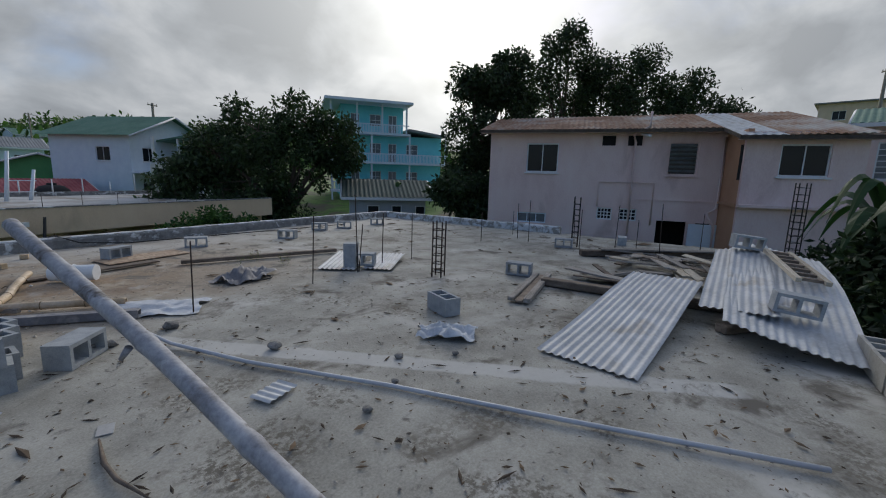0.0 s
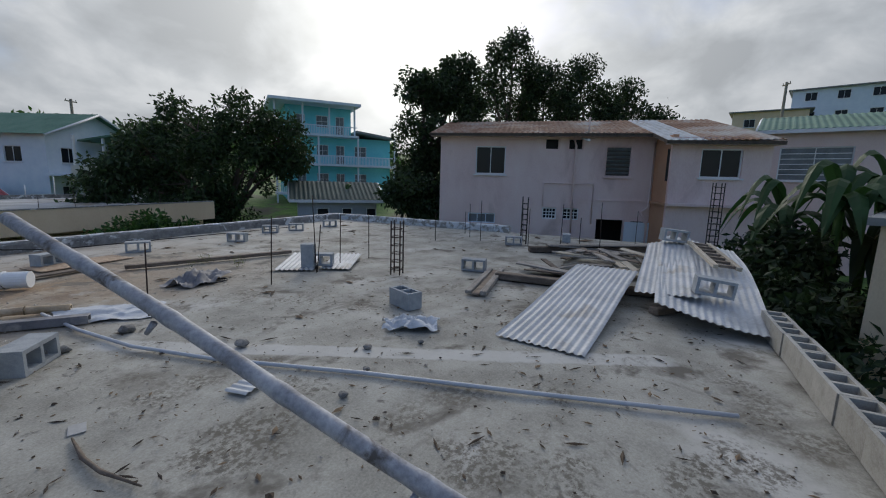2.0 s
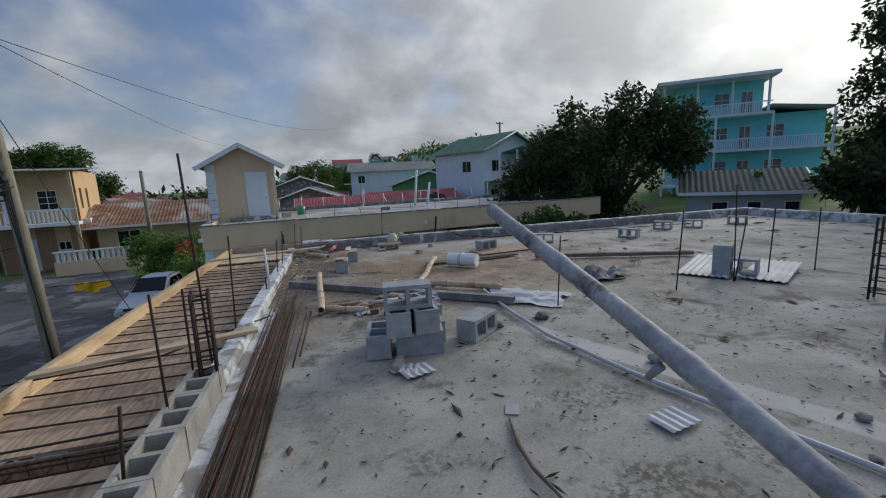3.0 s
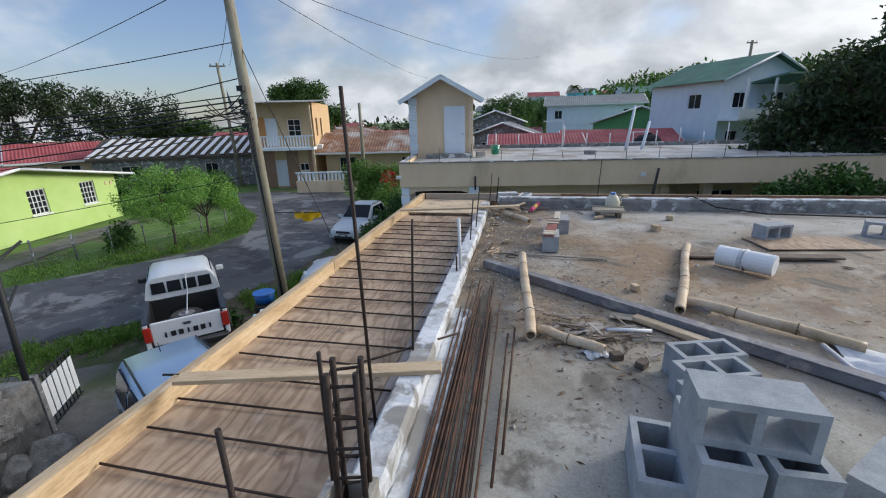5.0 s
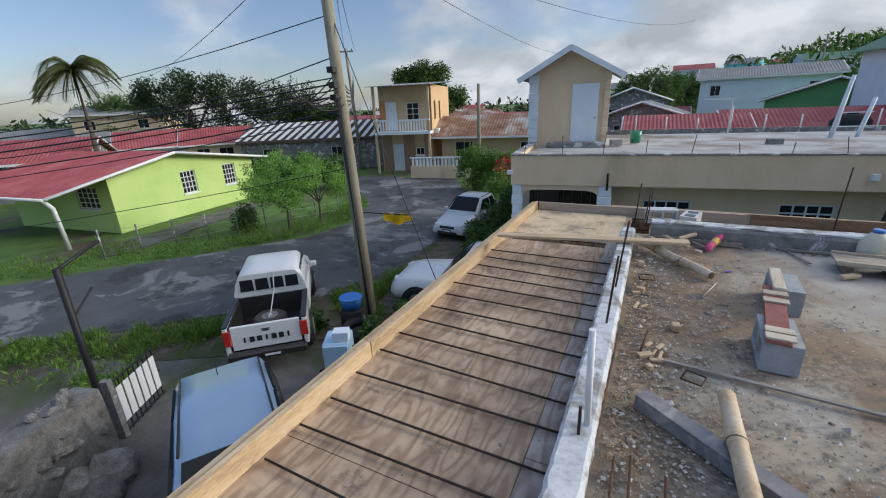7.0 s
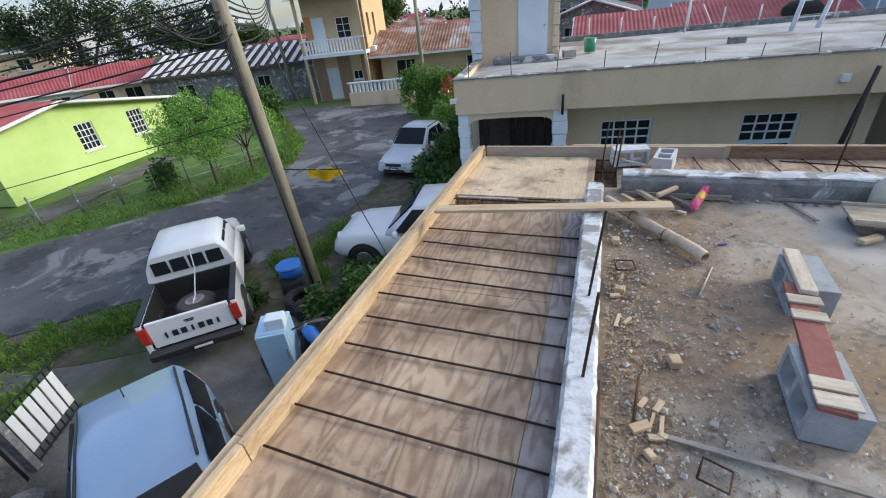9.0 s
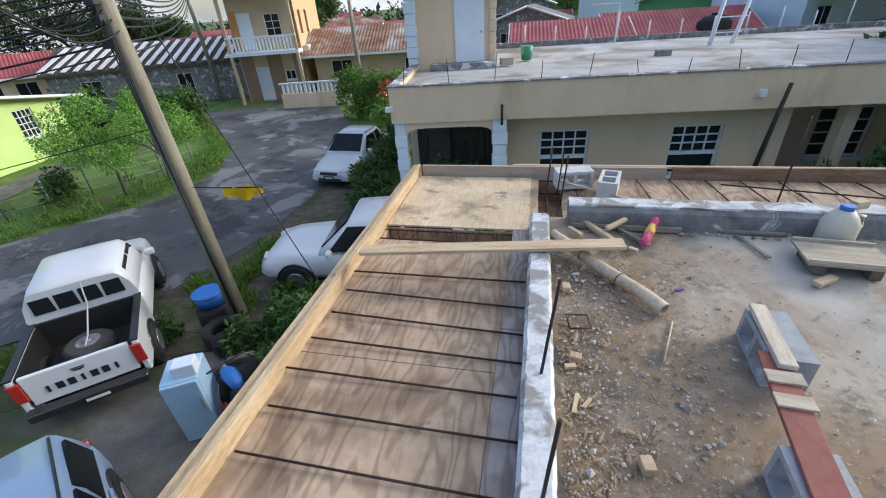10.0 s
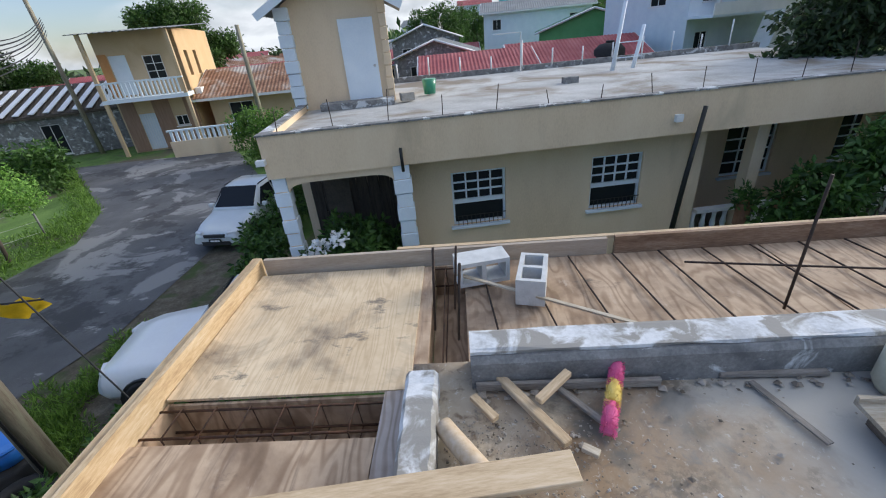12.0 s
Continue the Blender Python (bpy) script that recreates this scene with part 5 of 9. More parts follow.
for xa in (TX0 - 0.5, TX1 + 0.5):
    bm = bmesh.new()
    ribbed(bm, (xa, TY0 - 0.5, 2.42), (xa, TY1 + 0.5, 2.42), ((TX0 + TX1) / 2, TY1 + 0.5, 3.36), ((TX0 + TX1) / 2, TY0 - 0.5, 3.36))
    part("tower_roof", bm, GREY_ROOF, cream)
    bm = bmesh.new()
    p, q = V(xa, TY0 - 0.53, 2.36), V((TX0 + TX1) / 2, TY0 - 0.53, 3.30)
    d = q - p
    box(bm, (p + q) / 2, (d.length, 0.04, 0.17), Matrix.Rotation(-math.atan2(d.z, d.x), 3, "Y"))
    part("barge_board", bm, WHITE_BLUE, cream)
quoins(cream, TX0, TY0, 0.2, 2.55, 0.34)
quoins(cream, TX1, TY0, 0.2, 2.55, 0.2, CREAM)
d = part("tower_door", B((1.72, TY0 - 0.03, 1.2), (0.86, 0.08, 2.0)), WHITE_BLUE, cream, "pale blue-white flush door")
part("knob", T([(2.06, TY0 - 0.07, 1.1), (2.06, TY0 - 0.13, 1.1)], 0.035, 8), CHROME, d)
part("tower_step", B((1.5, TY0 - 0.3, 0.24), (1.9, 0.5, 0.16)), CEMENT, cream)
green_bucket = single("bucket", T([(0, 0, 0), (0, 0, 0.4)], [0.16, 0.2], 12), paint("green_plastic", (0.02, 0.25, 0.14), rough=0.5), "green plastic bucket on the neighbour's roof", "bucket", pose(-1.45, 21.6, 0.15))
single("roof_rubble", B((0, 0, 0.1), (0.35, 0.25, 0.2)), BLOCK_OLD, "loose block beside the stair tower", "block", pose(-2.0, 20.6, 0.15, 0, 0, 20))

# Pink two-storey house.
ang = math.degrees(math.atan2(0.6 - 9.3, 19.56 - 17.2))
PZ = -2.3
pink = empty("two_storey_house", "faded pink two-storey house with a rusty roof", "house", pose(17.2, 9.3, PZ, 0, 0, ang))
PW = [(1.79, 3.13, 4.15, 5.38), (4.8, 5.42, 5.24, 5.74), (5.78, 6.42, 5.24, 5.74), (7.36, 8.41, 4.15, 5.43)]
PL = [(1.51, 2.77, 1.93, 2.38), (4.86, 5.47, 2.23, 2.74), (5.74, 6.42, 2.23, 2.74), (7.19, 8.29, 0.0, 2.31), (8.6, 9.3, 0.0, 2.28)]
WD = -2.05
bm = bmesh.new()
wall_cells(bm, 0.17, 9.45, -1.0, 6.0, 0, 0.18, PW + PL)
part("front_wall", bm, PINK, pink)
window(pink, *PW[0], 0, 0.18, cols=2, frame_mat=WHITE)
for o in PW[1:3]:
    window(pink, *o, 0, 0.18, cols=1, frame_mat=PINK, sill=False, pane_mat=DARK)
w_ = window(pink, *PW[3], 0, 0.18, cols=1, rows=1, frame_mat=PINK, pane_mat=GLASS)
for k in range(7):
    part("louvre_blade", B(((PW[3][0] + PW[3][1]) / 2, 0.06, PW[3][2] + 0.16 + 0.165 * k), (0.93, 0.02, 0.1), Matrix.Rotation(radians(35), 3, "X")), GLASS_LOUVRE, w_)
window(pink, *PL[0], 0, 0.18, cols=3, frame_mat=WHITE_BLUE, sill=False, pane_mat=GLASS_LOUVRE)
for o in PL[1:3]:
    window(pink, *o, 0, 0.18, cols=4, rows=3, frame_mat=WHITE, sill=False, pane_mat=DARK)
# Added flat panel; the room's shade is put into its near-black colour.
part("interior", B((8.2, 1.6, 1.1), (2.6, 0.1, 2.6)), DARK, pink, "near-black panel painted as the shade behind the doorways")
leaf = part("open_door", B((8.82, -0.12, 1.2), (0.98, 0.05, 2.1)), WHITE_BLUE, pink, "pale blue door standing open")
part("wall", B((0.26, 4.2, 2.5), (0.18, 8.0, 7.0)), PINK, pink)
part("wall", B((9.4, WD / 2 + 0.09, 2.35), (0.18, -WD + 0.16, 6.7)), PEACH, pink, "peach side wall")
part("side_window", B((9.3, -1.75, 4.6), (0.03, 0.25, 1.2)), DARK, pink, "narrow dark slit window")
part("wall", B((7.0, 8.2, 2.5), (13.6, 0.18, 7.0)), PINK, pink)
part("wall", B((12.55, 3.0, 2.3), (0.18, 10.0, 6.6)), PINK, pink)
bm = bmesh.new()
wall_cells(bm, 9.3, 12.6, -1.0, 5.6, WD, 0.18, [(10.31, 11.68, 4.15, 5.2)])
part("front_wall", bm, PINK, pink)
window(pink, 10.31, 11.68, 4.15, 5.2, WD, 0.18, cols=2, pane_mat=GLASS)
part("ledge", B((11.0, WD - 0.12, 3.14), (3.5, 0.4, 0.1)), PINK, pink)
part("ledge", B((9.27, WD / 2, 3.14), (0.12, -WD, 0.1)), PEACH, pink)
part("ledge", B((7.8, -0.02, 3.14), (3.0, 0.05, 0.05)), PINK, pink)
bm = bmesh.new()
ribbed(bm, (-0.25, -0.6, 5.86), (9.0, -0.6, 5.9), (9.0, 4.2, 7.06), (-0.25, 4.2, 6.98), 0.22, 0.03)
part("roof", bm, RUST_ROOF, pink)
bm = bmesh.new()
ribbed(bm, (9.0, -2.5, 5.44), (10.3, -2.5, 5.45), (10.3, 4.2, 7.07), (9.0, 4.2, 7.06), 0.22, 0.03)
part("roof", bm, GALV, pink, "newer grey roof sheets")
bm = bmesh.new()
ribbed(bm, (10.3, -2.5, 5.45), (12.75, -2.5, 5.5), (12.75, 4.2, 7.1), (10.3, 4.2, 7.07), 0.22, 0.03)
part("roof", bm, RUST_ROOF, pink)
bm = bmesh.new()
ribbed(bm, (-0.25, 8.8, 5.9), (12.75, 8.8, 5.9), (12.75, 4.2, 7.08), (-0.25, 4.2, 6.98), 0.22, 0.03)
part("roof", bm, RUST_ROOF, pink)
part("fascia", B((4.38, -0.62, 5.82), (9.2, 0.03, 0.12)), BARK, pink)
part("fascia", B((10.87, -2.52, 5.38), (3.76, 0.03, 0.12)), BARK, pink)
part("fascia", B((8.98, -1.55, 5.62), (0.03, 1.95, 0.12), Matrix.Rotation(math.atan2(0.46, 1.9), 3, "X")), BARK, pink)
part("soffit", B((4.38, -0.3, 5.79), (9.2, 0.6, 0.03)), PINK, pink)
part("soffit", B((10.9, -2.28, 5.34), (3.7, 0.44, 0.03)), PINK, pink)
part("vent_pipe", T([(6.1, -0.12, 0.3), (6.1, -0.12, 5.4), (6.0, -0.2, 5.7), (6.5, -0.72, 5.95), (6.5, -0.72, 6.5)], 0.05, 8), PINK, pink)
part("vent_pipe", T([(6.3, -0.16, 5.72), (6.55, -0.66, 5.6)], 0.05, 8), WHITE, pink, "short white pipe elbow")
part("waste_pipe", T([(4.85, -0.08, 2.8), (4.85, -0.08, 3.82), (6.95, -0.08, 3.82), (6.95, -0.08, 2.1)], 0.03, 6), PINK, pink)
part("waste_pipe", T([(9.22, -0.1, 5.6), (9.22, -0.1, 2.9), (8.9, -0.2, 2.7), (9.15, -0.3, 2.2), (9.15, -0.3, -0.8)], 0.05, 8), PINK, pink)

# Further houses.
def at_bearing(ex, ey, az, d):
    return ex + d * math.sin(radians(az)), ey + d * math.cos(radians(az))


# teal three-storey building
tx, ty = at_bearing(-0.15, 0.42, 43.4, 46)
teal = empty("apartment_building", "turquoise three-storey building with white balconies", "building", pose(tx, ty, -3.1, 0, 0, -38))
S = 2.95
for k in range(4):
    L = 11.0 if k < 3 else 6.6
    ops = [(1.0, 1.9, 0.1, 2.1), (3.0, 4.2, 0.9, 2.1), (5.0, 5.9, 0.1, 2.1)] + ([(7.0, 8.3, 0.9, 2.1)] if k < 3 else [])
    bm = bmesh.new()
    wall_cells(bm, 0, L, 0, S, 0, 0.2, ops)
    part("storey_wall", bm, TEAL, teal, at=Matrix.Translation((0, 0, k * S)))
    for c_, s_ in (((0.1, 4, S / 2), (0.2, 7.6, S)), ((L - 0.1, 4, S / 2), (0.2, 7.6, S)), ((L / 2, 7.9, S / 2), (L, 0.2, S))):
        part("storey_wall", B(c_, s_), TEAL, teal, at=Matrix.Translation((0, 0, k * S)))
    for n, o in enumerate(ops):
        w = window(teal, o[0], o[1], o[2] + k * S, o[3] + k * S, 0, 0.2, cols=2, rows=2, sill=False, pane_mat=GLASS_LOUVRE)
    part("balcony_slab", B((L / 2 - 0.4, -0.8, k * S), (L + 1.6, 2.0, 0.22)), WHITE_BLUE, teal)
    bm = bmesh.new()
    for n in range(int((L + 0.7) / 0.16)):
        box(bm, (-1.1 + n * 0.16, -1.7, k * S + 0.5), (0.06, 0.05, 0.75))
    box(bm, (L / 2 - 0.45, -1.7, k * S + 0.92), (L + 1.4, 0.09, 0.09))
    part("railing", bm, WHITE_BLUE, teal)
    for n in range(4):
        part("post", B((-1.1 + n * (L + 1.1) / 3, -1.65, k * S + S / 2), (0.16, 0.16, S)), WHITE_BLUE, teal)
part("roof", B((2.7, 2.8, 4 * S + 0.12), (8.8, 10.6, 0.26)), WHITE_BLUE, teal)
part("roof", B((9.0, 3.4, 3 * S + 0.35), (4.2, 9.6, 0.2), Matrix.Rotation(radians(7), 3, "Y")), GREY_ROOF, teal)

sx, sy = at_bearing(-0.15, 0.42, 44.6, 24.5)
DARK_GREEN_ROOF = material("dark_green_roof_sheet", ((0.04, 0.065, 0.055), (0.065, 0.095, 0.08)), scale=0.8, fine=14, rough=0.75, bump=0.05)
gable_house("small grey house with a dark green roof", "house", pose(sx, sy, -2.5, 0, 0, -44), 4.4, 4, 2.9, material("grey_wall", ((0.36, 0.38, 0.42), (0.46, 0.48, 0.52)), scale=1, fine=20), DARK_GREEN_ROOF, "x", 0.8, fronts=((1.0, 1.7, 1.3, 2.3), (2.4, 3.0, 1.3, 2.3), (3.8, 4.4, 1.2, 2.3)), cols=1)

wx, wy = at_bearing(-0.23, 1.65, 21.3, 43)
wh = gable_house("white two-storey house with a green gabled roof", "house", pose(wx, wy, -1.9, 0, 0, 24), 8.5, 8, 6.3, WHITE_BLUE, GREEN_ROOF, "y", 1.8, 0.7, fronts=((1.2, 2.6, 4.0, 5.2), (5.0, 6.4, 4.0, 5.2), (1.0, 2.2, 1.0, 2.2)), doors=((3.6, 4.5, 3.2, 5.2),), left=((2.0, 3.4, 4.0, 5.2),))
part("porch_roof", B((6.0, -1.4, 6.1), (6.6, 3.2, 0.14), Matrix.Rotation(radians(-9), 3, "X")), GREEN_ROOF, wh)
part("gallery_floor", B((4.2, -1.0, 3.1), (9.0, 2.2, 0.18)), WHITE_BLUE, wh)
for n in range(4):
    part("gallery_post", B((0.2 + n * 2.7, -2.0, 4.6), (0.16, 0.16, 3.0)), WHITE, wh)
bm = bmesh.new()
vs = [bm.verts.new((x, y, z)) for y in (-3.4, -2.2) for x, z in ((3.4, 0), (8.6, 0), (5.2, 3.1), (4.6, 3.1))]
for f in ((0, 1, 2, 3), (7, 6, 5, 4), (0, 4, 5, 1), (1, 5, 6, 2), (2, 6, 7, 3), (3, 7, 4, 0)):
    bm.faces.new([vs[i] for i in f])
part("outside_stair", bm, WHITE, wh, "white outside stair flight")
# Near-black disc on the solid stair face paints the shade of an arch.
part("stair_opening", T([(5.4, -3.5, 0.1), (5.4, -3.42, 0.1)], 0.9, 12), DARK, wh)
part("band", B((4.2, -2.1, 3.5), (9.0, 0.08, 0.7)), WHITE, wh)
k = at_bearing(-0.23, 1.65, 14.6, 40)
tank = empty("water_tank", "black plastic water tank on the ground", "tank", pose(k[0], k[1], -1.8))
part("tank_body", T([(0, 0, 0), (0, 0, 1.6), (0, 0, 1.9), (0, 0, 2.0)], [1.0, 1.0, 0.7, 0.3], 20), RUBBER, tank)
part("lid", T([(0, 0, 2.0), (0, 0, 2.12)], 0.28, 12), RUBBER, tank)

# pale house, green house and red roofs past the flat roof
HOUSES = [
    (3, 62, -2.2, -6, 12, 8, 5.6, WHITE_BLUE, GREY_ROOF, "x", "white house with a grey sheet roof", 1.1),
    (8.5, 50, -2.2, -10, 9, 7, 3.3, material("green_wall_paint", ((0.10, 0.32, 0.12), (0.14, 0.40, 0.16)), scale=1, fine=20), GREEN_ROOF, "y", "green house with a low gable", 1.5),
    (-6.5, 46, -3.4, -4, 6.5, 6, 3.6, CEMENT, GREY_ROOF, "y", "grey house with a weathered gable roof", 1.1),
    (-7.0, 56, -3.0, 0, 7, 6, 4.4, CEMENT, GREY_ROOF, "y", "grey house with a weathered gable roof", 1.3),
]
for az, d, z, rot, L, D, H, wm, rm, ridge, label, rise in HOUSES:
    x, y = at_bearing(-0.23, 1.65, az, d)
    gable_house(label, "house", pose(x, y, z, 0, 0, rot), L, D, H, wm, rm, ridge, rise, fronts=((1.0, 2.0, H - 1.9, H - 0.8), (L - 2.4, L - 1.2, H - 1.9, H - 0.8)))
for az, d, z, L, D, H, rise in ((-3.6, 37, -3.8, 7.0, 7, 3.0, 1.1), (6.0, 38.5, -3.6, 8.5, 7, 2.9, 1.2)):
    x, y = at_bearing(-0.23, 1.65, az, d)
    gable_house("low house with a faded red sheet roof", "house", pose(x, y, z, 0, 0, 2), L, D, H, CREAM, RED_ROOF, "x", rise, 0.6, fronts=((1.0, 2.0, 1.2, 2.2),))
# far hillside homes
HILL = [(-6, 1.6), (0.8, 3.1), (2.6, 2.6), (5.5, 3.3), (9.5, 3.0), (12.0, 3.3), (14.0, 2.4), (18, 3.6), (31, 3.4), (-1.5, 1.9)]
for n, (az, el) in enumerate(HILL):
    d = 150 + 17 * (n % 5)
    x, y = at_bearing(-0.4, 3.5, az, d)
    z = 1.5 + d * math.tan(radians(el)) - 4.5
    gable_house("distant pale house on the hillside", "house", pose(x, y, z - 4, 0, 0, -az + 20 * ((n % 3) - 1)), 11, 8, 7.6, (WHITE, WHITE_BLUE, CREAM, TEAL)[n % 4], (GREY_ROOF, RED_ROOF, GREEN_ROOF)[n % 3], "x", 1.6, fronts=((1.5, 3.0, 4.8, 6.2), (7.5, 9.0, 4.8, 6.2), (4.6, 6, 4.8, 6.2)))
# right-hand neighbours past the pink house
hx, hy = at_bearing(-0.15, 0.42, 101.0, 25)
gable_house("pink house with a green sheet roof", "house", pose(hx, hy, -2.3, 0, 0, -102), 14, 8, 6.5, PINK, GREEN_ROOF, "x", 1.0, fronts=((0.5, 3.0, 4.2, 5.7), (6.0, 7.5, 4.6, 5.7)), cols=2, win=dict(pane_mat=GLASS_LOUVRE, rows=6))
for az, d, el0, L, H in ((102.5, 85, 6.6, 24, 6.0), (97.6, 80, 6.4, 9, 3.4)):
    x, y = at_bearing(-0.15, 0.42, az, d)
    z = 1.5 + d * math.tan(radians(el0))
    o = gable_house("white apartment block on the hill", "building", pose(x, y, z - 1, 0, 0, -az - 4), L, 9, H, WHITE_BLUE if H > 5 else CREAM, GREY_ROOF, "flat", fronts=tuple((1.5 + 3.6 * n, 2.9 + 3.6 * n, zz, zz + 1.2) for n in range(int(L / 3.8)) for zz in ((1.6, 4.4) if H > 5 else (1.2,))), over=0.5)
    part("hill_foot", B((L / 2, 5, -6), (L + 8, 14, 12), taper=0.8), GRASS, o)
kx, ky = at_bearing(-0.07, 0.36, 110.3, 9.0)
shed = empty("outbuilding", "cream rendered outbuilding with a metal roof edge", "outbuilding", pose(kx, ky, -3.8, 0, 0, -113))
part("wall", B((3.0, 2.0, 2.4), (6.0, 4.0, 4.8)), CREAM, shed)
part("roof", B((3.0, 2.0, 4.86), (6.3, 4.3, 0.12)), GREY_ROOF, shed)

# west side: lime house
lime = empty("bungalow", "bright lime-green bungalow with a dark red roof", "house", pose(-24.3, 15.3, G, 0, 0, 97.5))
LW = [(4.36, 5.34, 1.2, 2.5), (7.38, 8.34, 1.2, 2.5)]
bm = bmesh.new()
wall_cells(bm, 0.45, 9.9, 0, 2.6, 0, 0.18, LW)
part("front_wall", bm, LIME, lime)
for o in LW:
    window(lime, *o, 0, 0.18, cols=4, rows=4, sill=True)
bm = bmesh.new()
wall_cells(bm, 0.18, 8.0, 0, 2.6, 0, 0.18, [(1.0, 2.6, 1.2, 2.3)])
for v in bm.verts:
    v.co = V(0.45 + v.co.y, v.co.x, v.co.z)
part("side_wall", bm, LIME, lime)
w_ = window(lime, 1.0, 2.6, 1.2, 2.3, 0, 0.18, cols=4, rows=4)
w_.matrix_basis = Matrix.Translation((0.45, 0, 0)) @ Matrix.Rotation(radians(90), 4, "Z") @ Matrix.Scale(-1, 4, (0, 1, 0))
part("side_wall", B((9.81, 4.1, 1.3), (0.18, 7.8, 2.6)), LIME, lime)
part("back_wall", B((5.2, 7.9, 1.3), (9.3, 0.18, 2.6)), LIME, lime)
bm = bmesh.new()
bm.faces.new([bm.verts.new(p) for p in ((0.45, 0.02, 2.6), (9.9, 0.02, 2.6), (9.9, 0.02, 2.72), (3.93, 0.02, 3.58), (0.45, 0.02, 2.9))])
r = bmesh.ops.extrude_face_region(bm, geom=bm.faces[:])
for v in (g for g in r["geom"] if isinstance(g, bmesh.types.BMVert)):
    v.co.y += 0.14
part("gable", bm, LIME, lime)
for xa, za in ((-2.45, 2.42), (10.95, 2.62)):
    bm = bmesh.new()
    ribbed(bm, (xa, -0.5, za), (xa, 8.6, za), (3.93, 8.6, 3.68), (3.93, -0.5, 3.68))
    part("roof", bm, RED_ROOF, lime)
    part("barge_board", T([(xa, -0.52, za - 0.05), (3.93, -0.52, 3.62)], 0.08, 4), WHITE, lime)
part("gutter", T([(-2.5, -0.5, 2.36), (-2.5, 8.6, 2.36)], 0.07, 6), WHITE, lime)
part("downpipe", T([(-2.4, -0.3, 2.3), (-2.1, -0.2, 1.9), (-2.0, -0.2, 0.0)], 0.09, 8), WHITE, lime)
for x in (9.6, 9.25):
    part("wall_vent", B((x - 0.1, -0.02, 2.2), (0.12, 0.04, 0.2)), CREAM, lime)

# yellow two-storey house
yel = empty("two_storey_house", "ochre two-storey house with a white balcony", "house", pose(-22.6, 36.6, G, 0, 0, 16) @ Matrix.Scale(1.1, 4))
bm = bmesh.new()
wall_cells(bm, 0, 4.2, 0, 6.6, 0.0, 0.2, [(0.5, 1.4, 3.3, 5.4), (2.2, 3.2, 4.0, 5.3), (0.9, 1.8, 0.1, 2.2), (2.8, 3.5, 1.3, 1.9)])
part("front_wall", bm, YELLOW_WALL, yel)
YEL_BOARD = material("brown_boarding", ((0.25, 0.155, 0.105), (0.34, 0.22, 0.155)), scale=2, fine=20, rough=0.9, bump=0.1, stretch=(6, 1, 0.5))
for xa, xb in ((0.1, 0.88), (1.82, 2.76), (3.54, 4.1)):
    part("boarding", B(((xa + xb) / 2, -0.03, 1.5), (xb - xa, 0.04, 2.9)), YEL_BOARD, yel, "brown boarded lower front")
part("boarding", B((0.25, -0.03, 4.4), (0.45, 0.04, 2.2)), material("orange_boarding", ((0.48, 0.22, 0.08), (0.60, 0.30, 0.12)), scale=2, fine=20, rough=0.9), yel, "orange boarding beside the balcony door")
for k in range(7):
    part("grille_bar", B((0.95 + 0.133 * k, -0.05, 1.15), (0.02, 0.02, 2.1)), WHITE, yel)
window(yel, 2.2, 3.2, 4.0, 5.3, 0, 0.2, cols=2, rows=3)
window(yel, 2.8, 3.5, 1.3, 1.9, 0, 0.2, cols=2)
for o in ((0.5, 1.4, 3.3, 5.4), (0.9, 1.8, 0.1, 2.2)):
    part("door", B(((o[0] + o[1]) / 2, 0.1, (o[2] + o[3]) / 2), (o[1] - o[0], 0.06, o[3] - o[2])), WHITE_BLUE, yel)
bm = bmesh.new()
wall_cells(bm, 0, 7.8, 0, 6.6, 0.0, 0.2, [(1.0, 1.7, 4.0, 5.4), (3.0, 3.7, 4.0, 5.4)])
for v in bm.verts:
    v.co = V(4.2 - v.co.y, v.co.x, v.co.z)
# The right side's warm sunlight is put into this brighter orange-ochre.
part("side_wall", bm, material("orange_wall_paint", ((0.60, 0.40, 0.21), (0.70, 0.48, 0.27)), scale=0.6, fine=20), yel)
part("side_wall", B((0.1, 4, 3.3), (0.2, 7.8, 6.6)), YELLOW_WALL, yel)
part("back_wall", B((2.1, 7.9, 3.3), (4.2, 0.2, 6.6)), YELLOW_WALL, yel)
bm = bmesh.new()
ribbed(bm, (-0.5, -1.5, 6.5), (4.6, -1.5, 6.5), (4.6, 8.2, 7.1), (-0.5, 8.2, 7.1), 0.3)
part("roof", bm, GREY_ROOF, yel)
part("balcony_slab", B((2.1, -0.65, 3.1), (4.4, 1.3, 0.2)), WHITE_BLUE, yel)
for n in range(20):
    part("baluster", B((-0.02 + n * 0.22, -1.25, 3.62), (0.09, 0.07, 0.8)), WHITE_BLUE, yel)
part("handrail", B((2.1, -1.25, 4.06), (4.4, 0.12, 0.09)), WHITE_BLUE, yel)
for x in (0.0, 4.2):
    part("post", B((x, -1.2, 3.3), (0.18, 0.18, 6.5)), YELLOW_WALL, yel)
part("air_conditioner", B((4.45, 0.8, 3.0), (0.35, 0.8, 0.6)), WHITE, yel, "white outdoor air conditioner")

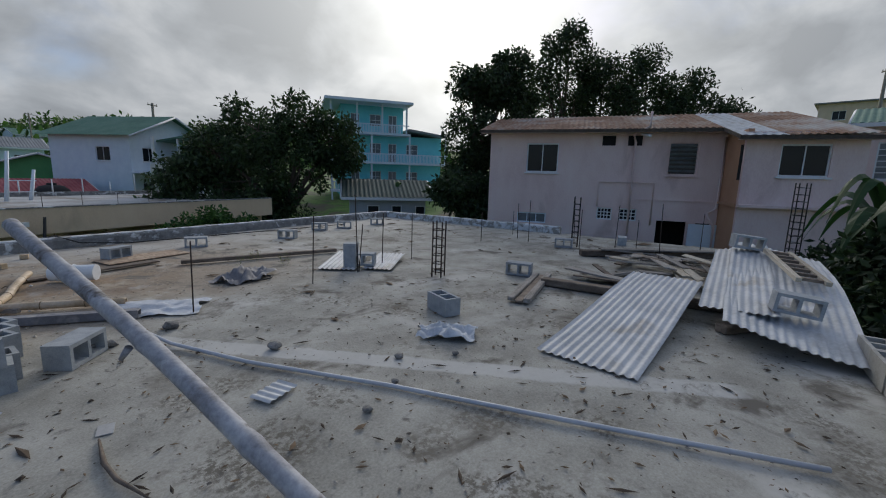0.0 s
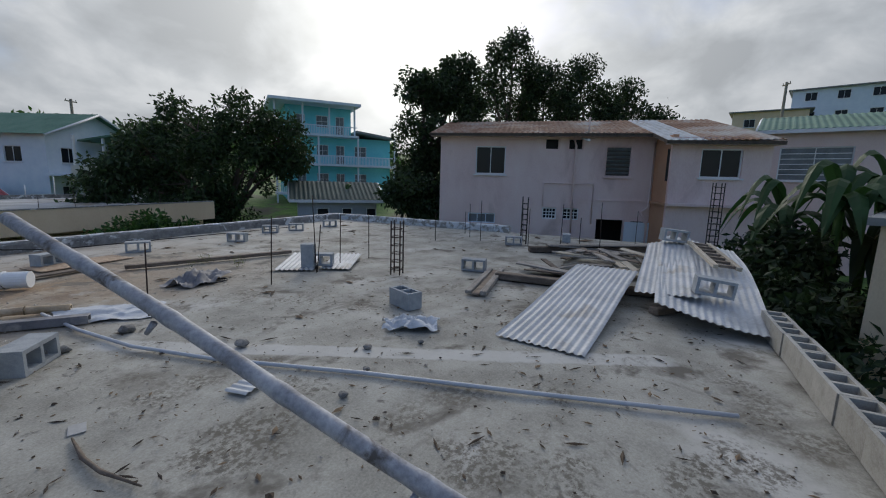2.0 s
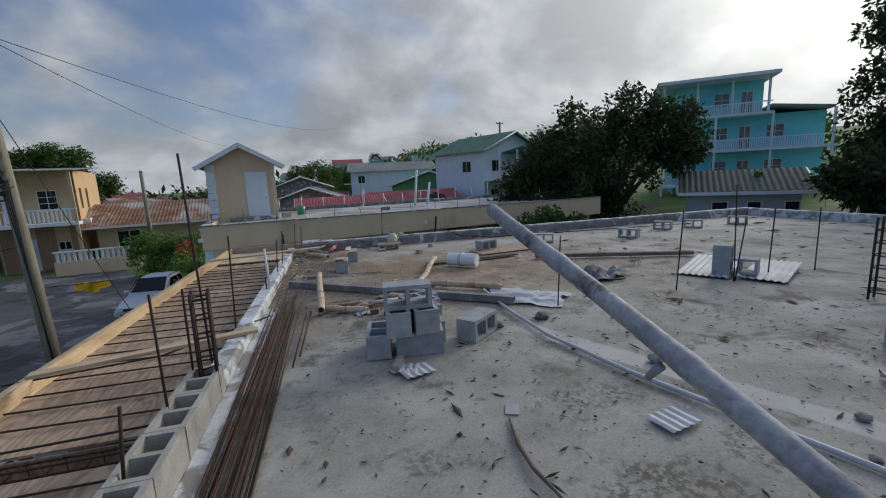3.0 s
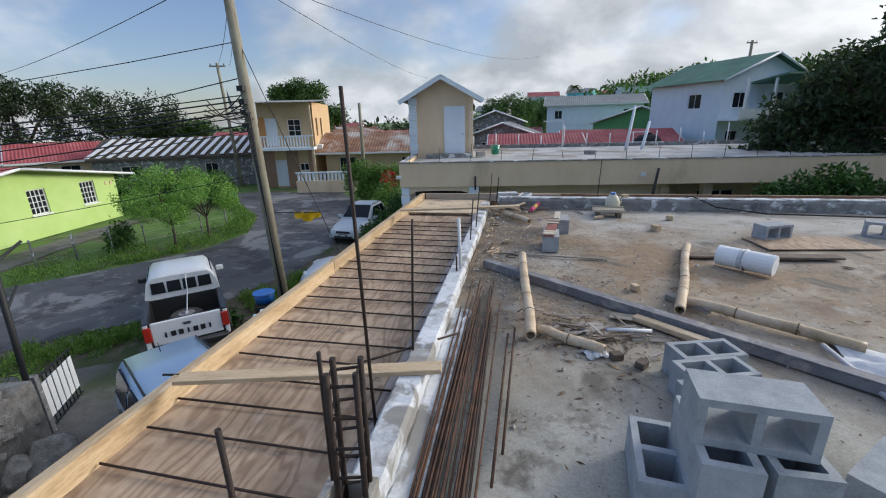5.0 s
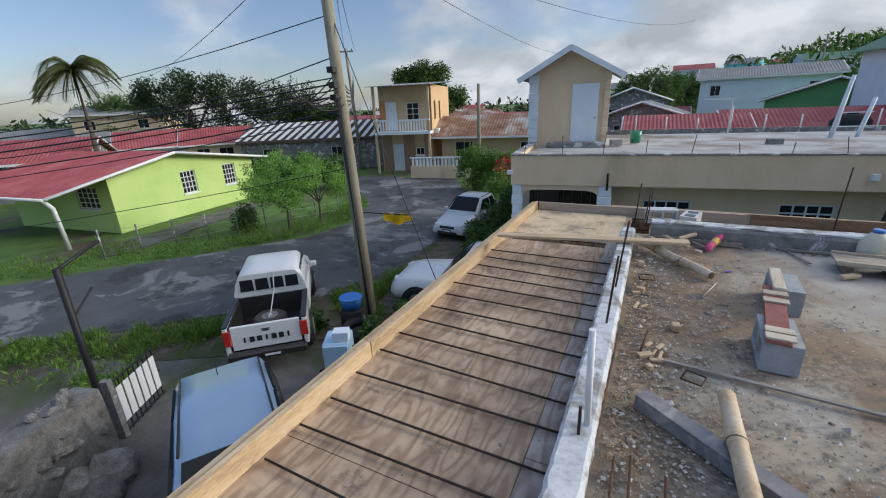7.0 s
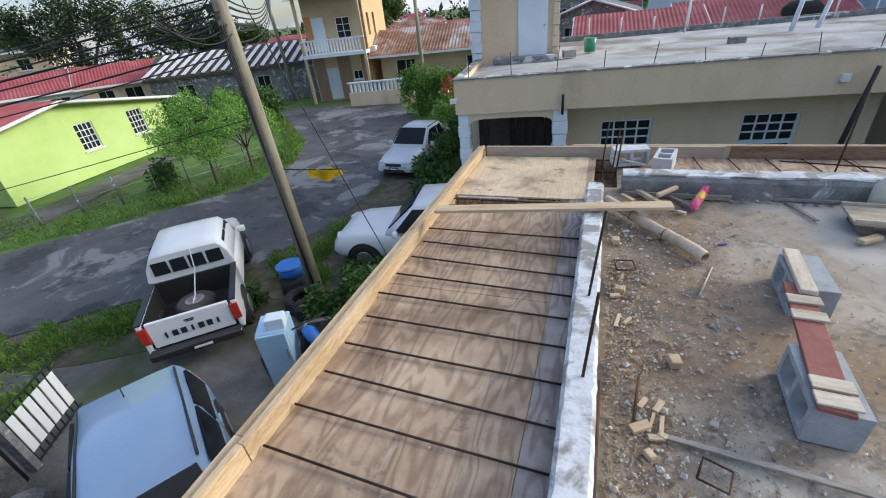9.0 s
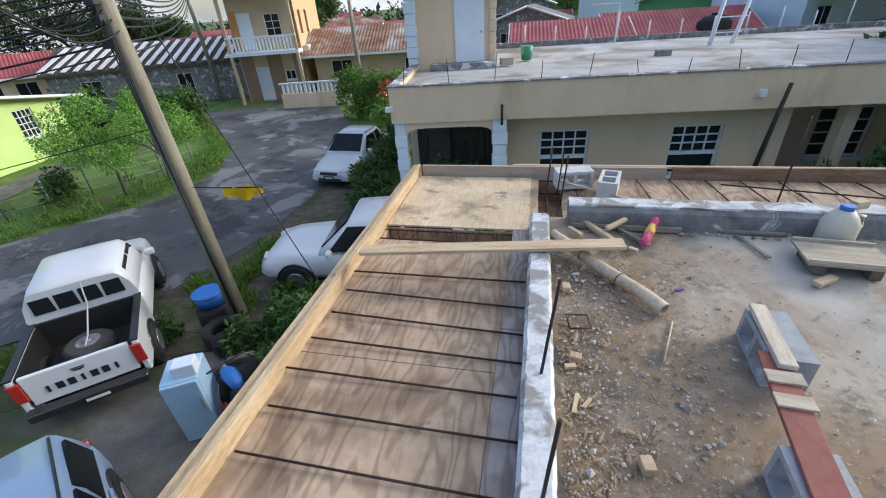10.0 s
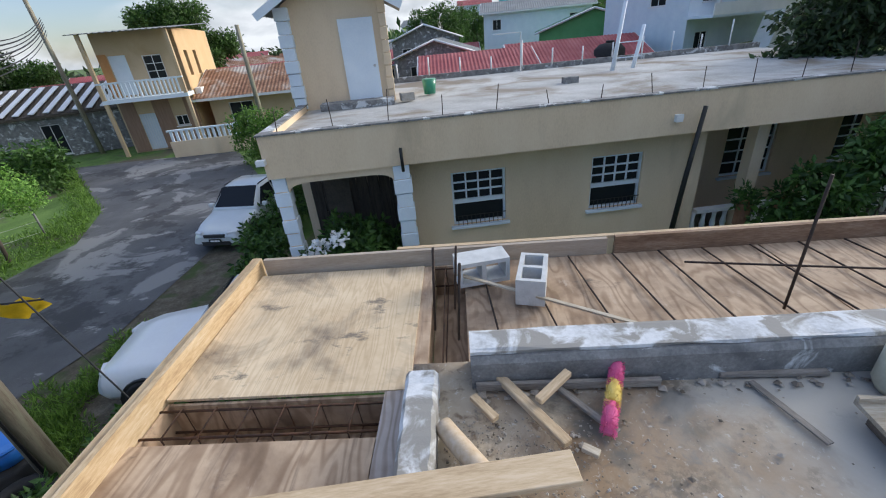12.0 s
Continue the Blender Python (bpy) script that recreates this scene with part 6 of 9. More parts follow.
rust = gable_house("low ochre house with a rusty sheet roof", "house", pose(-17.6, 38.5, G, 0, 0, 10), 11, 7, 3.2, YELLOW_WALL, RUST_ROOF, "x", 1.3, 0.8, fronts=((1.2, 2.8, 1.2, 2.5), (6.8, 8.6, 1.0, 2.4)), cols=2)
fence = empty("garden_wall", "low white garden wall with baluster panels", "garden wall", pose(-18.2, 34.0, G, 0, 0, 12))
part("wall", B((2.4, 0, 0.5), (4.8, 0.18, 1.0)), CREAM, fence)
for n in range(16):
    part("baluster", B((0.2 + n * 0.3, 0, 1.3), (0.14, 0.1, 0.6)), WHITE_BLUE, fence)
part("coping", B((2.4, 0, 1.64), (4.8, 0.22, 0.09)), WHITE_BLUE, fence)

shed2 = gable_house("long low building with a slatted roof", "outbuilding", pose(-36.5, 33.0, G, 0, 0, 28), 13.5, 8, 2.9, CEMENT, GREY_WOOD_DARK, "x", 1.5, 0.3, fronts=((2, 3.4, 1.0, 2.2), (8.6, 9.7, 0.2, 2.2)), cols=2, fascia=GREY_WOOD_DARK)
for n in range(17):
    bm = bmesh.new()
    box(bm, (0.3 + n * 0.8, 1.6, 3.72), (0.34, 4.2, 0.05), Matrix.Rotation(math.atan2(1.5, 4), 3, "X") @ RZ(-14))
    part("roof_slat", bm, WHITE, shed2)
for x, y, L, D, rot in ((-45.8, 27.1, 6, 7, 60), (-43.0, 31.6, 6, 6, 52), (-38, 46, 14, 8, 25), (-52, 26, 9, 7, 40), (-30, 52, 12, 8, 15), (-44, 15, 8, 7, 50), (-20, 60, 14, 8, 10), (-10, 62, 12, 8, 0)):
    gable_house("low house with a red sheet roof", "house", pose(x, y, G, 0, 0, rot), L, D, 2.9, (WHITE_BLUE, CREAM, CEMENT)[int(abs(x)) % 3], RED_ROOF if x > -50 else GREY_ROOF, "x", 1.3, 0.5, fronts=((1.0, 2.2, 1.1, 2.3), (L - 3, L - 1.6, 1.1, 2.3)))

# low homes and roofs out to the west and north-west
WESTERN = [ (-66.5, 70, 10, 6.2, 0.9, "cream"), (-73, 72, 12, 3.4, 1.2, "grey"), (-47.5, 62, 10, 3.4, 1.0, "pale"), (-39.5, 66, 9, 3.2, 1.3, "red"),
           (-34.5, 72, 10, 3.8, 1.2, "pale"), (-24.5, 74, 9, 3.6, 1.2, "rust"), (-14.5, 70, 9, 3.7, 1.1, "grey"), (-10, 78, 10, 4.0, 1.3, "pale"), (-57, 74, 12, 4.2, 1.2, "pale"), (-29, 84, 11, 4.2, 1.2, "red")]
for n, (az, d, L, H, rise, hue) in enumerate(WESTERN):
    x, y = at_bearing(-0.44, 4.08, az, d)
    wm = dict(pink=PINK, red=WHITE_BLUE, cream=CREAM, grey=CEMENT, pale=WHITE, rust=YELLOW_WALL)[hue]
    rm = dict(pink=RED_ROOF, red=RED_ROOF, cream=GREY_ROOF, grey=GREY_ROOF, pale=GALV, rust=RUST_ROOF)[hue]
    gable_house("distant low " + dict(pink="pink house with a red roof", red="white house with a red roof", cream="cream two-storey house", grey="grey house with a grey roof", pale="white house with a pale roof", rust="ochre house with a rusty roof")[hue], "house", pose(x, y, ground_height(x, y), 0, 0, -az + 24 * ((n % 3) - 1)), L, 7, H, wm, rm, "x", rise, 0.5, fronts=((1.2, 2.4, H - 1.9, H - 0.8), (L - 3.0, L - 1.8, H - 1.9, H - 0.8)), doors=((L / 2 - 0.5, L / 2 + 0.4, 0.1, 2.1),))


# ---- plants ----
def leaves(name, clumps, count, size, mat, parent, seed, spread=0.45, droop=0.3, narrow=0.45):
    """Leaf blades gathered in clumps: (x, y, z, radius) each."""
    rng = np.random.default_rng(seed)
    clumps = np.array(clumps, float)
    pick = rng.choice(len(clumps), count, p=clumps[:, 3] ** 2 / (clumps[:, 3] ** 2).sum())
    way = rng.normal(size=(count, 3))
    way /= np.linalg.norm(way, axis=1)[:, None]
    far_ = rng.uniform(0.35, 1.0, (count, 1)) ** 0.6
    p = clumps[pick, :3] + way * far_ * clumps[pick, 3:4] * (1 + spread * rng.normal(size=(count, 1)) * 0.35)
    d = way * 0.6 + rng.normal(size=(count, 3)) * 0.7
    d[:, 2] -= droop
    d /= np.linalg.norm(d, axis=1)[:, None]
    s = np.cross(d, rng.normal(size=(count, 3)))
    s /= np.linalg.norm(s, axis=1)[:, None]
    ln = size * rng.uniform(0.6, 1.4, (count, 1))
    n_ = np.cross(d, s)
    quad = np.stack([p, p + d * ln * 0.5 + s * ln * narrow * 0.5 + n_ * ln * 0.06, p + d * ln, p + d * ln * 0.5 - s * ln * narrow * 0.5 + n_ * ln * 0.06], 1).reshape(-1, 3)
    me = bpy.data.meshes.new(name)
    faces = np.arange(count * 4).reshape(-1, 4)
    me.from_pydata(quad.tolist(), [], faces.tolist())
    me.materials.append(mat)
    ob = new(name, me)
    ob.parent = parent
    return ob


def tree(x, y, z, height, lobes, count, size, mat, label, seed, trunk_r=0.22, clump=0.6, per=26):
    """A trunk with limbs to every lobe (dx, dy, dz, radius) of its crown."""
    rng = random.Random(seed)
    t = empty("tree", label, "tree", pose(x, y, z))
    bm = bmesh.new()
    fork = height * 0.32
    tube(bm, [(0, 0, -0.3), (0.05, 0.03, fork * 0.5), (0.0, 0.1, fork)], [trunk_r * 1.25, trunk_r, trunk_r * 0.85], 9)
    clumps = []
    for lx, ly, lz, r in lobes:
        mid_ = V(lx * 0.45 + rng.uniform(-0.2, 0.2), ly * 0.45 + rng.uniform(-0.2, 0.2), fork + (lz - fork) * 0.55)
        tube(bm, [(0, 0.1, fork * 0.95), mid_, (lx, ly, lz)], [trunk_r * 0.6, trunk_r * 0.38, trunk_r * 0.12], 6)
        for k in range(per):
            v = V(rng.gauss(0, 1), rng.gauss(0, 1), rng.gauss(0, 1)).normalized() * r * rng.uniform(0.55, 1.0)
            v.z *= 0.85
            e = V(lx, ly, lz) + v
            clumps.append((e.x, e.y, e.z, clump * rng.uniform(0.6, 1.3)))
            if k % 4 == 0:
                tube(bm, [(lx, ly, lz), e], [trunk_r * 0.12, trunk_r * 0.04], 4)
    part("trunk", bm, BARK, t)
    leaves("crown", clumps, count, size, mat, t, seed)
    return t


# dense dark tree past the north parapet
tree(15.2, 21.2, G, 9.0, [(-3.0, 1.4, 6.2, 1.7), (-1.2, 0.4, 7.5, 1.9), (0.9, -0.6, 8.2, 1.8), (2.6, -1.4, 7.4, 1.7), (-4.4, 2.2, 5.0, 1.5), (-1.9, 0.4, 4.8, 1.8), (0.7, -0.6, 5.6, 2.0), (2.9, -1.6, 6.2, 1.3), (-4.0, 1.4, 3.4, 1.4), (-2.2, 0.2, 3.0, 1.5), (-0.2, 0.4, 3.2, 1.6), (-5.2, 2.2, 3.2, 1.0)], 34000, 0.25, LEAF_TREE, "broad dense dark-green tree behind the parapet", 11, 0.3, 0.42, 40)
# tall trees behind the pink house
tree(21.2, 11.9, -2.4, 11.0, [(-0.4, 0.2, 8.8, 1.2), (1.9, -1.0, 10.1, 1.1), (0.8, -0.4, 9.0, 1.3), (-0.3, 0.3, 6.4, 1.6), (1.3, -0.7, 7.2, 1.7), (2.6, -1.4, 8.4, 0.9), (-0.2, 0.3, 4.2, 1.7), (1.0, -0.5, 4.8, 1.9), (0.2, 0.0, 2.6, 2.0)], 24000, 0.24, LEAF_DARK, "tall dark tree at the corner of the pink house", 13, 0.3, 0.42, 30)
for n, (az, d, top) in enumerate(((72.4, 33, 18.6), (76.8, 35, 15.0), (81.4, 34, 15.4), (86.6, 36, 12.6), (90.5, 36, 9.2))):
    x, y = at_bearing(-0.15, 0.42, az, d)
    h = 1.5 + d * math.tan(radians(top)) + 2.2
    tree(x, y, -2.2, h, [(0, 0, h - 1.0, 1.0), (-0.9, 0.7, h - 2.3, 1.0), (0.8, -0.9, h - 2.6, 1.1), (-1.5, 1.1, h - 3.8, 1.0), (1.6, -1.4, h - 3.9, 1.0), (0.2, 0.3, h - 4.4, 1.9), (-0.9, 0.9, h - 5.8, 1.8), (1.2, -0.8, h - 5.6, 1.8)], 9000, 0.26, LEAF_DARK, "tall dark tree behind the pink house", 20 + n, 0.28, 0.55, 24)
for k, (x, y, h) in enumerate(((21.5, 36.5, 7.0), (26.0, 39.0, 7.5), (18.5, 31.0, 5.5), (25.0, 46.0, 6.5), (28.5, 49.0, 7.0), (31.5, 47.0, 7.0))):
    tree(x, y, ground_height(x, y), h, [(0, 0, h - 1.4, 1.8), (-1.6, -0.8, h - 2.2, 1.7), (1.5, 0.9, h - 2.0, 1.7), (0.2, -0.4, h - 3.6, 1.9)], 6000, 0.32, LEAF_DARK, "dark leafy tree past the flat roof", 61 + k, 0.2, 0.6, 20)
tree(17.2, 11.3, -2.4, 4.5, [(0, -0.4, 3.2, 1.2), (1.0, -0.9, 2.4, 1.3), (1.6, -1.6, 3.0, 1.2)], 8000, 0.24, LEAF_DARK, "dark leafy shrub beside the pink house", 31, 0.15, 0.45, 24)
# light feathery trees by the road
tree(-15.9, 18.7, G, 3.7, [(-0.2, 0, 3.3, 0.7), (-1.4, -0.4, 2.7, 0.7), (1.0, 0.6, 2.6, 0.7), (-0.3, -1.0, 2.2, 0.7), (-1.0, 0.9, 2.1, 0.7), (0.6, -0.4, 1.7, 0.6), (-1.7, 0.2, 1.9, 0.5)], 9500, 0.095, LEAF_LIGHT, "bright green feathery tree on the verge", 41, 0.06, 0.26, 15)
tree(-15.7, 20.6, G, 3.5, [(0, 0, 3.1, 0.7), (-1.0, 0.6, 2.5, 0.7), (0.9, 0.4, 2.3, 0.7), (-0.3, -0.8, 1.9, 0.6), (-1.5, -0.2, 1.8, 0.6), (0.5, 1.0, 1.8, 0.5)], 8500, 0.095, LEAF_LIGHT, "bright green feathery tree on the verge", 42, 0.06, 0.26, 15)
tree(-18.4, 18.4, G, 1.3, [(0, 0, 0.8, 0.4), (0.3, -0.3, 0.55, 0.35), (-0.3, 0.2, 0.5, 0.35)], 1500, 0.16, LEAF_MID, "low green bush on the verge", 43, 0.05, 0.35, 16)
tree(-26, 26.5, G, 2.6, [(0, 0, 1.4, 1.4), (2.0, 1.6, 1.2, 1.4), (-2.0, -0.5, 1.2, 1.3), (4.0, 2.8, 1.2, 1.3)], 7000, 0.26, LEAF_MID, "overgrown green bushes beside the lane", 44, 0.08, 0.55, 18)
for n, (az, d, top, w) in enumerate(((-56.5, 58, 5.2, 4.5), (-48.5, 60, 4.2, 5.0), (-29, 58, 5.2, 2.5), (-26.5, 60, 2.6, 2.5), (-43, 62, 1.2, 3.0), (-1.0, 75, 3.2, 4.0), (2.5, 90, 2.4, 4.0), (-63, 70, 2.6, 4))):
    x, y = at_bearing(-0.8, 5.1, az, d)
    h = 1.6 + d * math.tan(radians(top)) - G
    tree(x, y, G, h, [(0, 0, h - w * 0.5, w * 0.55), (-w * 0.7, -w * 0.4, h - w * 0.7, w * 0.5), (w * 0.7, w * 0.4, h - w * 0.6, w * 0.5), (w * 0.2, -w * 0.2, h - w * 1.1, w * 0.6)], 12000, 0.3, LEAF_TREE if n < 2 else LEAF_MID, "dark leafy tree among the far roofs", 50 + n, 0.3, 0.8, 26)
# hillside woods
rng_ = random.Random(7)
clumps = []
for n in range(420):
    az, d = rng_.uniform(-14, 58), rng_.uniform(120, 260)
    x, y = at_bearing(0, 0, az, d)
    clumps.append((x, y, ground_height(x, y) + rng_.uniform(0.5, 3.0), rng_.uniform(2.5, 5.0)))
woods = leaves("hillside_woods", clumps, 22000, 2.0, LEAF_MID, None, 71)
tagged(woods, "dark green trees covering the far hillside", "woods", kind="stuff")
clumps = []
for n in range(300):
    az, d = rng_.uniform(-95, -8), rng_.uniform(85, 170)
    x, y = at_bearing(0, 0, az, d)
    clumps.append((x, y, ground_height(x, y) + rng_.uniform(0.5, 3.6), rng_.uniform(1.6, 3.4)))
tagged(leaves("far_woods", clumps, 16000, 1.3, LEAF_DARK, None, 73), "dark trees between the far western roofs", "woods", kind="stuff")
# hedge by the lane, bushes by the parked cars, porch plants
def shrub(name, label, lobes, count, size, mat, seed):
    t = empty(name, label, "shrub", pose(*lobes[0][:2], G))
    cl = []
    rng = random.Random(seed)
    for x, y, z, r in lobes:
        dx, dy = x - lobes[0][0], y - lobes[0][1]
        part("stem", T([(dx * 0.6, dy * 0.6, 0.0), (dx, dy, z)], [0.03, 0.01], 5), BARK, t)
        for k in range(12):
            v = V(rng.gauss(0, 1), rng.gauss(0, 1), rng.gauss(0, 1)).normalized() * r * rng.uniform(0.4, 0.9)
            cl.append((dx + v.x, dy + v.y, max(z + v.z, 0.15), r * 0.4))
    leaves("foliage", cl, count, size, mat, t, seed)


shrub("hedge", "tall clipped green hedge beside the lane", [(-11.9, 31.6, 1.6, 1.1), (-11.0, 31.4, 1.9, 1.0), (-10.0, 31.2, 2.0, 1.0), (-9.2, 30.8, 1.8, 1.0), (-11.4, 30.8, 1.0, 0.9), (-9.8, 30.4, 1.0, 1.0), (-8.8, 28.8, 1.1, 0.9), (-8.2, 26.6, 0.9, 0.8)], 14000, 0.16, LEAF_HEDGE, 81)
tagged(leaves("red_blossoms", [(-8.9, 29.6, G + 1.9, 0.5), (-8.7, 28.6, G + 1.6, 0.45)], 260, 0.13, RED_LAMP, None, 98, narrow=0.7), "red blossoms on the end of the hedge", "flowers", kind="stuff")
shrub("shrub", "green shrubs along the kerb by the silver car", [(-6.7, 20.2, 0.7, 0.7), (-6.0, 18.7, 0.7, 0.7), (-6.4, 21.8, 0.9, 0.7), (-5.8, 17.3, 0.5, 0.6), (-6.9, 23.4, 1.1, 0.8)], 6500, 0.16, LEAF_MID, 82)
shrub("shrub", "green weeds beside the utility pole", [(-5.6, 12.6, 0.5, 0.5), (-4.9, 12.2, 0.7, 0.6), (-4.4, 11.4, 0.8, 0.6), (-5.3, 11.6, 0.4, 0.4), (-4.0, 12.6, 0.8, 0.6), (-3.6, 11.6, 0.9, 0.6), (-6.2, 12.1, 0.4, 0.4)], 7500, 0.14, LEAF_MID, 83)
shrub("porch_plants", "leafy potted plants crowding the arched porch", [(-3.5, 16.35, 1.2, 0.6), (-2.9, 16.4, 1.45, 0.55), (-2.3, 16.6, 1.1, 0.5), (-4.2, 16.0, 0.9, 0.6), (-3.2, 17.2, 1.7, 0.6), (-2.5, 17.3, 1.5, 0.5), (-4.9, 16.4, 0.8, 0.6)], 7500, 0.17, LEAF_MID, 84)
shrub("porch_plants", "leafy green shrubs in front of the balustrade", [(6.3, 16.9, 2.05, 0.65), (5.7, 16.95, 1.55, 0.45), (7.0, 16.9, 2.5, 0.75), (7.8, 16.9, 2.9, 0.8), (8.7, 17.0, 3.2, 0.9), (6.7, 16.4, 1.3, 0.6), (9.8, 17.2, 2.6, 1.0)], 10500, 0.17, LEAF_MID, 85)
shrub("shrub", "rank green growth below the block wall", [(6.5, -2.2, 1.8, 0.9), (8.0, -2.4, 2.3, 1.0), (9.5, -2.2, 2.9, 1.1), (5.2, -2.6, 1.2, 0.8), (11.0, -2.0, 3.4, 1.1), (12.6, -2.4, 3.6, 1.2), (10.6, -3.0, 2.2, 1.2)], 13000, 0.2, LEAF_DARK, 86)
# verge grass
rng2 = np.random.default_rng(3)
cl = []
for n in range(500):
    f = rng2.uniform(0, 9)
    k = int(f)
    a, b = ROAD_FAR[k + 1 if k < 9 else 9], ROAD_FAR[min(k + 2, 10)]
    q = f - k
    off = abs(rng2.normal()) * 1.6 + 0.2
    cl.append((a[0] + (b[0] - a[0]) * q - off * 0.9, a[1] + (b[1] - a[1]) * q + off * 0.5, G + 0.06, 0.22))
for n in range(300):
    f = rng2.uniform(0.8, 3.9)
    k = int(f)
    a, b = ROAD_NEAR[k], ROAD_NEAR[k + 1]
    q = f - k
    off = abs(rng2.normal()) * 0.9 + 0.15
    cl.append((a[0] + (b[0] - a[0]) * q + off * 0.8, a[1] + (b[1] - a[1]) * q - off * 0.6, G + 0.05, 0.2))
tagged(leaves("verge_grass", cl, 26000, 0.16, LEAF_GRASS, None, 72, droop=-0.9, narrow=0.2), "rough green grass along the lane", "grass", kind="stuff")

# bananas past the block wall
def banana(x, y, z, h, n, seed, mat):
    rng = random.Random(seed)
    t = empty("banana_plant", "banana plant with broad torn leaves", "banana plant", pose(x, y, z), group="banana plants")
    part("stem", T([(0, 0, -0.2), (0.05, 0, h * 0.6), (0.0, 0, h)], [0.14, 0.11, 0.07], 10), LEAF_MID, t)
    for k in range(n):
        a = 2 * math.pi * k / n + rng.uniform(-0.3, 0.3)
        ln, rise = rng.uniform(0.9, 1.5), rng.uniform(0.2, 1.6)
        bm = bmesh.new()
        prev_ = None
        for i in range(13):
            f = i / 12
            r = ln * f
            zz = h * 0.95 + rise * math.sin(f * 2.5) * 0.9 - 0.75 * f * f * ln
            w = 0.16 * math.sin(math.pi * min(1, 0.08 + f * 0.95)) ** 0.7
            c = V(math.cos(a) * r, math.sin(a) * r, zz)
            s = V(-math.sin(a), math.cos(a), 0)
            tear = 0.05 * rng.random()
            row = [bm.verts.new(c + s * w + V(0, 0, -w * 0.35 - tear)), bm.verts.new(c), bm.verts.new(c - s * w + V(0, 0, -w * 0.35 - tear))]
            if prev_:
                bm.faces.new((prev_[0], prev_[1], row[1], row[0]))
                bm.faces.new((prev_[1], prev_[2], row[2], row[1]))
            prev_ = row
        part("leaf", bm, mat, t)


BANANA = leafy("banana_leaves", (0.018, 0.055, 0.014), (0.06, 0.14, 0.035))
banana(11.0, -3.1, -3.8, 5.2, 15, 1, BANANA)
banana(12.2, -2.5, -3.8, 4.8, 14, 2, BANANA)
banana(11.6, -4.1, -3.8, 5.4, 14, 3, BANANA)
banana(11.9, -3.9, -3.8, 4.2, 12, 6, LEAF_DARK)
banana(20.5, 17.0, -2.4, 2.6, 8, 4, LEAF_MID)
banana(19.5, 18.0, -2.4, 2.8, 8, 5, LEAF_MID)


# ---- poles and wires ----
def palm(x, y, z, h, seed):
    rng = random.Random(seed)
    t = empty("palm_tree", "coconut palm with drooping yellow-green fronds", "palm", pose(x, y, z))
    part("trunk", T([(0, 0, 0), (0.3, 0.1, h * 0.5), (0.2, 0.1, h)], [0.22, 0.16, 0.12], 9), BARK, t)
    for k in range(30):
        a, rise = 2 * math.pi * k / 15 + rng.uniform(-0.2, 0.2), rng.uniform(-0.5, 1.2)
        bm = bmesh.new()
        spine = []
        for i in range(9):
            f = i / 8
            spine.append(V(0.2 + math.cos(a) * 2.6 * f, 0.1 + math.sin(a) * 2.6 * f, h + rise * math.sin(f * 2) * 1.3 - 2.0 * f * f))
        tube(bm, spine, [0.04] * 8 + [0.01], 4)
        for i in range(1, 9):
            for sgn in (-1, 1):
                for m_ in range(5):
                    b0 = spine[i - 1].lerp(spine[i], m_ / 5)
                    s = V(-math.sin(a), math.cos(a), -0.9) * sgn
                    s.z = -0.55
                    e = b0 + s.normalized() * 0.65 + V(math.cos(a), math.sin(a), 0) * 0.25
                    w = V(math.cos(a), math.sin(a), 0) * 0.045
                    bm.faces.new([bm.verts.new(p) for p in (b0 - w, b0 + w, e)])
        part("frond", bm, PALM_LEAF, t)


px_, py_ = at_bearing(-0.8, 5.1, -66, 42)
palm(px_, py_, G, 9.1, 5)
px_, py_ = at_bearing(-0.2, 1.6, 6.2, 170)
palm(px_, py_, ground_height(px_, py_), 10, 6)


def utility_pole(x, y, z, h, lean=(0, 0), arms=1, r=0.13, label="weathered wooden utility pole with cables"):
    p = empty("utility_pole", label, "utility pole", pose(x, y, z), group="utility poles")
    part("pole", T([(0, 0, -0.3), (lean[0] * 0.5, lean[1] * 0.5, h * 0.5), (lean[0], lean[1], h)], [r * 1.2, r * 1.05, r * 0.85], 14), POLE_WOOD, p)
    for k in range(arms):
        zz = h - 0.25 - 0.6 * k
        part("crossarm", B((lean[0] * zz / h, lean[1], zz), (1.3, 0.09, 0.11), RZ(20)), POLE_WOOD, p)
        for dx in (-0.55, 0.55):
            part("insulator", T([(lean[0] + dx * 0.94, lean[1] + dx * 0.34, zz + 0.05), (lean[0] + dx * 0.94, lean[1] + dx * 0.34, zz + 0.22)], 0.035, 7), BARK, p)
    return p


up1 = utility_pole(-6.8, 12.75, G, 9.0, (-0.38, 0.05), 0)
for zz in (8.85, 8.25):
    bm = bmesh.new()
    tube(bm, [(-0.36, 0.05, zz), (-0.75, -0.25, zz - 0.02)], 0.03, 6)
    for k in range(4):
        tube(bm, [(-0.5 - 0.08 * k, -0.06 - 0.06 * k, zz - 0.05), (-0.5 - 0.08 * k, -0.06 - 0.06 * k, zz + 0.05)], 0.035, 6)
    part("bracket", bm, CABLE, up1)
for zz in (6.25, 5.95, 5.7, 5.4):
    part("cable_clamp", B((-0.26, -0.1, zz), (0.16, 0.2, 0.12)), CABLE, up1)
bm = bmesh.new()
for k in range(4):
    tube(bm, [(-0.12 - 0.05 * k, -0.16, 5.7), (-0.06, -0.17, 3.0), (0.05 + 0.02 * k, -0.16, 0.1)], 0.012, 5)
part("down_cable", bm, CABLE, up1)
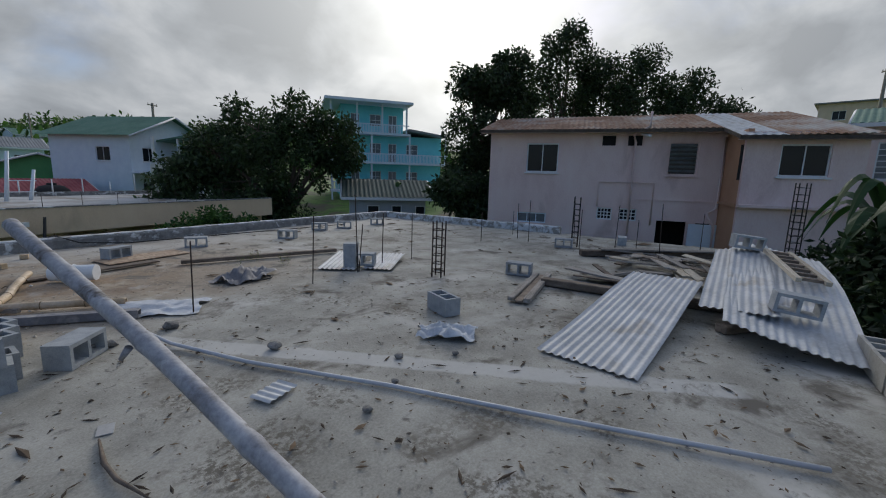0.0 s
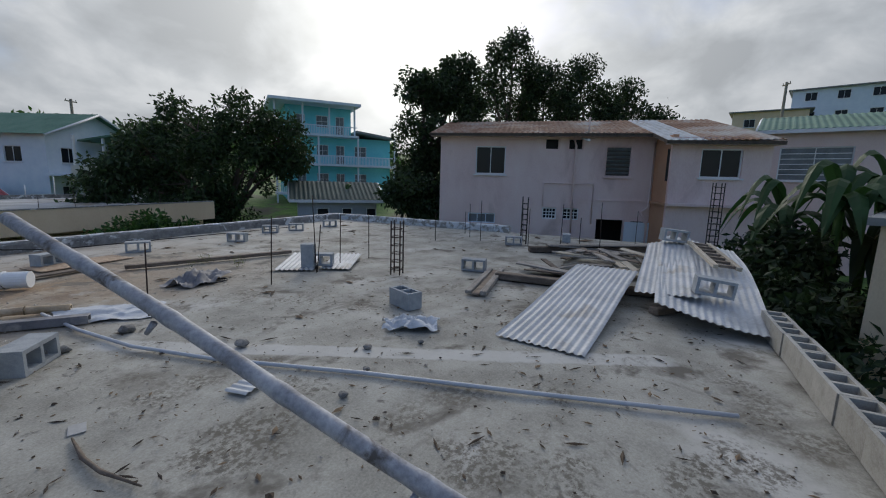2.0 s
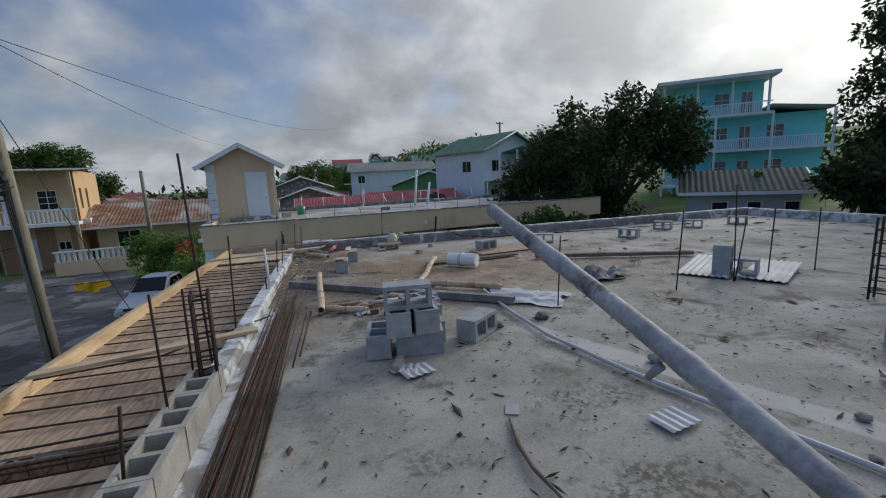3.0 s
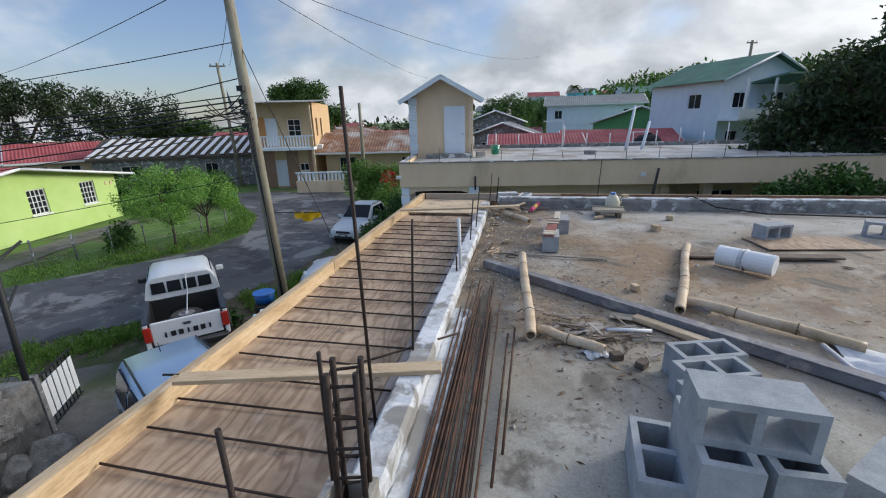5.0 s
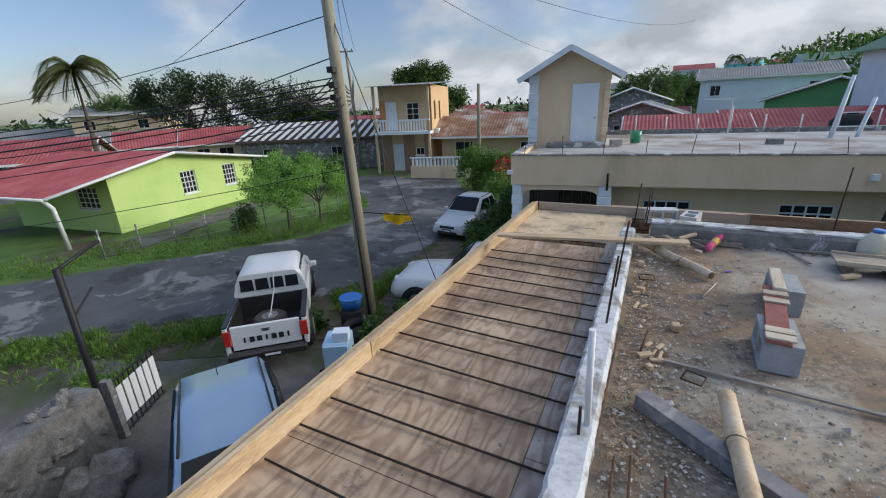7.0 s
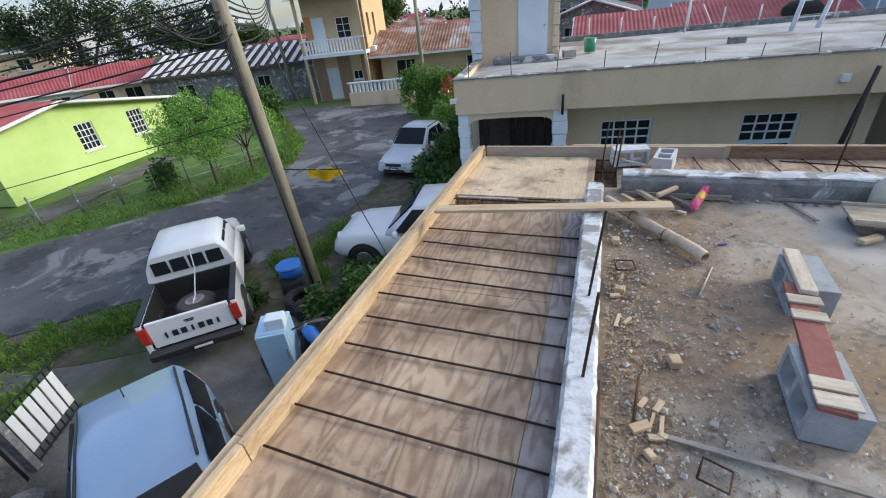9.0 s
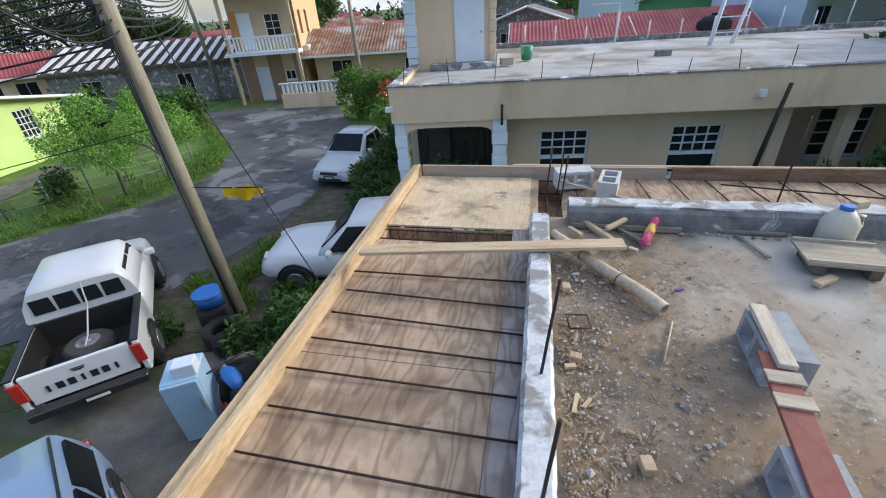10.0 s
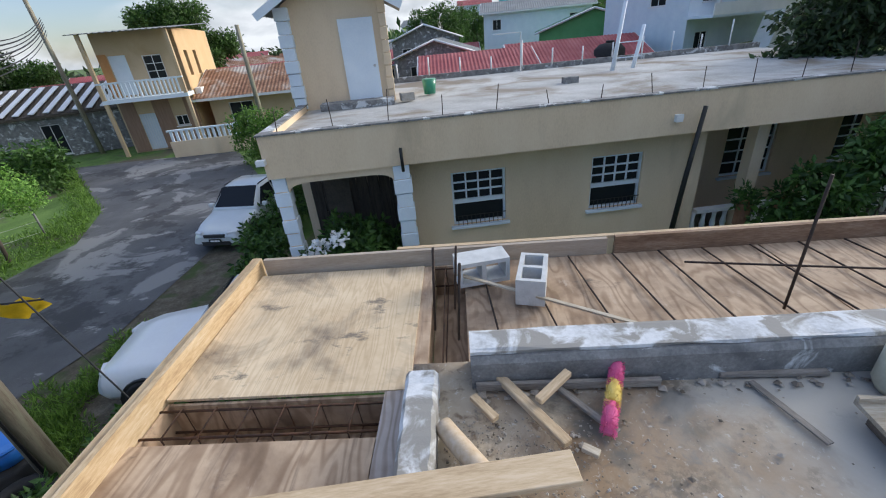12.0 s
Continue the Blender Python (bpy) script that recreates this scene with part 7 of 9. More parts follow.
P2, P3, P4 = at_bearing(-0.8, 5.1, -37.6, 41), at_bearing(-0.8, 5.1, -21.7, 33), at_bearing(-0.23, 1.65, -5.5, 70)
utility_pole(*P2, G, 10.6, (-0.5, 0), 1)
utility_pole(*P3, G, 6.9, (0, 0), 0)
for az, d, el in ((-26.5, 65, 4.6), (-9.0, 60, 4.4), (23.4, 60, 7.2), (13.0, 120, 5.0), (103.0, 60, 10.8), (90.5, 60, 8.6)):
    x, y = at_bearing(-0.23, 1.65, az, d)
    z = ground_height(x, y)
    utility_pole(x, y, z, 1.5 + d * math.tan(radians(el)) - z, (0, 0), 1, 0.15, "distant wooden utility pole with a crossarm")


def wire(a, b, sag, r=0.012):
    a, b = V(*a), V(*b)
    pts = [a.lerp(b, k / 14) - V(0, 0, sag * 4 * (k / 14) * (1 - k / 14)) for k in range(15)]
    single("overhead_wire", T(pts, r, 5, caps=False), CABLE, "thin black overhead cable between poles", "cable", group="overhead wires")


TOP = V(-7.2, 12.8, 5.1)
for dz, r in ((0, 0.01), (-0.6, 0.01)):
    wire(TOP + V(-0.3, -0.2, dz), (-60, -10, 6.5 + dz), 0.8, r)
    wire(TOP + V(0.2, 0.1, dz * 0.4), (P2[0] + (0.6 if dz else -0.6), P2[1], 6.6), 0.5, r)
    wire(TOP + V(0, 0, dz), (-24 + dz * 8, -6, 3.2), 0.3, r)
for dz, r in ((0.0, 0.022), (-0.12, 0.03), (-0.25, 0.024), (-0.38, 0.034), (-0.5, 0.022), (-0.7, 0.026), (-0.85, 0.018)):
    wire((-7.1, 12.7, 2.3 + dz), (-46, 4 + 9 * dz, 1.6 + dz * 1.4), 0.9 - 0.5 * dz, r * 0.62)
    wire((-7.0, 12.8, 2.3 + dz), (P2[0], P2[1], 4.6 + dz), 0.7, r * 0.8)
wire(TOP, (1.5, 60, 9), 1.0, 0.01)
wire(TOP + V(0, 0, -0.1), (-46, 30, 5.2), 0.7, 0.011)
wire(TOP + V(0, 0, -1.6), (-50, 12, 3.4), 1.2, 0.011)
wire(TOP + V(0, 0, -2.4), (-44, 22, 2.6), 1.0, 0.014)
wire(TOP, (-12, 66, 7.5), 0.8, 0.01)
wire((-6.9, 12.75, 0.4), (-19, 6.5, -1.2), 0.15, 0.008)
bm = bmesh.new()
n = 12
rows_ = [[bm.verts.new((0.7 * i / n, 0.05 * math.sin(i * 0.9 + j), -0.05 * j - 0.05 * abs(math.sin(i * 0.8)) - 0.10 * (j > 1) * (3 < i < 9))) for i in range(n + 1)] for j in range(4)]
for j in range(3):
    for i in range(n):
        bm.faces.new((rows_[j][i], rows_[j][i + 1], rows_[j + 1][i + 1], rows_[j + 1][i]))
f0 = bmesh.ops.solidify(bm, geom=bm.faces[:], thickness=0.01)
single("cloth_strip", bm, YELLOW_CLOTH, "yellow cloth strip tied to a stay wire", "cloth", pose(-6.15, 12.7, -0.58, 0, 0, 10), smooth=True)
wire((-6.7, 12.7, -0.62), (-5.4, 12.75, -0.60), 0.01, 0.012)
wire((-7.1, 12.8, 3.6), (-4.3, 12.4, -2.9), 0.05, 0.01)


# ---- vehicles ----
def loft(bm, stations, smooth=True):
    """Cross-sections (y, half width low, half width high, z low, z high) joined along y."""
    rows = []
    for y, w0, w1, z0, z1 in stations:
        h = z1 - z0
        sec = [(-w0 * 0.93, z0), (-w0, z0 + 0.2 * h), (-w0 * 0.6 - w1 * 0.4, z0 + 0.62 * h), (-w1, z1 - 0.12 * h), (-w1 * 0.9, z1 - 0.02 * h), (-w1 * 0.5, z1)]
        sec = sec + [(-x, z) for x, z in reversed(sec)]
        rows.append([bm.verts.new((x, y, z)) for x, z in sec])
    for r0, r1 in zip(rows, rows[1:]):
        for k in range(len(r0)):
            f = bm.faces.new((r0[k], r0[(k + 1) % len(r0)], r1[(k + 1) % len(r0)], r1[k]))
            f.smooth = smooth
    bm.faces.new(rows[0])
    bm.faces.new(rows[-1][::-1])


def wheel(parent, x, y, r=0.36, w=0.22):
    t = part("wheel", T([(x - w / 2, y, r), (x - w / 2 + 0.03, y, r), (x + w / 2 - 0.03, y, r), (x + w / 2, y, r)], [r * 0.9, r, r, r * 0.9], 24), RUBBER, parent)
    s = 1 if x > 0 else -1
    part("rim", T([(x + s * (w / 2 - 0.02), y, r), (x + s * (w / 2 + 0.01), y, r)], [r * 0.62, r * 0.55], 16), CHROME, t)


def pane_quad(name, pts, parent, mat=GLASS, lift=0.012):
    """A thin glass pane through four corners."""
    p = [V(*q) for q in pts]
    n_ = (p[1] - p[0]).cross(p[3] - p[0]).normalized() * lift
    bm = bmesh.new()
    a = [bm.verts.new(q + n_) for q in p]
    b = [bm.verts.new(q - n_) for q in p]
    bm.faces.new(a)
    bm.faces.new(b[::-1])
    for k in range(4):
        bm.faces.new((a[k], b[k], b[(k + 1) % 4], a[(k + 1) % 4]))
    return part(name, bm, mat, parent)


def mirrors(parent, y, z, w):
    for s in (-1, 1):
        part("mirror", B((s * (w + 0.13), y, z), (0.2, 0.12, 0.15)), BLACK_PLASTIC if s < 0 else CAR_WHITE, parent, bevel=0.03)


# white pickup, seen from behind
pk = empty("pickup_truck", "white double-cab pickup with a spare wheel in its bed", "pickup", pose(-7.95, 10.5, G + 0.03, 0, 0, 42.5))
HW = 0.86
bm = bmesh.new()
loft(bm, [(1.55, HW, HW, 0.42, 1.08), (3.2, HW, HW, 0.42, 1.08), (3.7, HW, HW * 0.96, 0.42, 1.1), (4.6, HW, HW * 0.92, 0.45, 1.05), (4.95, HW * 0.94, HW * 0.82, 0.45, 0.9)])
part("body", bm, CAR_WHITE, pk)
bm = bmesh.new()
loft(bm, [(1.55, HW * 0.99, HW * 0.80, 1.05, 1.70), (1.8, HW * 0.99, HW * 0.80, 1.05, 1.76), (2.9, HW * 0.99, HW * 0.80, 1.05, 1.76), (3.15, HW * 0.99, HW * 0.78, 1.05, 1.70), (3.85, HW * 0.95, HW * 0.86, 1.05, 1.12)])
part("cab", bm, CAR_WHITE, pk)
for s in (-1, 1):
    bm = bmesh.new()
    box(bm, (s * (HW - 0.05), 0.78, 0.78), (0.10, 1.56, 0.66))
    part("bed_side", bm, CAR_WHITE, pk, bevel=0.02)
    part("bed_rail", B((s * (HW - 0.05), 0.78, 1.125), (0.11, 1.56, 0.03)), BLACK_PLASTIC, pk)
    pane_quad("side_window", [(s * HW * 0.965, 1.75, 1.18), (s * HW * 0.965, 2.45, 1.18), (s * HW * 0.845, 2.45, 1.62), (s * HW * 0.845, 1.85, 1.62)], pk)
    pane_quad("side_window", [(s * HW * 0.965, 2.52, 1.18), (s * HW * 0.965, 3.35, 1.18), (s * HW * 0.845, 3.0, 1.62), (s * HW * 0.845, 2.52, 1.62)], pk)
    lamp = part("tail_lamp", B((s * (HW - 0.07), -0.005, 0.86), (0.15, 0.05, 0.36)), RED_LAMP, pk, bevel=0.01)
    part("wheel_arch", T([(s * (HW - 0.1), 0.95, 0.36), (s * (HW + 0.02), 0.95, 0.36)], 0.45, 20), BLACK_PLASTIC, pk)
    part("wheel_arch", T([(s * (HW - 0.1), 3.95, 0.36), (s * (HW + 0.02), 3.95, 0.36)], 0.45, 20), BLACK_PLASTIC, pk)
    for y in (0.95, 3.95):
        wheel(pk, s * (HW - 0.06), y, 0.37, 0.26)
tg = part("tailgate", B((0, 0.03, 0.83), (2 * HW - 0.3, 0.07, 0.56)), CAR_WHITE, pk, bevel=0.012)
for k in range(7):
    part("lettering_bar", B((-0.45 + 0.15 * k, -0.012, 0.78), (0.04 if k % 3 == 0 else 0.10, 0.008, 0.125)), CABLE, tg)
for z_, w_b in ((0.985, 0.18), (0.95, 0.14)):
    part("badge", B((0, -0.012, z_), (w_b, 0.008, 0.022)), CABLE, tg)
part("bed_floor", B((0, 0.8, 0.56), (2 * HW - 0.2, 1.5, 0.04)), BLACK_PLASTIC, pk)
part("bed_front", B((0, 1.52, 0.85), (2 * HW - 0.2, 0.05, 0.56)), BLACK_PLASTIC, pk)
for s in (-1, 1):
    part("bed_liner", B((s * (HW - 0.115), 0.78, 0.82), (0.02, 1.48, 0.55)), BLACK_PLASTIC, pk)
part("bumper", B((0, -0.12, 0.46), (2 * HW - 0.1, 0.2, 0.16)), BLACK_PLASTIC, pk, bevel=0.02)
pl = part("number_plate", B((0.1, -0.23, 0.47), (0.42, 0.012, 0.12)), CABLE, pk)
part("plate_bar", B((0.1, -0.24, 0.47), (0.32, 0.006, 0.05)), WHITE, pl, "pale bar in place of the number")
part("number_plate_holder", B((0.1, -0.222, 0.47), (0.45, 0.008, 0.14)), CABLE, pk)
for k in range(4):
    x = -0.525 + 0.35 * k
    pane_quad("rear_window", [(x - 0.155, 1.545, 1.28), (x + 0.155, 1.545, 1.28), (x + 0.145, 1.55, 1.57), (x - 0.145, 1.55, 1.57)], pk)
pane_quad("windscreen", [(-0.72, 3.72, 1.16), (0.72, 3.72, 1.16), (0.62, 3.2, 1.66), (-0.62, 3.2, 1.66)], pk)
mirrors(pk, 3.25, 1.2, HW)
spare = empty("spare_wheel", "dusty spare wheel lying in the pickup bed", "wheel", pose(-7.95, 10.5, G + 0.03, 0, 0, 42.5) @ Matrix.Translation((0.04, 0.22, 0)))
DUSTY_TYRE = material("dusty_tyre", ((0.035, 0.034, 0.033), (0.075, 0.07, 0.065)), scale=6, fine=50, rough=0.9, bump=0.2)
part("tyre", T([(-0.05, 0.62, 0.60), (-0.05, 0.62, 0.63), (-0.05, 0.64, 0.84), (-0.05, 0.64, 0.88)], [0.33, 0.38, 0.38, 0.32], 24), DUSTY_TYRE, spare)
part("rim", T([(-0.05, 0.64, 0.878), (-0.05, 0.64, 0.888)], [0.2, 0.17], 16), STEEL_GREY, spare, "grey steel rim")
part("hub", T([(-0.05, 0.64, 0.886), (-0.05, 0.64, 0.905)], [0.07, 0.05], 12), CHROME, spare)
single("rope", T([(-0.05, 0.62, 0.84), (0.02, 0.9, 0.95), (0.1, 1.4, 1.3), (0.12, 1.58, 1.72)], 0.014, 6), PLASTIC_SHEET, "pale rope tied from the spare wheel to the cab", "rope", pose(-7.95, 10.5, G + 0.03, 0, 0, 42.5))


def small_car(name, label, m, paint_mat, L, HWc, H, hood, wagon=False, suv=False, plate=True):
    """A car: origin under the middle of its tail, y forward."""
    c = empty(name, label, "car", m)
    belt = H * 0.60
    z0 = 0.24 if not suv else 0.4
    nose = (0.96, 0.88, 0.74) if suv else (0.88, 0.74, 0.6)
    bm = bmesh.new()
    loft(bm, [(0.0, HWc * 0.9, HWc * 0.85, z0 + 0.12, belt * 0.92), (0.18, HWc, HWc * 0.96, z0, belt), (L - hood - 0.2, HWc, HWc * 0.96, z0, belt), (L - 0.55, HWc, HWc * 0.88, z0, belt * nose[0]), (L - 0.15, HWc * 0.94, HWc * 0.78, z0, belt * nose[1]), (L, HWc * 0.84, HWc * 0.66, z0 + 0.08, belt * nose[2])])
    part("body", bm, paint_mat, c)
    back = 0.12 if wagon else 0.55
    rb = 0.35 if wagon else 1.15
    ft = L - hood - 0.15
    rf = ft - 0.75
    bm = bmesh.new()
    loft(bm, [(back, HWc * 0.93, HWc * 0.86, belt - 0.08, belt + 0.03), (rb, HWc * 0.95, HWc * 0.76, belt - 0.08, H - 0.03), ((rb + rf) / 2, HWc * 0.95, HWc * 0.78, belt - 0.08, H), (rf, HWc * 0.95, HWc * 0.76, belt - 0.08, H - 0.04), (ft, HWc * 0.93, HWc * 0.86, belt - 0.08, belt + 0.02)])
    part("cabin", bm, paint_mat, c)
    top_w, low_w = HWc * 0.815, HWc * 0.955
    for s in (-1, 1):
        ym = (rb + rf) / 2
        pane_quad("side_window", [(s * low_w, rb + 0.05, belt + 0.04), (s * low_w, ym - 0.04, belt + 0.04), (s * top_w, ym - 0.04, H - 0.12), (s * top_w, rb + 0.14, H - 0.12)], c, lift=0.02)
        pane_quad("side_window", [(s * low_w, ym + 0.04, belt + 0.04), (s * low_w, ft - 0.25, belt + 0.04), (s * top_w, rf + 0.02, H - 0.12), (s * top_w, ym + 0.04, H - 0.12)], c, lift=0.02)
        part("headlamp", B((s * HWc * 0.62, L - 0.15, belt * (nose[2] + 0.06)), (0.3, 0.16, 0.15), RZ(-18 * s)), CLEAR_LAMP, c, bevel=0.03)
        part("tail_lamp", B((s * HWc * 0.8, 0.03, belt * 0.82), (0.2, 0.1, 0.22)), RED_LAMP, c, bevel=0.02)
        part("mirror", B((s * (HWc + 0.1), ft - 0.3, belt + 0.06), (0.2, 0.12, 0.14)), paint_mat, c, bevel=0.03)
        part("door_handle", B((s * (HWc + 0.005), ym - 0.2, belt - 0.12), (0.03, 0.18, 0.03)), paint_mat, c)
        for y in (0.75, L - 0.85):
            part("wheel_arch", T([(s * (HWc - 0.12), y, 0.33), (s * (HWc + 0.012), y, 0.33)], 0.40 if not suv else 0.47, 20), BLACK_PLASTIC, c)
            wheel(c, s * (HWc - 0.06), y, 0.31 if not suv else 0.38, 0.2)
        if not suv:
            part("roof_rail", T([(s * top_w * 0.86, rb + 0.1, H - 0.015), (s * top_w * 0.86, rf - 0.02, H - 0.025)], 0.018, 5), BLACK_PLASTIC, c)
    pane_quad("windscreen", [(-HWc * 0.78, ft - 0.06, belt + 0.07), (HWc * 0.78, ft - 0.06, belt + 0.07), (HWc * 0.66, rf + 0.06, H - 0.06), (-HWc * 0.66, rf + 0.06, H - 0.06)], c, lift=0.02)
    pane_quad("rear_window", [(-HWc * 0.72, back + 0.04, belt + 0.07), (HWc * 0.72, back + 0.04, belt + 0.07), (HWc * 0.64, rb - 0.04, H - 0.1), (-HWc * 0.64, rb - 0.04, H - 0.1)], c, lift=0.02)
    part("grille", B((0, L - 0.01, belt * 0.62), (HWc * 0.8, 0.06, 0.1)), BLACK_PLASTIC, c)
    part("lower_grille", B((0, L - 0.02, 0.33), (HWc * 1.1, 0.06, 0.12)), BLACK_PLASTIC, c)
    if plate:
        p_ = part("number_plate", B((0, L + 0.025, 0.42), (0.4, 0.012, 0.12)), CABLE, c)
        part("plate_bar", B((0, L + 0.033, 0.42), (0.3, 0.006, 0.05)), WHITE, p_, "pale bar in place of the number")
    part("aerial", T([(0.05, rb + 0.25, H - 0.02), (0.05, rb + 0.15, H + 0.12)], 0.008, 5), BLACK_PLASTIC, c)
    return c


small_car("estate_car", "pale blue estate car parked under the formwork", pose(-7.13, 8.89, G + 0.03, 0, 0, -123), CAR_BLUE, 4.1, 0.82, 1.5, 0.95, wagon=True)
small_car("sedan_car", "silver saloon car parked at the lane's edge", pose(-7.9, 24.4, G + 0.05, 0, 0, 175.4), CAR_SILVER, 4.3, 0.85, 1.52, 1.15)
small_car("utility_vehicle", "white off-road vehicle parked by the pole", pose(-2.3, 15.5, G + 0.03, 0, 0, 99), CAR_WHITE, 4.9, 0.92, 1.74, 1.3, wagon=True, suv=True)


# ---- things on the slab ----
def board(name, label, a, b, w, t, mat, group="", z_roll=0.0, category="board"):
    """A sawn board from a to b."""
    a, b = V(*a), V(*b)
    d = b - a
    bm = bmesh.new()
    box(bm, (0, 0, 0), (d.length, w, t))
    q = Matrix.Translation((a + b) / 2) @ d.to_track_quat("X", "Z").to_matrix().to_4x4() @ Matrix.Rotation(z_roll, 4, "X")
    return single(name, bm, mat, label, category, q, group, bevel=min(t, w) * 0.12)


PALE_WOOD = material("pale_wood", ((0.36, 0.295, 0.21), (0.48, 0.41, 0.315), (0.58, 0.525, 0.425)), scale=3, fine=24, rough=0.85, bump=0.15, stretch=(0.8, 6, 6), per_object=0.2)
GREY_WOOD = material("grey_wood", ((0.17, 0.15, 0.13), (0.28, 0.25, 0.22), (0.38, 0.35, 0.31)), scale=3, fine=24, rough=0.9, bump=0.25, stretch=(0.8, 6, 6), per_object=0.25)
# block benches with boards
BENCH = "block trestle"
block(-0.045, 8.2, 0.1, 90, 0, 86, "grey hollow block on its side under boards", BENCH)
block(0.165, 9.1, 0.1, 90, 0, 86, "grey hollow block on its side under boards", BENCH)
board("board", "pale timber board laid on blocks", (0.165, 8.80, 0.24), (0.225, 9.29, 0.227), 0.08, 0.03, PALE_WOOD, "boards on blocks")
board("board", "dusty red-painted board across the blocks", (0.01, 7.98, 0.212), (0.15, 8.92, 0.212), 0.125, 0.022, RED_BOARD, "boards on blocks")
for y in (8.04, 8.13, 8.61, 8.75):
    x = 0.015 + (y - 7.98) * 0.149
    board("shingle", "short bleached wooden shingle on a board", (x - 0.075, y, 0.230), (x + 0.075, y - 0.012, 0.230), 0.075, 0.013, PALE_WOOD, "shingles")
# long beams and planks
board("timber", "dark weathered timber lying on the slab", (3.35, 7.59, 0.05), (5.75, 6.6, 0.05), 0.10, 0.06, OLD_WOOD, "loose timbers")
board("timber", "dark weathered timber lying on the slab", (1.6, 7.95, 0.03), (3.2, 8.05, 0.03), 0.14, 0.025, OLD_WOOD, "loose timbers")
board("plywood_scrap", "brown scrap of plywood lying flat", (2.6, 8.6, 0.015), (3.9, 8.75, 0.015), 0.55, 0.012, PLY, "scraps")
board("timber", "twin weathered timbers with a gap", (4.85, 2.25, 0.05), (6.45, 2.52, 0.05), 0.09, 0.06, GREY_WOOD, "loose timbers")
board("timber", "twin weathered timbers with a gap", (4.82, 2.45, 0.05), (6.35, 2.68, 0.05), 0.08, 0.05, GREY_WOOD, "loose timbers")
board("timber", "dark joint between two timbers", (4.83, 2.35, 0.03), (6.38, 2.6, 0.03), 0.09, 0.03, OLD_WOOD, "loose timbers")
board("timber", "long dark beam under the sheets", (5.95, 2.45, 0.06), (6.08, 0.2, 0.06), 0.16, 0.10, OLD_WOOD, "loose timbers")
board("timber", "long dark beam under the sheets", (8.75, 2.65, 0.07), (10.4, 0.2, 0.07), 0.18, 0.12, OLD_WOOD, "loose timbers")
board("timber", "pale weathered plank on the heap", (8.9, 2.3, 0.17), (10.2, 0.3, 0.17), 0.2, 0.03, GREY_WOOD, "loose timbers")
board("timber", "long dark beam under the sheets", (5.2, 0.25, 0.05), (6.1, -0.55, 0.05), 0.14, 0.09, OLD_WOOD, "loose timbers")
rr = random.Random(17)
for n in range(46):
    x, y = rr.uniform(6.6, 9.6), rr.uniform(-0.1, 1.9)
    a_, ln = rr.uniform(0, math.pi), rr.uniform(0.35, 1.2)
    z = 0.03 + 0.22 * rr.random() * max(0.1, 1 - abs(x - 8.2) / 1.6)
    dx, dy = math.cos(a_) * ln / 2, math.sin(a_) * ln / 2
    board("broken_board", "broken weathered board in a heap", (x - dx, y - dy, z), (x + dx, y + dy, z + rr.uniform(-0.02, 0.1)), rr.uniform(0.07, 0.2), rr.uniform(0.015, 0.03), rr.choice((GREY_WOOD, GREY_WOOD, PALE_WOOD, OLD_WOOD)), "heap of boards", rr.uniform(-0.2, 0.2))
# wooden ladder-like frame on the buckled sheet
fr = empty("wooden_frame", "pale wooden frame with dark slots on a metal sheet", "frame", pose(7.1, -0.5, 0.52, 4, -5, 8))
for y in (-0.14, 0.14):
    part("rail", B((0, y, 0), (1.5, 0.06, 0.05)), PALE_WOOD, fr)
for k in range(7):
    part("rung", B((-0.66 + 0.22 * k, 0, 0), (0.06, 0.22, 0.035)), OLD_WOOD, fr)
# north-west corner litter
for a, b, w, t, m_ in (((-0.58, 10.62, 0.05), (-0.33, 10.22, 0.05), 0.06, 0.045, TIMBER_X), ((-0.42, 10.42, 0.09), (-0.25, 10.56, 0.12), 0.05, 0.04, TIMBER_X), ((-0.3, 10.55, 0.03), (-0.1, 10.28, 0.03), 0.04, 0.025, GREY_WOOD), ((-0.72, 10.5, 0.05), (-0.62, 10.36, 0.05), 0.05, 0.035, TIMBER_X), ((-0.27, 10.22, 0.03), (-0.21, 10.18, 0.03), 0.045, 0.03, PALE_WOOD),
                       ((0.62, 10.55, 0.015), (0.72, 10.2, 0.015), 0.04, 0.012, GREY_WOOD), ((-0.7, 10.58, 0.03), (0.2, 10.56, 0.03), 0.03, 0.06, GREY_WOOD), ((0.85, 9.85, 0.03), (1.0, 9.95, 0.03), 0.07, 0.04, TIMBER_X), ((0.5, 10.6, 0.02), (1.0, 10.58, 0.02), 0.04, 0.03, GREY_WOOD)):
    board("offcut", "short timber offcut lying on the slab", a, b, w * 0.8, t * 0.8, m_, "offcuts")
for x, y, s, rz in ((-0.5, 8.34, 0.055, 10), (-0.78, 9.62, 0.055, 5), (-0.76, 8.95, 0.05, 80), (-0.66, 7.75, 0.035, 40), (-0.6, 7.86, 0.03, 60), (0.76, 6.88, 0.06, 20), (1.6, 9.2, 0.09, 30), (2.0, 9.9, 0.08, 70)):
    single("wood_block", B((0, 0, s * 0.45), (s, s * 1.3, s * 0.9)), TIMBER_X, "small sawn block of wood on the slab", "wood block", pose(x, y, 0, 0, 0, rz), group="wood blocks", bevel=0.004)
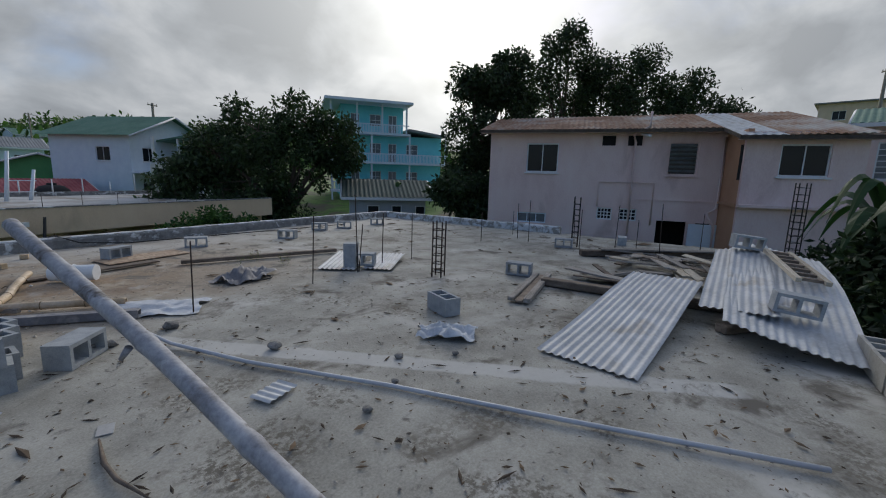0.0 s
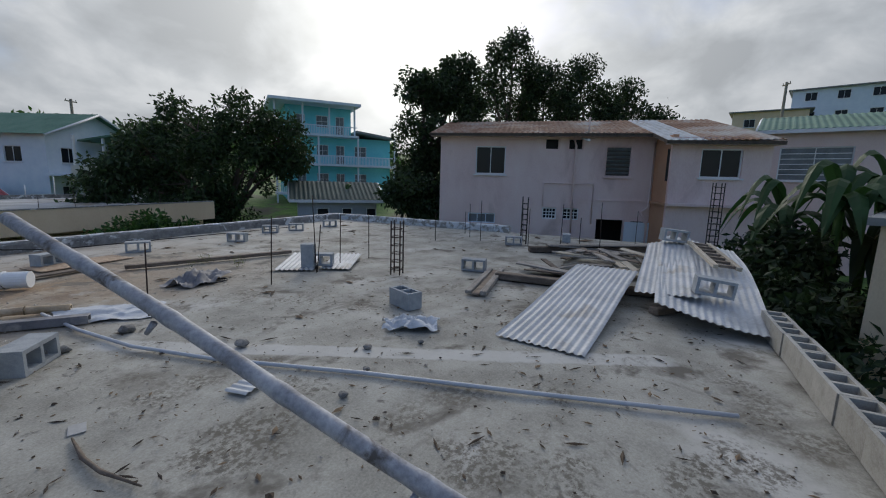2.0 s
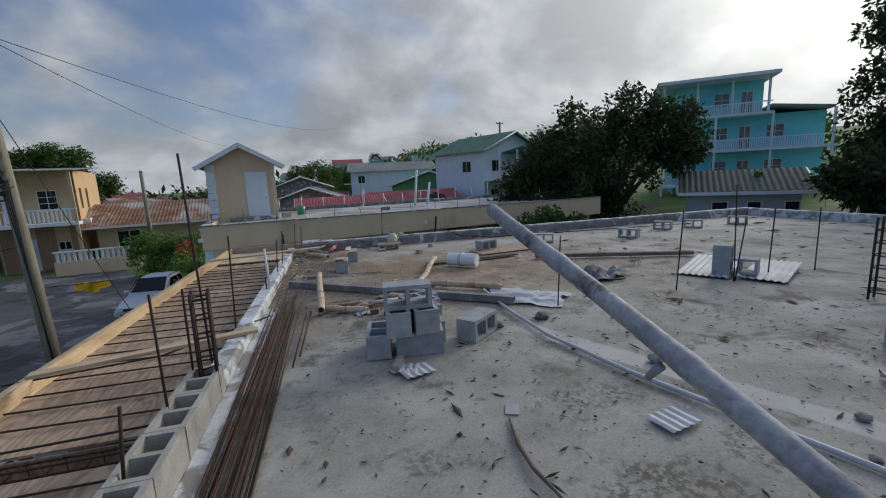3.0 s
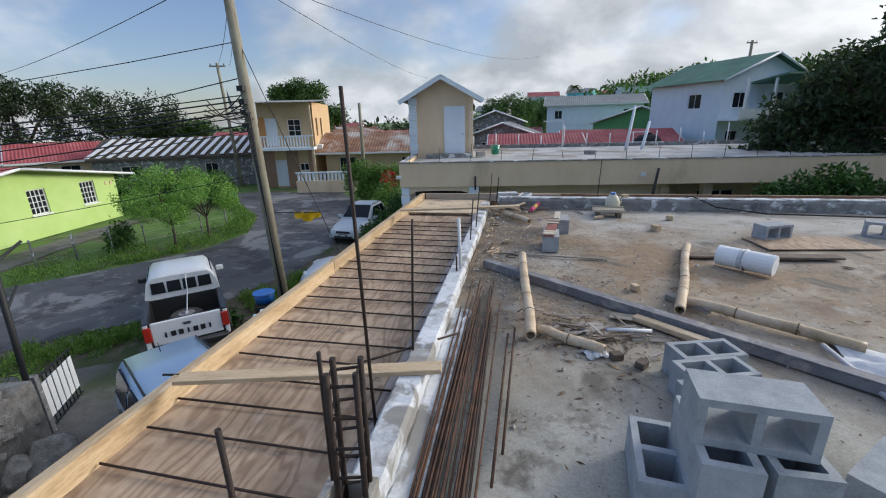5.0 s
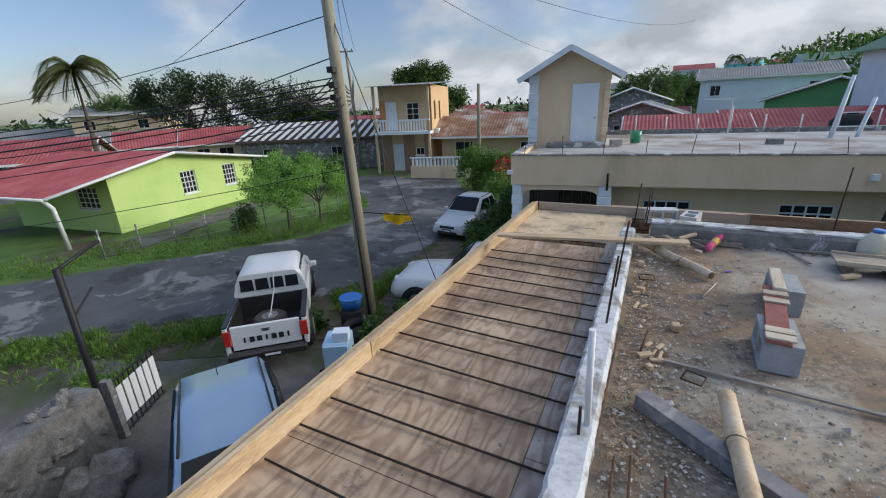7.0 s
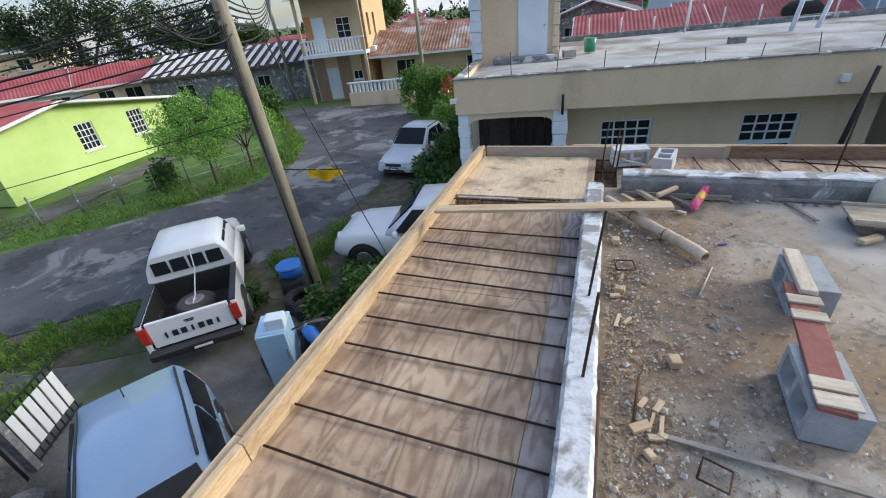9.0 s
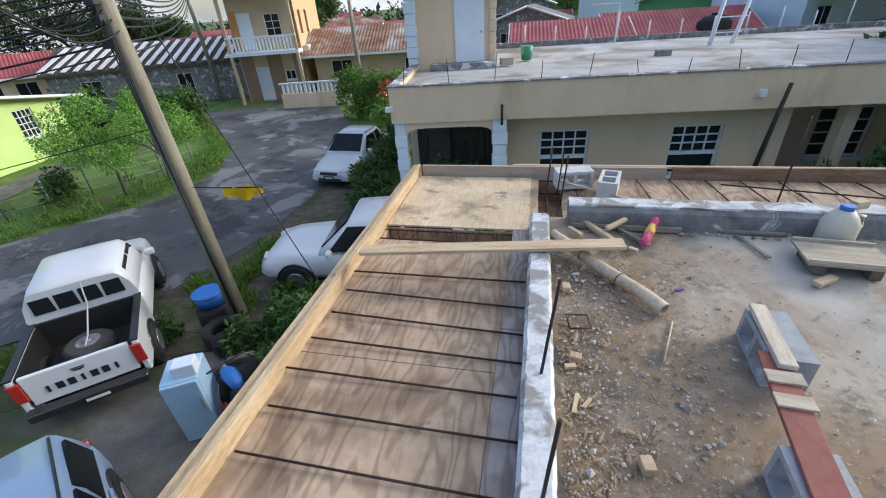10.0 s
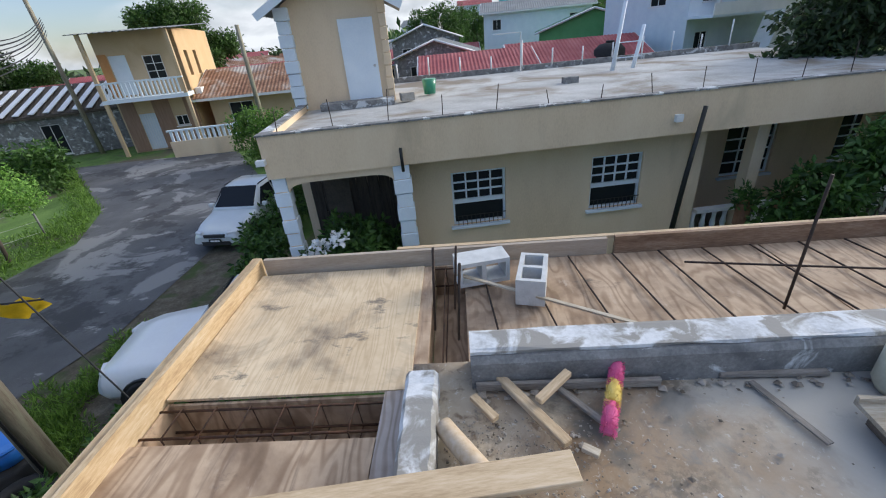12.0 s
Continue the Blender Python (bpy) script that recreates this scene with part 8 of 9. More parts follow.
# wire squares
for x, y, s, rz in ((-0.72, 9.27, 0.13, 8), (-0.42, 7.72, 0.11, -20)):
    single("stirrup", T([(-s / 2, -s / 2, 0.01), (s / 2, -s / 2, 0.012), (s / 2, s / 2, 0.01), (-s / 2, s / 2, 0.012), (-s / 2, -s / 2, 0.01)], 0.006, 5), REBAR, "square rusty steel link on the slab", "steel link", pose(x, y, 0.01, 0, 0, rz))
board("batten", "thin weathered batten lying across the dirt", (-0.6, 7.86, 0.016), (0.62, 7.74, 0.016), 0.028, 0.014, GREY_WOOD, "battens")
# pale chopped wood chips and bark beside the upstand
for a, b, w, h in (((-0.73, 7.86), (-0.65, 7.91), 0.045, 0.02), ((-0.62, 7.99), (-0.585, 8.06), 0.03, 0.018), ((-0.69, 8.0), (-0.655, 8.06), 0.025, 0.015), ((-0.655, 7.87), (-0.625, 7.98), 0.014, 0.01), ((-0.61, 7.84), (-0.59, 7.97), 0.018, 0.012), ((-0.66, 7.84), (-0.60, 7.85), 0.03, 0.015), ((-0.79, 8.58), (-0.765, 8.70), 0.022, 0.01), ((-0.74, 8.62), (-0.70, 8.68), 0.02, 0.01), ((-0.82, 8.88), (-0.76, 8.89), 0.03, 0.02)):
    board("wood_chip", "pale chopped chip of wood on the dirt", (*a, h / 2 + 0.004), (*b, h / 2 + 0.008), w, h, TIMBER_X, "wood chips")
single("stick", T([(-0.15, 9.36, 0.01), (-0.28, 9.0, 0.012)], 0.006, 5), PALE_WOOD, "thin pale straw on the slab", "straw")
# pail lying on its side, with rim and handle
pail = empty("plastic_pail", "dusty white plastic pail on its side", "pail", pose(1.93, 7.62, 0.12, 0, 90, -42) @ Matrix.Diagonal((0.62, 0.62, 0.46, 1)))
bm = bmesh.new()
tube(bm, [(0, 0, -0.2), (0, 0, 0.0), (0, 0, 0.2)], [0.15, 0.165, 0.18], 20, hollow=0.93)
part("pail_body", bm, PLASTIC_SHEET, pail)
part("rim", T([(0, 0, 0.19), (0, 0, 0.215)], [0.19, 0.19], 20, hollow=0.9), WHITE, pail)
part("handle", T([(0.0, -0.19, 0.19), (0.14, -0.12, 0.24), (0.18, 0, 0.26), (0.14, 0.12, 0.24), (0, 0.19, 0.19)], 0.006, 5), REBAR_DARK, pail)
# yellowish jug by the north parapet
jug = empty("plastic_jug", "yellowed plastic jug beside the parapet", "jug", pose(1.24, 10.46, 0))
JUG = material("yellowed_plastic", ((0.50, 0.47, 0.36), (0.62, 0.59, 0.47)), scale=8, fine=60, rough=0.5, bump=0.05)
part("jug_body", T([(0, 0, 0), (0, 0, 0.04), (0, 0, 0.2), (0, 0, 0.26), (0, 0, 0.31)], [0.10, 0.12, 0.12, 0.09, 0.05], 18), JUG, jug)
part("cap", T([(0, 0, 0.305), (0, 0, 0.345)], 0.045, 14), BLUE_PLASTIC, jug, "dark cap")
part("handle", T([(0.08, 0, 0.27), (0.13, 0, 0.26), (0.14, 0, 0.18), (0.115, 0, 0.13)], 0.014, 7), JUG, jug)
# mason's tray on a stand of offcuts
tray = empty("mortar_board", "pale wooden mortar board on small blocks", "mortar board", pose(1.12, 10.14, 0.0, 0, 0, -6))
part("top", B((0, 0, 0.10), (0.5, 0.34, 0.02)), PALE_WOOD, tray)
for y in (-0.16, 0.16):
    part("lip", B((0, y, 0.12), (0.5, 0.02, 0.03)), PALE_WOOD, tray)
for x in (-0.16, 0.16):
    part("foot", B((x, 0, 0.045), (0.07, 0.28, 0.09)), OLD_WOOD, tray)
# fluffy duster
dust = empty("feather_duster", "pink and yellow fluffy duster on the slab", "duster", pose(-0.14, 10.29, 0.035, 10, 0, -24))
for y0, m_, k0 in ((0.0, PINK_FUR, 1), (0.12, YELLOW_FUR, 2), (0.24, PINK_FUR, 3)):
    bm = bmesh.new()
    tube(bm, [(0, y0 - 0.02, 0), (0, y0 + 0.03, 0.01), (0, y0 + 0.09, 0.015), (0, y0 + 0.13, 0.02)], [0.018, 0.03, 0.029, 0.02], 16)
    rng3 = random.Random(k0)
    for k in range(500):
        a, yy = rng3.uniform(0, 6.28), y0 + rng3.uniform(-0.02, 0.13)
        o_ = V(math.cos(a) * 0.024, yy, math.sin(a) * 0.024 + 0.01)
        e = o_ * 1 + V(math.cos(a) * 0.016, rng3.uniform(-0.015, 0.015), math.sin(a) * 0.016)
        bm.faces.new([bm.verts.new(v) for v in (o_ + V(0, 0.004, 0), o_ - V(0, 0.004, 0), e)])
    part("fluff", bm, m_, dust)
# two blocks on the north formwork
BLOCK_PALE = material("whitish_block", ((0.46, 0.47, 0.47), (0.56, 0.57, 0.57), (0.64, 0.65, 0.65)), scale=9, fine=120, rough=0.95, bump=0.4, stain=(0.36, 0.35, 0.33), stain_scale=5, stain_at=(0.55, 0.75))
pale_block = single("concrete_block", block_mesh(), BLOCK_PALE, "whitish hollow block on its side on the formwork", "block", pose(-0.62, 11.93, 0.0, 90, 0, 12), group="loose blocks")
tagged(copy_thing(pale_block, pose(-0.24, 11.62, -0.1, 0, 0, 76)), "whitish hollow block standing on the formwork", "block", "loose blocks")
board("offcut", "thin lath lying over the formwork", (-0.8, 11.75, 0.0), (0.5, 11.0, -0.06), 0.03, 0.015, PALE_WOOD, "offcuts")
single("wood_block", B((0, 0, 0.03), (0.11, 0.07, 0.06)), TIMBER_X, "small offcut on the parapet", "wood block", pose(1.5, 10.74, 0.205, 0, 0, 20), group="wood blocks")
# debris heap by the channel
rr = random.Random(23)
for n in range(38):
    x, y = rr.gauss(0.26, 0.24), rr.gauss(5.93, 0.12)
    a_, ln = rr.uniform(0, math.pi), rr.uniform(0.05, 0.30)
    dx, dy = math.cos(a_) * ln / 2, math.sin(a_) * ln / 2 * 0.6
    board("splinter", "broken scrap of wood in a heap", (x - dx, y - dy, 0.012 + 0.03 * rr.random()), (x + dx, y + dy, 0.012 + 0.04 * rr.random()), rr.uniform(0.008, 0.035), 0.007, rr.choice((GREY_WOOD, OLD_WOOD, OLD_WOOD, GREY_WOOD)), "scrap heap", rr.uniform(-0.4, 0.4))
board("offcut", "pale timber offcut beside the channel", (0.59, 6.22, 0.03), (1.0, 5.86, 0.03), 0.08, 0.045, TIMBER_X, "offcuts")
single("plastic_tube", T([(0.33, 5.97, 0.03), (0.66, 5.99, 0.03)], 0.015, 10, hollow=0.8), WHITE, "short white plastic tube on the slab", "tube")
board("plywood_scrap", "pale torn scrap of plywood beside the channel", (0.42, 6.27, 0.012), (0.58, 6.20, 0.03), 0.11, 0.008, PALE_WOOD, "scraps")
board("offcut", "short timber under the bamboo", (0.98, 6.70, 0.03), (1.22, 6.40, 0.03), 0.06, 0.05, GREY_WOOD, "offcuts")
crumpled_at = (0.2, 5.63)
for x, y, rz in ((0.33, 5.6, 20), (0.47, 5.52, 50)):
    single("wood_block", B((0, 0, 0.025), (0.08, 0.06, 0.05)), OLD_WOOD, "small sawn block of wood on the slab", "wood block", pose(x, y, 0, 0, 0, rz), group="wood blocks", bevel=0.004)
# three large blocks by the walkway
# slate scraps at the foot of the stack
for x, y, rz, s in ((0.5, 4.02, 15, 0.26), (0.42, 4.08, -20, 0.22), (1.78, 2.88, 10, 0.26)):
    bm = bmesh.new()
    corrugated(bm, s, s * 0.7, 0.06, 0.012)
    single("sheet_scrap", bm, GALV, "broken scrap of corrugated sheet on the slab", "scrap", pose(x, y, 0.02, 0, 0, rz), group="scraps")
board("offcut", "short grey timber leaning at the stack", (0.33, 4.05, 0.04), (0.40, 4.22, 0.05), 0.06, 0.05, GREY_WOOD, "offcuts")


def crumpled(name, label, m, w, l, h, mat, seed, category="cloth"):
    """A crumpled sheet with folds."""
    bm = bmesh.new()
    n = 22
    g = []
    for j in range(n + 1):
        for_row = []
        for i in range(n + 1):
            u, v = i / n - 0.5, j / n - 0.5
            edge = 1 + 0.35 * noise.noise((u * 3, v * 3, seed))
            z = h * (0.5 + 0.9 * noise.noise((u * 4 + seed, v * 4, seed)) + 0.5 * noise.noise((u * 11, v * 11, seed + 4)))
            z *= max(0.0, 1 - (abs(u) + abs(v)) * 0.7)
            for_row.append(bm.verts.new((u * w * edge, v * l * edge, max(0.006, z))))
        g.append(for_row)
    for j in range(n):
        for i in range(n):
            bm.faces.new((g[j][i], g[j][i + 1], g[j + 1][i + 1], g[j + 1][i]))
    return single(name, bm, mat, label, category, m, smooth=True)


crumpled("rag", "crumpled bluish-white cloth rag on the slab", pose(3.45, 2.5, 0, 0, 0, -60), 0.55, 0.3, 0.16, PLASTIC_SHEET, 3)
crumpled("plastic_sheet", "crumpled translucent plastic sheet on the slab", pose(2.1, 5.5, 0, 0, 0, -40), 1.0, 0.55, 0.07, PLASTIC_SHEET, 8, "plastic sheet")
crumpled("cement_mound", "low dark mound of hardened cement", pose(3.5, 6.05, 0, 0, 0, 20), 0.8, 0.5, 0.2, STEEL_GREY, 12, "cement")
crumpled("fabric_scrap", "twisted grey fabric scrap among splinters", pose(0.16, 6.0, 0, 0, 0, 30), 0.34, 0.12, 0.05, GREY_WOOD, 15, "scrap")
crumpled("rag", "twisted off-white rag beside the scraps", pose(*crumpled_at, 0, 0, 0, 20), 0.17, 0.12, 0.06, WHITEWASH, 18)
single("hose_loop", T([(3.6 + 0.16 * math.cos(a), 5.8 + 0.1 * math.sin(a), 0.02) for a in np.linspace(0, 6.1, 18)], 0.012, 6), CABLE, "loop of black hose beside the mound", "hose")
single("hose", T([(1.5, 11.1, -0.06), (2.3, 10.9, 0.16), (2.6, 10.72, 0.24), (2.9, 10.5, 0.1), (3.6, 10.35, 0.03), (6.0, 10.1, 0.03), (9.0, 9.8, 0.03)], 0.013, 6), CABLE, "black hose trailing along the parapet", "hose")
# curved bark strip and pebbles
single("bark_strip", T([(0.89, 3.21, 0.012), (0.83, 2.95, 0.015), (0.82, 2.76, 0.016), (0.86, 2.48, 0.012)], [0.006, 0.014, 0.013, 0.005], 6), OLD_WOOD, "curved strip of dry bark on the slab", "bark strip")
for x, y, r in ((1.95, 4.75, 0.07), (2.25, 3.55, 0.06), (1.35, 4.75, 0.09), (1.45, 4.7, 0.05), (2.75, 2.55, 0.04), (2.0, 2.2, 0.035), (2.4, 2.3, 0.03), (3.1, 2.2, 0.03)):
    bm = bmesh.new()
    bmesh.ops.create_icosphere(bm, subdivisions=2, radius=r)
    for v in bm.verts:
        v.co *= 1 + 0.35 * noise.noise(v.co / r * 1.3 + V(x, y, 0))
        v.co.z *= 0.6
    single("stone", bm, STONE, "small rough stone lying on the slab", "stone", pose(x, y, r * 0.4), group="stones")


def scatter(name, label, category, n, where, size, mat, seed, flat=0.5, long=1.0):
    """Many small chips as one object of stuff: eight-faced lumps."""
    rng = np.random.default_rng(seed)
    pts, faces = [], []
    for k in range(n):
        x, y = where(rng)
        s = size * rng.lognormal(0, 0.45)
        a = rng.uniform(0, 6.28)
        ca, sa = math.cos(a), math.sin(a)
        b0 = len(pts)
        for u, v, w in ((1, 0, 0), (0, 1, 0), (-1, 0, 0), (0, -1, 0), (0.1, 0.1, 1), (0, 0, -0.6)):
            u, v = u * s * long * rng.uniform(0.7, 1.2), v * s * rng.uniform(0.7, 1.2)
            pts.append((x + u * ca - v * sa, y + u * sa + v * ca, 0.004 + s * flat * (w + 0.3)))
        for f in ((0, 1, 4), (1, 2, 4), (2, 3, 4), (3, 0, 4), (1, 0, 5), (2, 1, 5), (3, 2, 5), (0, 3, 5)):
            faces.append(tuple(b0 + i for i in f))
    me = bpy.data.meshes.new(name)
    me.from_pydata(pts, [], faces)
    me.materials.append(mat)
    return tagged(new(name, me), label, category, kind="stuff")


def chips(name, dark, light):
    m = material(name, (dark, light), scale=8, fine=60, rough=0.95, bump=0.2)
    nodes, links = m.node_tree.nodes, m.node_tree.links
    geo, rp = nodes.new("ShaderNodeNewGeometry"), nodes.new("ShaderNodeValToRGB")
    rp.color_ramp.elements[0].color, rp.color_ramp.elements[1].color = (*dark, 1), (*light, 1)
    links.new(geo.outputs["Random Per Island"], rp.inputs[0])
    links.new(rp.outputs[0], nodes["Principled BSDF"].inputs["Base Color"])
    return m


GRAVEL = chips("gravel_chips", (0.13, 0.105, 0.08), (0.40, 0.36, 0.31))
LITTER = chips("dry_litter", (0.05, 0.035, 0.025), (0.22, 0.15, 0.09))
scatter("gravel", "loose gravel and mortar crumbs over brown dirt", "gravel", 7500, lambda g: (-0.86 + abs(g.normal()) * 0.42, g.uniform(6.6, 10.4)), 0.0044, GRAVEL, 5)
scatter("gravel", "loose gravel and crumbs across the slab", "gravel", 3600, lambda g: (-0.8 + g.uniform() ** 1.6 * 5.5, g.uniform(-0.6, 10.4)), 0.0055, GRAVEL, 6)
scatter("dry_litter", "dry curled leaves and twigs on the slab", "litter", 1700, lambda g: (-0.4 + g.uniform() * 6.5, g.uniform(-0.5, 6.5)), 0.0058, LITTER, 7, 0.4, 2.8)
scatter("dry_litter", "dry leaves and scraps on the far slab", "litter", 260, lambda g: (g.uniform(3, 11.5), g.uniform(0.2, 10.2)), 0.02, LITTER, 8, 0.35, 2.4)
scatter("rubble", "broken mortar along the parapet's foot", "rubble", 260, lambda g: (g.uniform(-0.7, 6), 10.58 - abs(g.normal()) * 0.06), 0.012, GRAVEL, 9)
PALE_CRUMBS = chips("pale_mortar_crumbs", (0.30, 0.26, 0.21), (0.62, 0.60, 0.56))
scatter("gravel", "pale mortar crumbs and small stones on brown dirt", "gravel", 950, lambda g: (-0.84 + abs(g.normal()) * 0.48, g.uniform(6.7, 10.1)), 0.0078, PALE_CRUMBS, 25, 0.7)
scatter("gravel", "scattered pale stones on the trodden dirt", "gravel", 420, lambda g: (-0.7 + g.uniform() * 2.6, g.uniform(5.2, 9.6)), 0.009, PALE_CRUMBS, 26, 0.7)
TWIGS = chips("dark_twigs", (0.030, 0.022, 0.017), (0.10, 0.07, 0.045))
scatter("twigs", "dark broken twigs and leaf stalks on the slab", "twigs", 150, lambda g: (0.5 + g.uniform() ** 1.3 * 4.5, g.uniform(-0.5, 4.8)), 0.0075, TWIGS, 27, 0.5, 5.5)
scatter("twigs", "dark crumbs of bark and soil on the slab", "twigs", 220, lambda g: (0.5 + g.uniform() ** 1.2 * 4.8, g.uniform(-0.6, 4.2)), 0.010, TWIGS, 28, 0.5, 1.3)
SLIVERS = chips("wood_slivers", (0.10, 0.06, 0.035), (0.40, 0.29, 0.18))
scatter("wood_slivers", "torn wood slivers and sawdust along the upstand", "slivers", 1100, lambda g: (-0.84 + abs(g.normal()) * 0.16, g.uniform(6.9, 9.4)), 0.0045, SLIVERS, 15, 0.3, 3.6)
scatter("wood_slivers", "splinters and scraps round the scrap heap", "slivers", 700, lambda g: (g.normal() * 0.42 + 0.25, 5.95 + g.normal() * 0.25), 0.0055, SLIVERS, 16, 0.3, 3.2)
scatter("gravel", "pale mortar crumbs round the steel channel", "gravel", 1500, lambda g: (g.normal() * 0.7 + 0.3, 6.8 + g.normal() * 0.45), 0.006, GRAVEL, 18)
rng4 = np.random.default_rng(9)
for x, y, n in ((4.3, 7.05, 70), (4.45, 6.4, 80), (3.9, 6.8, 30)):
    tuft = leaves("grass_tuft", [(x, y, 0.05, 0.10)], n, 0.085, PALM_LEAF, None, int(x * 100), droop=-1.4, narrow=0.06)
    tagged(tuft, "dry yellowish grass tuft growing in a crack", "grass tuft", group="grass tufts")

# ---- things by the street ----
post = empty("steel_post", "black steel post with two angled arms", "post", pose(-8.7, 7.67, G))
part("shaft", T([(0, 0, -0.1), (0.42, -0.06, 3.45)], 0.05, 4), CABLE, post)
part("arm", T([(0.42, -0.06, 3.43), (-0.15, 0.75, 3.55)], 0.03, 4), CABLE, post)
part("arm", T([(0.3, -0.04, 2.6), (-0.1, 0.45, 2.85)], 0.025, 4), CABLE, post)
gate = empty("metal_gate", "black barred gate with a white slatted panel", "gate", pose(-8.75, 7.85, G + 0.05, 0, 0, 118) @ Matrix.Diagonal((0.8, 1, 0.82, 1)))
for k in range(9):
    part("bar", B((0.15 + 0.16 * k, 0, 0.65), (0.02, 0.02, 1.3)), CABLE, gate)
for z in (0.05, 0.65, 1.3):
    part("rail", B((0.8, 0, z), (1.45, 0.03, 0.03)), CABLE, gate)
for k in range(6):
    part("slat", B((0.22 + 0.22 * k, -0.03, 0.72), (0.17, 0.012, 0.86)), WHITE, gate)
part("gate_post", B((0.0, 0, 0.72), (0.14, 0.14, 1.45)), CEMENT, gate)
rub = tagged(new("wall_rubble"), "rough rubble stone wall beside the gate", "stone wall", kind="structure")
bm = bmesh.new()
rough_bar(bm, (-8.6, 7.55, G), (-7.2, 3.0, G), 0.5, 1.35, 26, 0.16, seed=11)
part("core", bm, STONE, rub)
rs = random.Random(5)
st0 = None
for n in range(150):
    f, z = rs.random(), rs.uniform(0.08, 1.4)
    p = V(-8.6, 7.55, G).lerp(V(-7.2, 3.0, G), f) + V(0.24 * rs.choice((-1, 1)) if z < 1.3 else rs.uniform(-0.2, 0.2), 0, z)
    m_ = Matrix.Translation(p) @ Matrix.Rotation(rs.uniform(0, 6), 4, "Z") @ Matrix.Rotation(rs.uniform(0, 6), 4, "X") @ Matrix.Diagonal((rs.uniform(0.08, 0.2), rs.uniform(0.07, 0.14), rs.uniform(0.06, 0.12), 1))
    if st0 is None:
        bm = bmesh.new()
        bmesh.ops.create_icosphere(bm, subdivisions=1, radius=1.0)
        for v in bm.verts:
            v.co *= 1 + 0.3 * noise.noise(v.co * 1.7)
        st0 = part("stone", bm, STONE, rub, at=m_)
    else:
        again(st0, rub, m_)
for x, y, s in ((-7.9, 7.3, 0.35), (-7.6, 7.0, 0.28), (-8.1, 6.9, 0.3), (-7.3, 6.7, 0.22)):
    bm = bmesh.new()
    bmesh.ops.create_icosphere(bm, subdivisions=2, radius=s)
    for v in bm.verts:
        v.co *= 1 + 0.3 * noise.noise(v.co * 3 + V(x, y, 0))
    single("boulder", bm, STONE, "grey broken lump of masonry on the ground", "boulder", pose(x, y, G + s * 0.5), group="boulders")
barrel = empty("plastic_barrel", "blue plastic drum on a black base by the pole", "barrel", pose(-7.45, 12.75, G))
part("lower_drum", T([(0, 0, 0), (0, 0, 0.1), (0, 0, 0.46), (0, 0, 0.5)], [0.27, 0.30, 0.30, 0.27], 18), RUBBER, barrel)
part("upper_drum", T([(-0.05, 0.08, 0.5), (-0.07, 0.1, 0.78)], [0.25, 0.29], 20), BLUE_PLASTIC, barrel)
part("rim", T([(-0.07, 0.1, 0.76), (-0.07, 0.1, 0.79)], 0.305, 20), BLUE_PLASTIC, barrel)
cab = empty("old_refrigerator", "pale blue discarded refrigerator standing upright", "refrigerator", pose(-5.95, 10.55, G, 0, 0, 30))
FRIDGE = paint("pale_blue_enamel", (0.42, 0.62, 0.80), rough=0.4)
part("cabinet", B((0, 0, 0.62), (0.5, 0.55, 1.24)), FRIDGE, cab, bevel=0.02)
part("door", B((0, -0.3, 0.64), (0.48, 0.05, 1.15)), FRIDGE, cab, bevel=0.01)
part("handle", B((0.2, -0.34, 0.8), (0.03, 0.04, 0.22)), CHROME, cab)
part("box", B((0.1, -0.1, 1.34), (0.3, 0.24, 0.2)), WHITE_BLUE, cab, bevel=0.01)
bike = empty("motorcycle", "blue and black motorcycle among junk", "motorcycle", pose(-5.3, 10.75, G, 0, 0, 60))
for y in (-0.62, 0.62):
    t_ = part("wheel", T([(-0.05, y, 0.3), (0.05, y, 0.3)], 0.3, 20, hollow=0.72), RUBBER, bike)
    part("hub", T([(-0.06, y, 0.3), (0.06, y, 0.3)], 0.06, 10), CHROME, t_)
part("tank", T([(0, -0.08, 0.7), (0, 0.05, 0.78), (0, 0.3, 0.8), (0, 0.5, 0.74), (0, 0.56, 0.7)], [0.03, 0.11, 0.13, 0.09, 0.03], 12), BLUE_PLASTIC, bike)
part("seat", B((0, -0.3, 0.72), (0.22, 0.6, 0.1)), RUBBER, bike, bevel=0.03)
part("engine", B((0, 0.05, 0.4), (0.25, 0.4, 0.3)), BLACK_PLASTIC, bike, bevel=0.03)
part("fork", T([(0, 0.62, 0.3), (0, 0.42, 0.95)], 0.03, 8), CHROME, bike)
part("handlebar", T([(-0.35, 0.35, 1.0), (-0.1, 0.42, 0.95), (0.1, 0.42, 0.95), (0.35, 0.35, 1.0)], 0.015, 7), CABLE, bike)
part("red_panel", B((0.12, 0.0, 0.6), (0.03, 0.2, 0.12)), RED_LAMP, bike)
for x, y, m_, l_ in ((-4.9, 11.45, WHITE, "dirty white bucket among the weeds"), (-5.05, 11.8, BLUE_PLASTIC, "small blue bucket among the weeds")):
    b_ = empty("bucket", l_, "bucket", pose(x, y, G + 0.03))
    part("shell", T([(0, 0, 0), (0, 0, 0.34)], [0.13, 0.17], 16, hollow=0.92), m_, b_)
    part("bail", T([(-0.17, 0, 0.33), (-0.1, 0.12, 0.4), (0.1, 0.12, 0.4), (0.17, 0, 0.33)], 0.005, 5), REBAR_DARK, b_)
board("timber", "grey plank lying among the weeds", (-6.3, 11.6, G + 0.3), (-5.0, 12.3, G + 0.35), 0.1, 0.04, GREY_WOOD, "loose timbers")
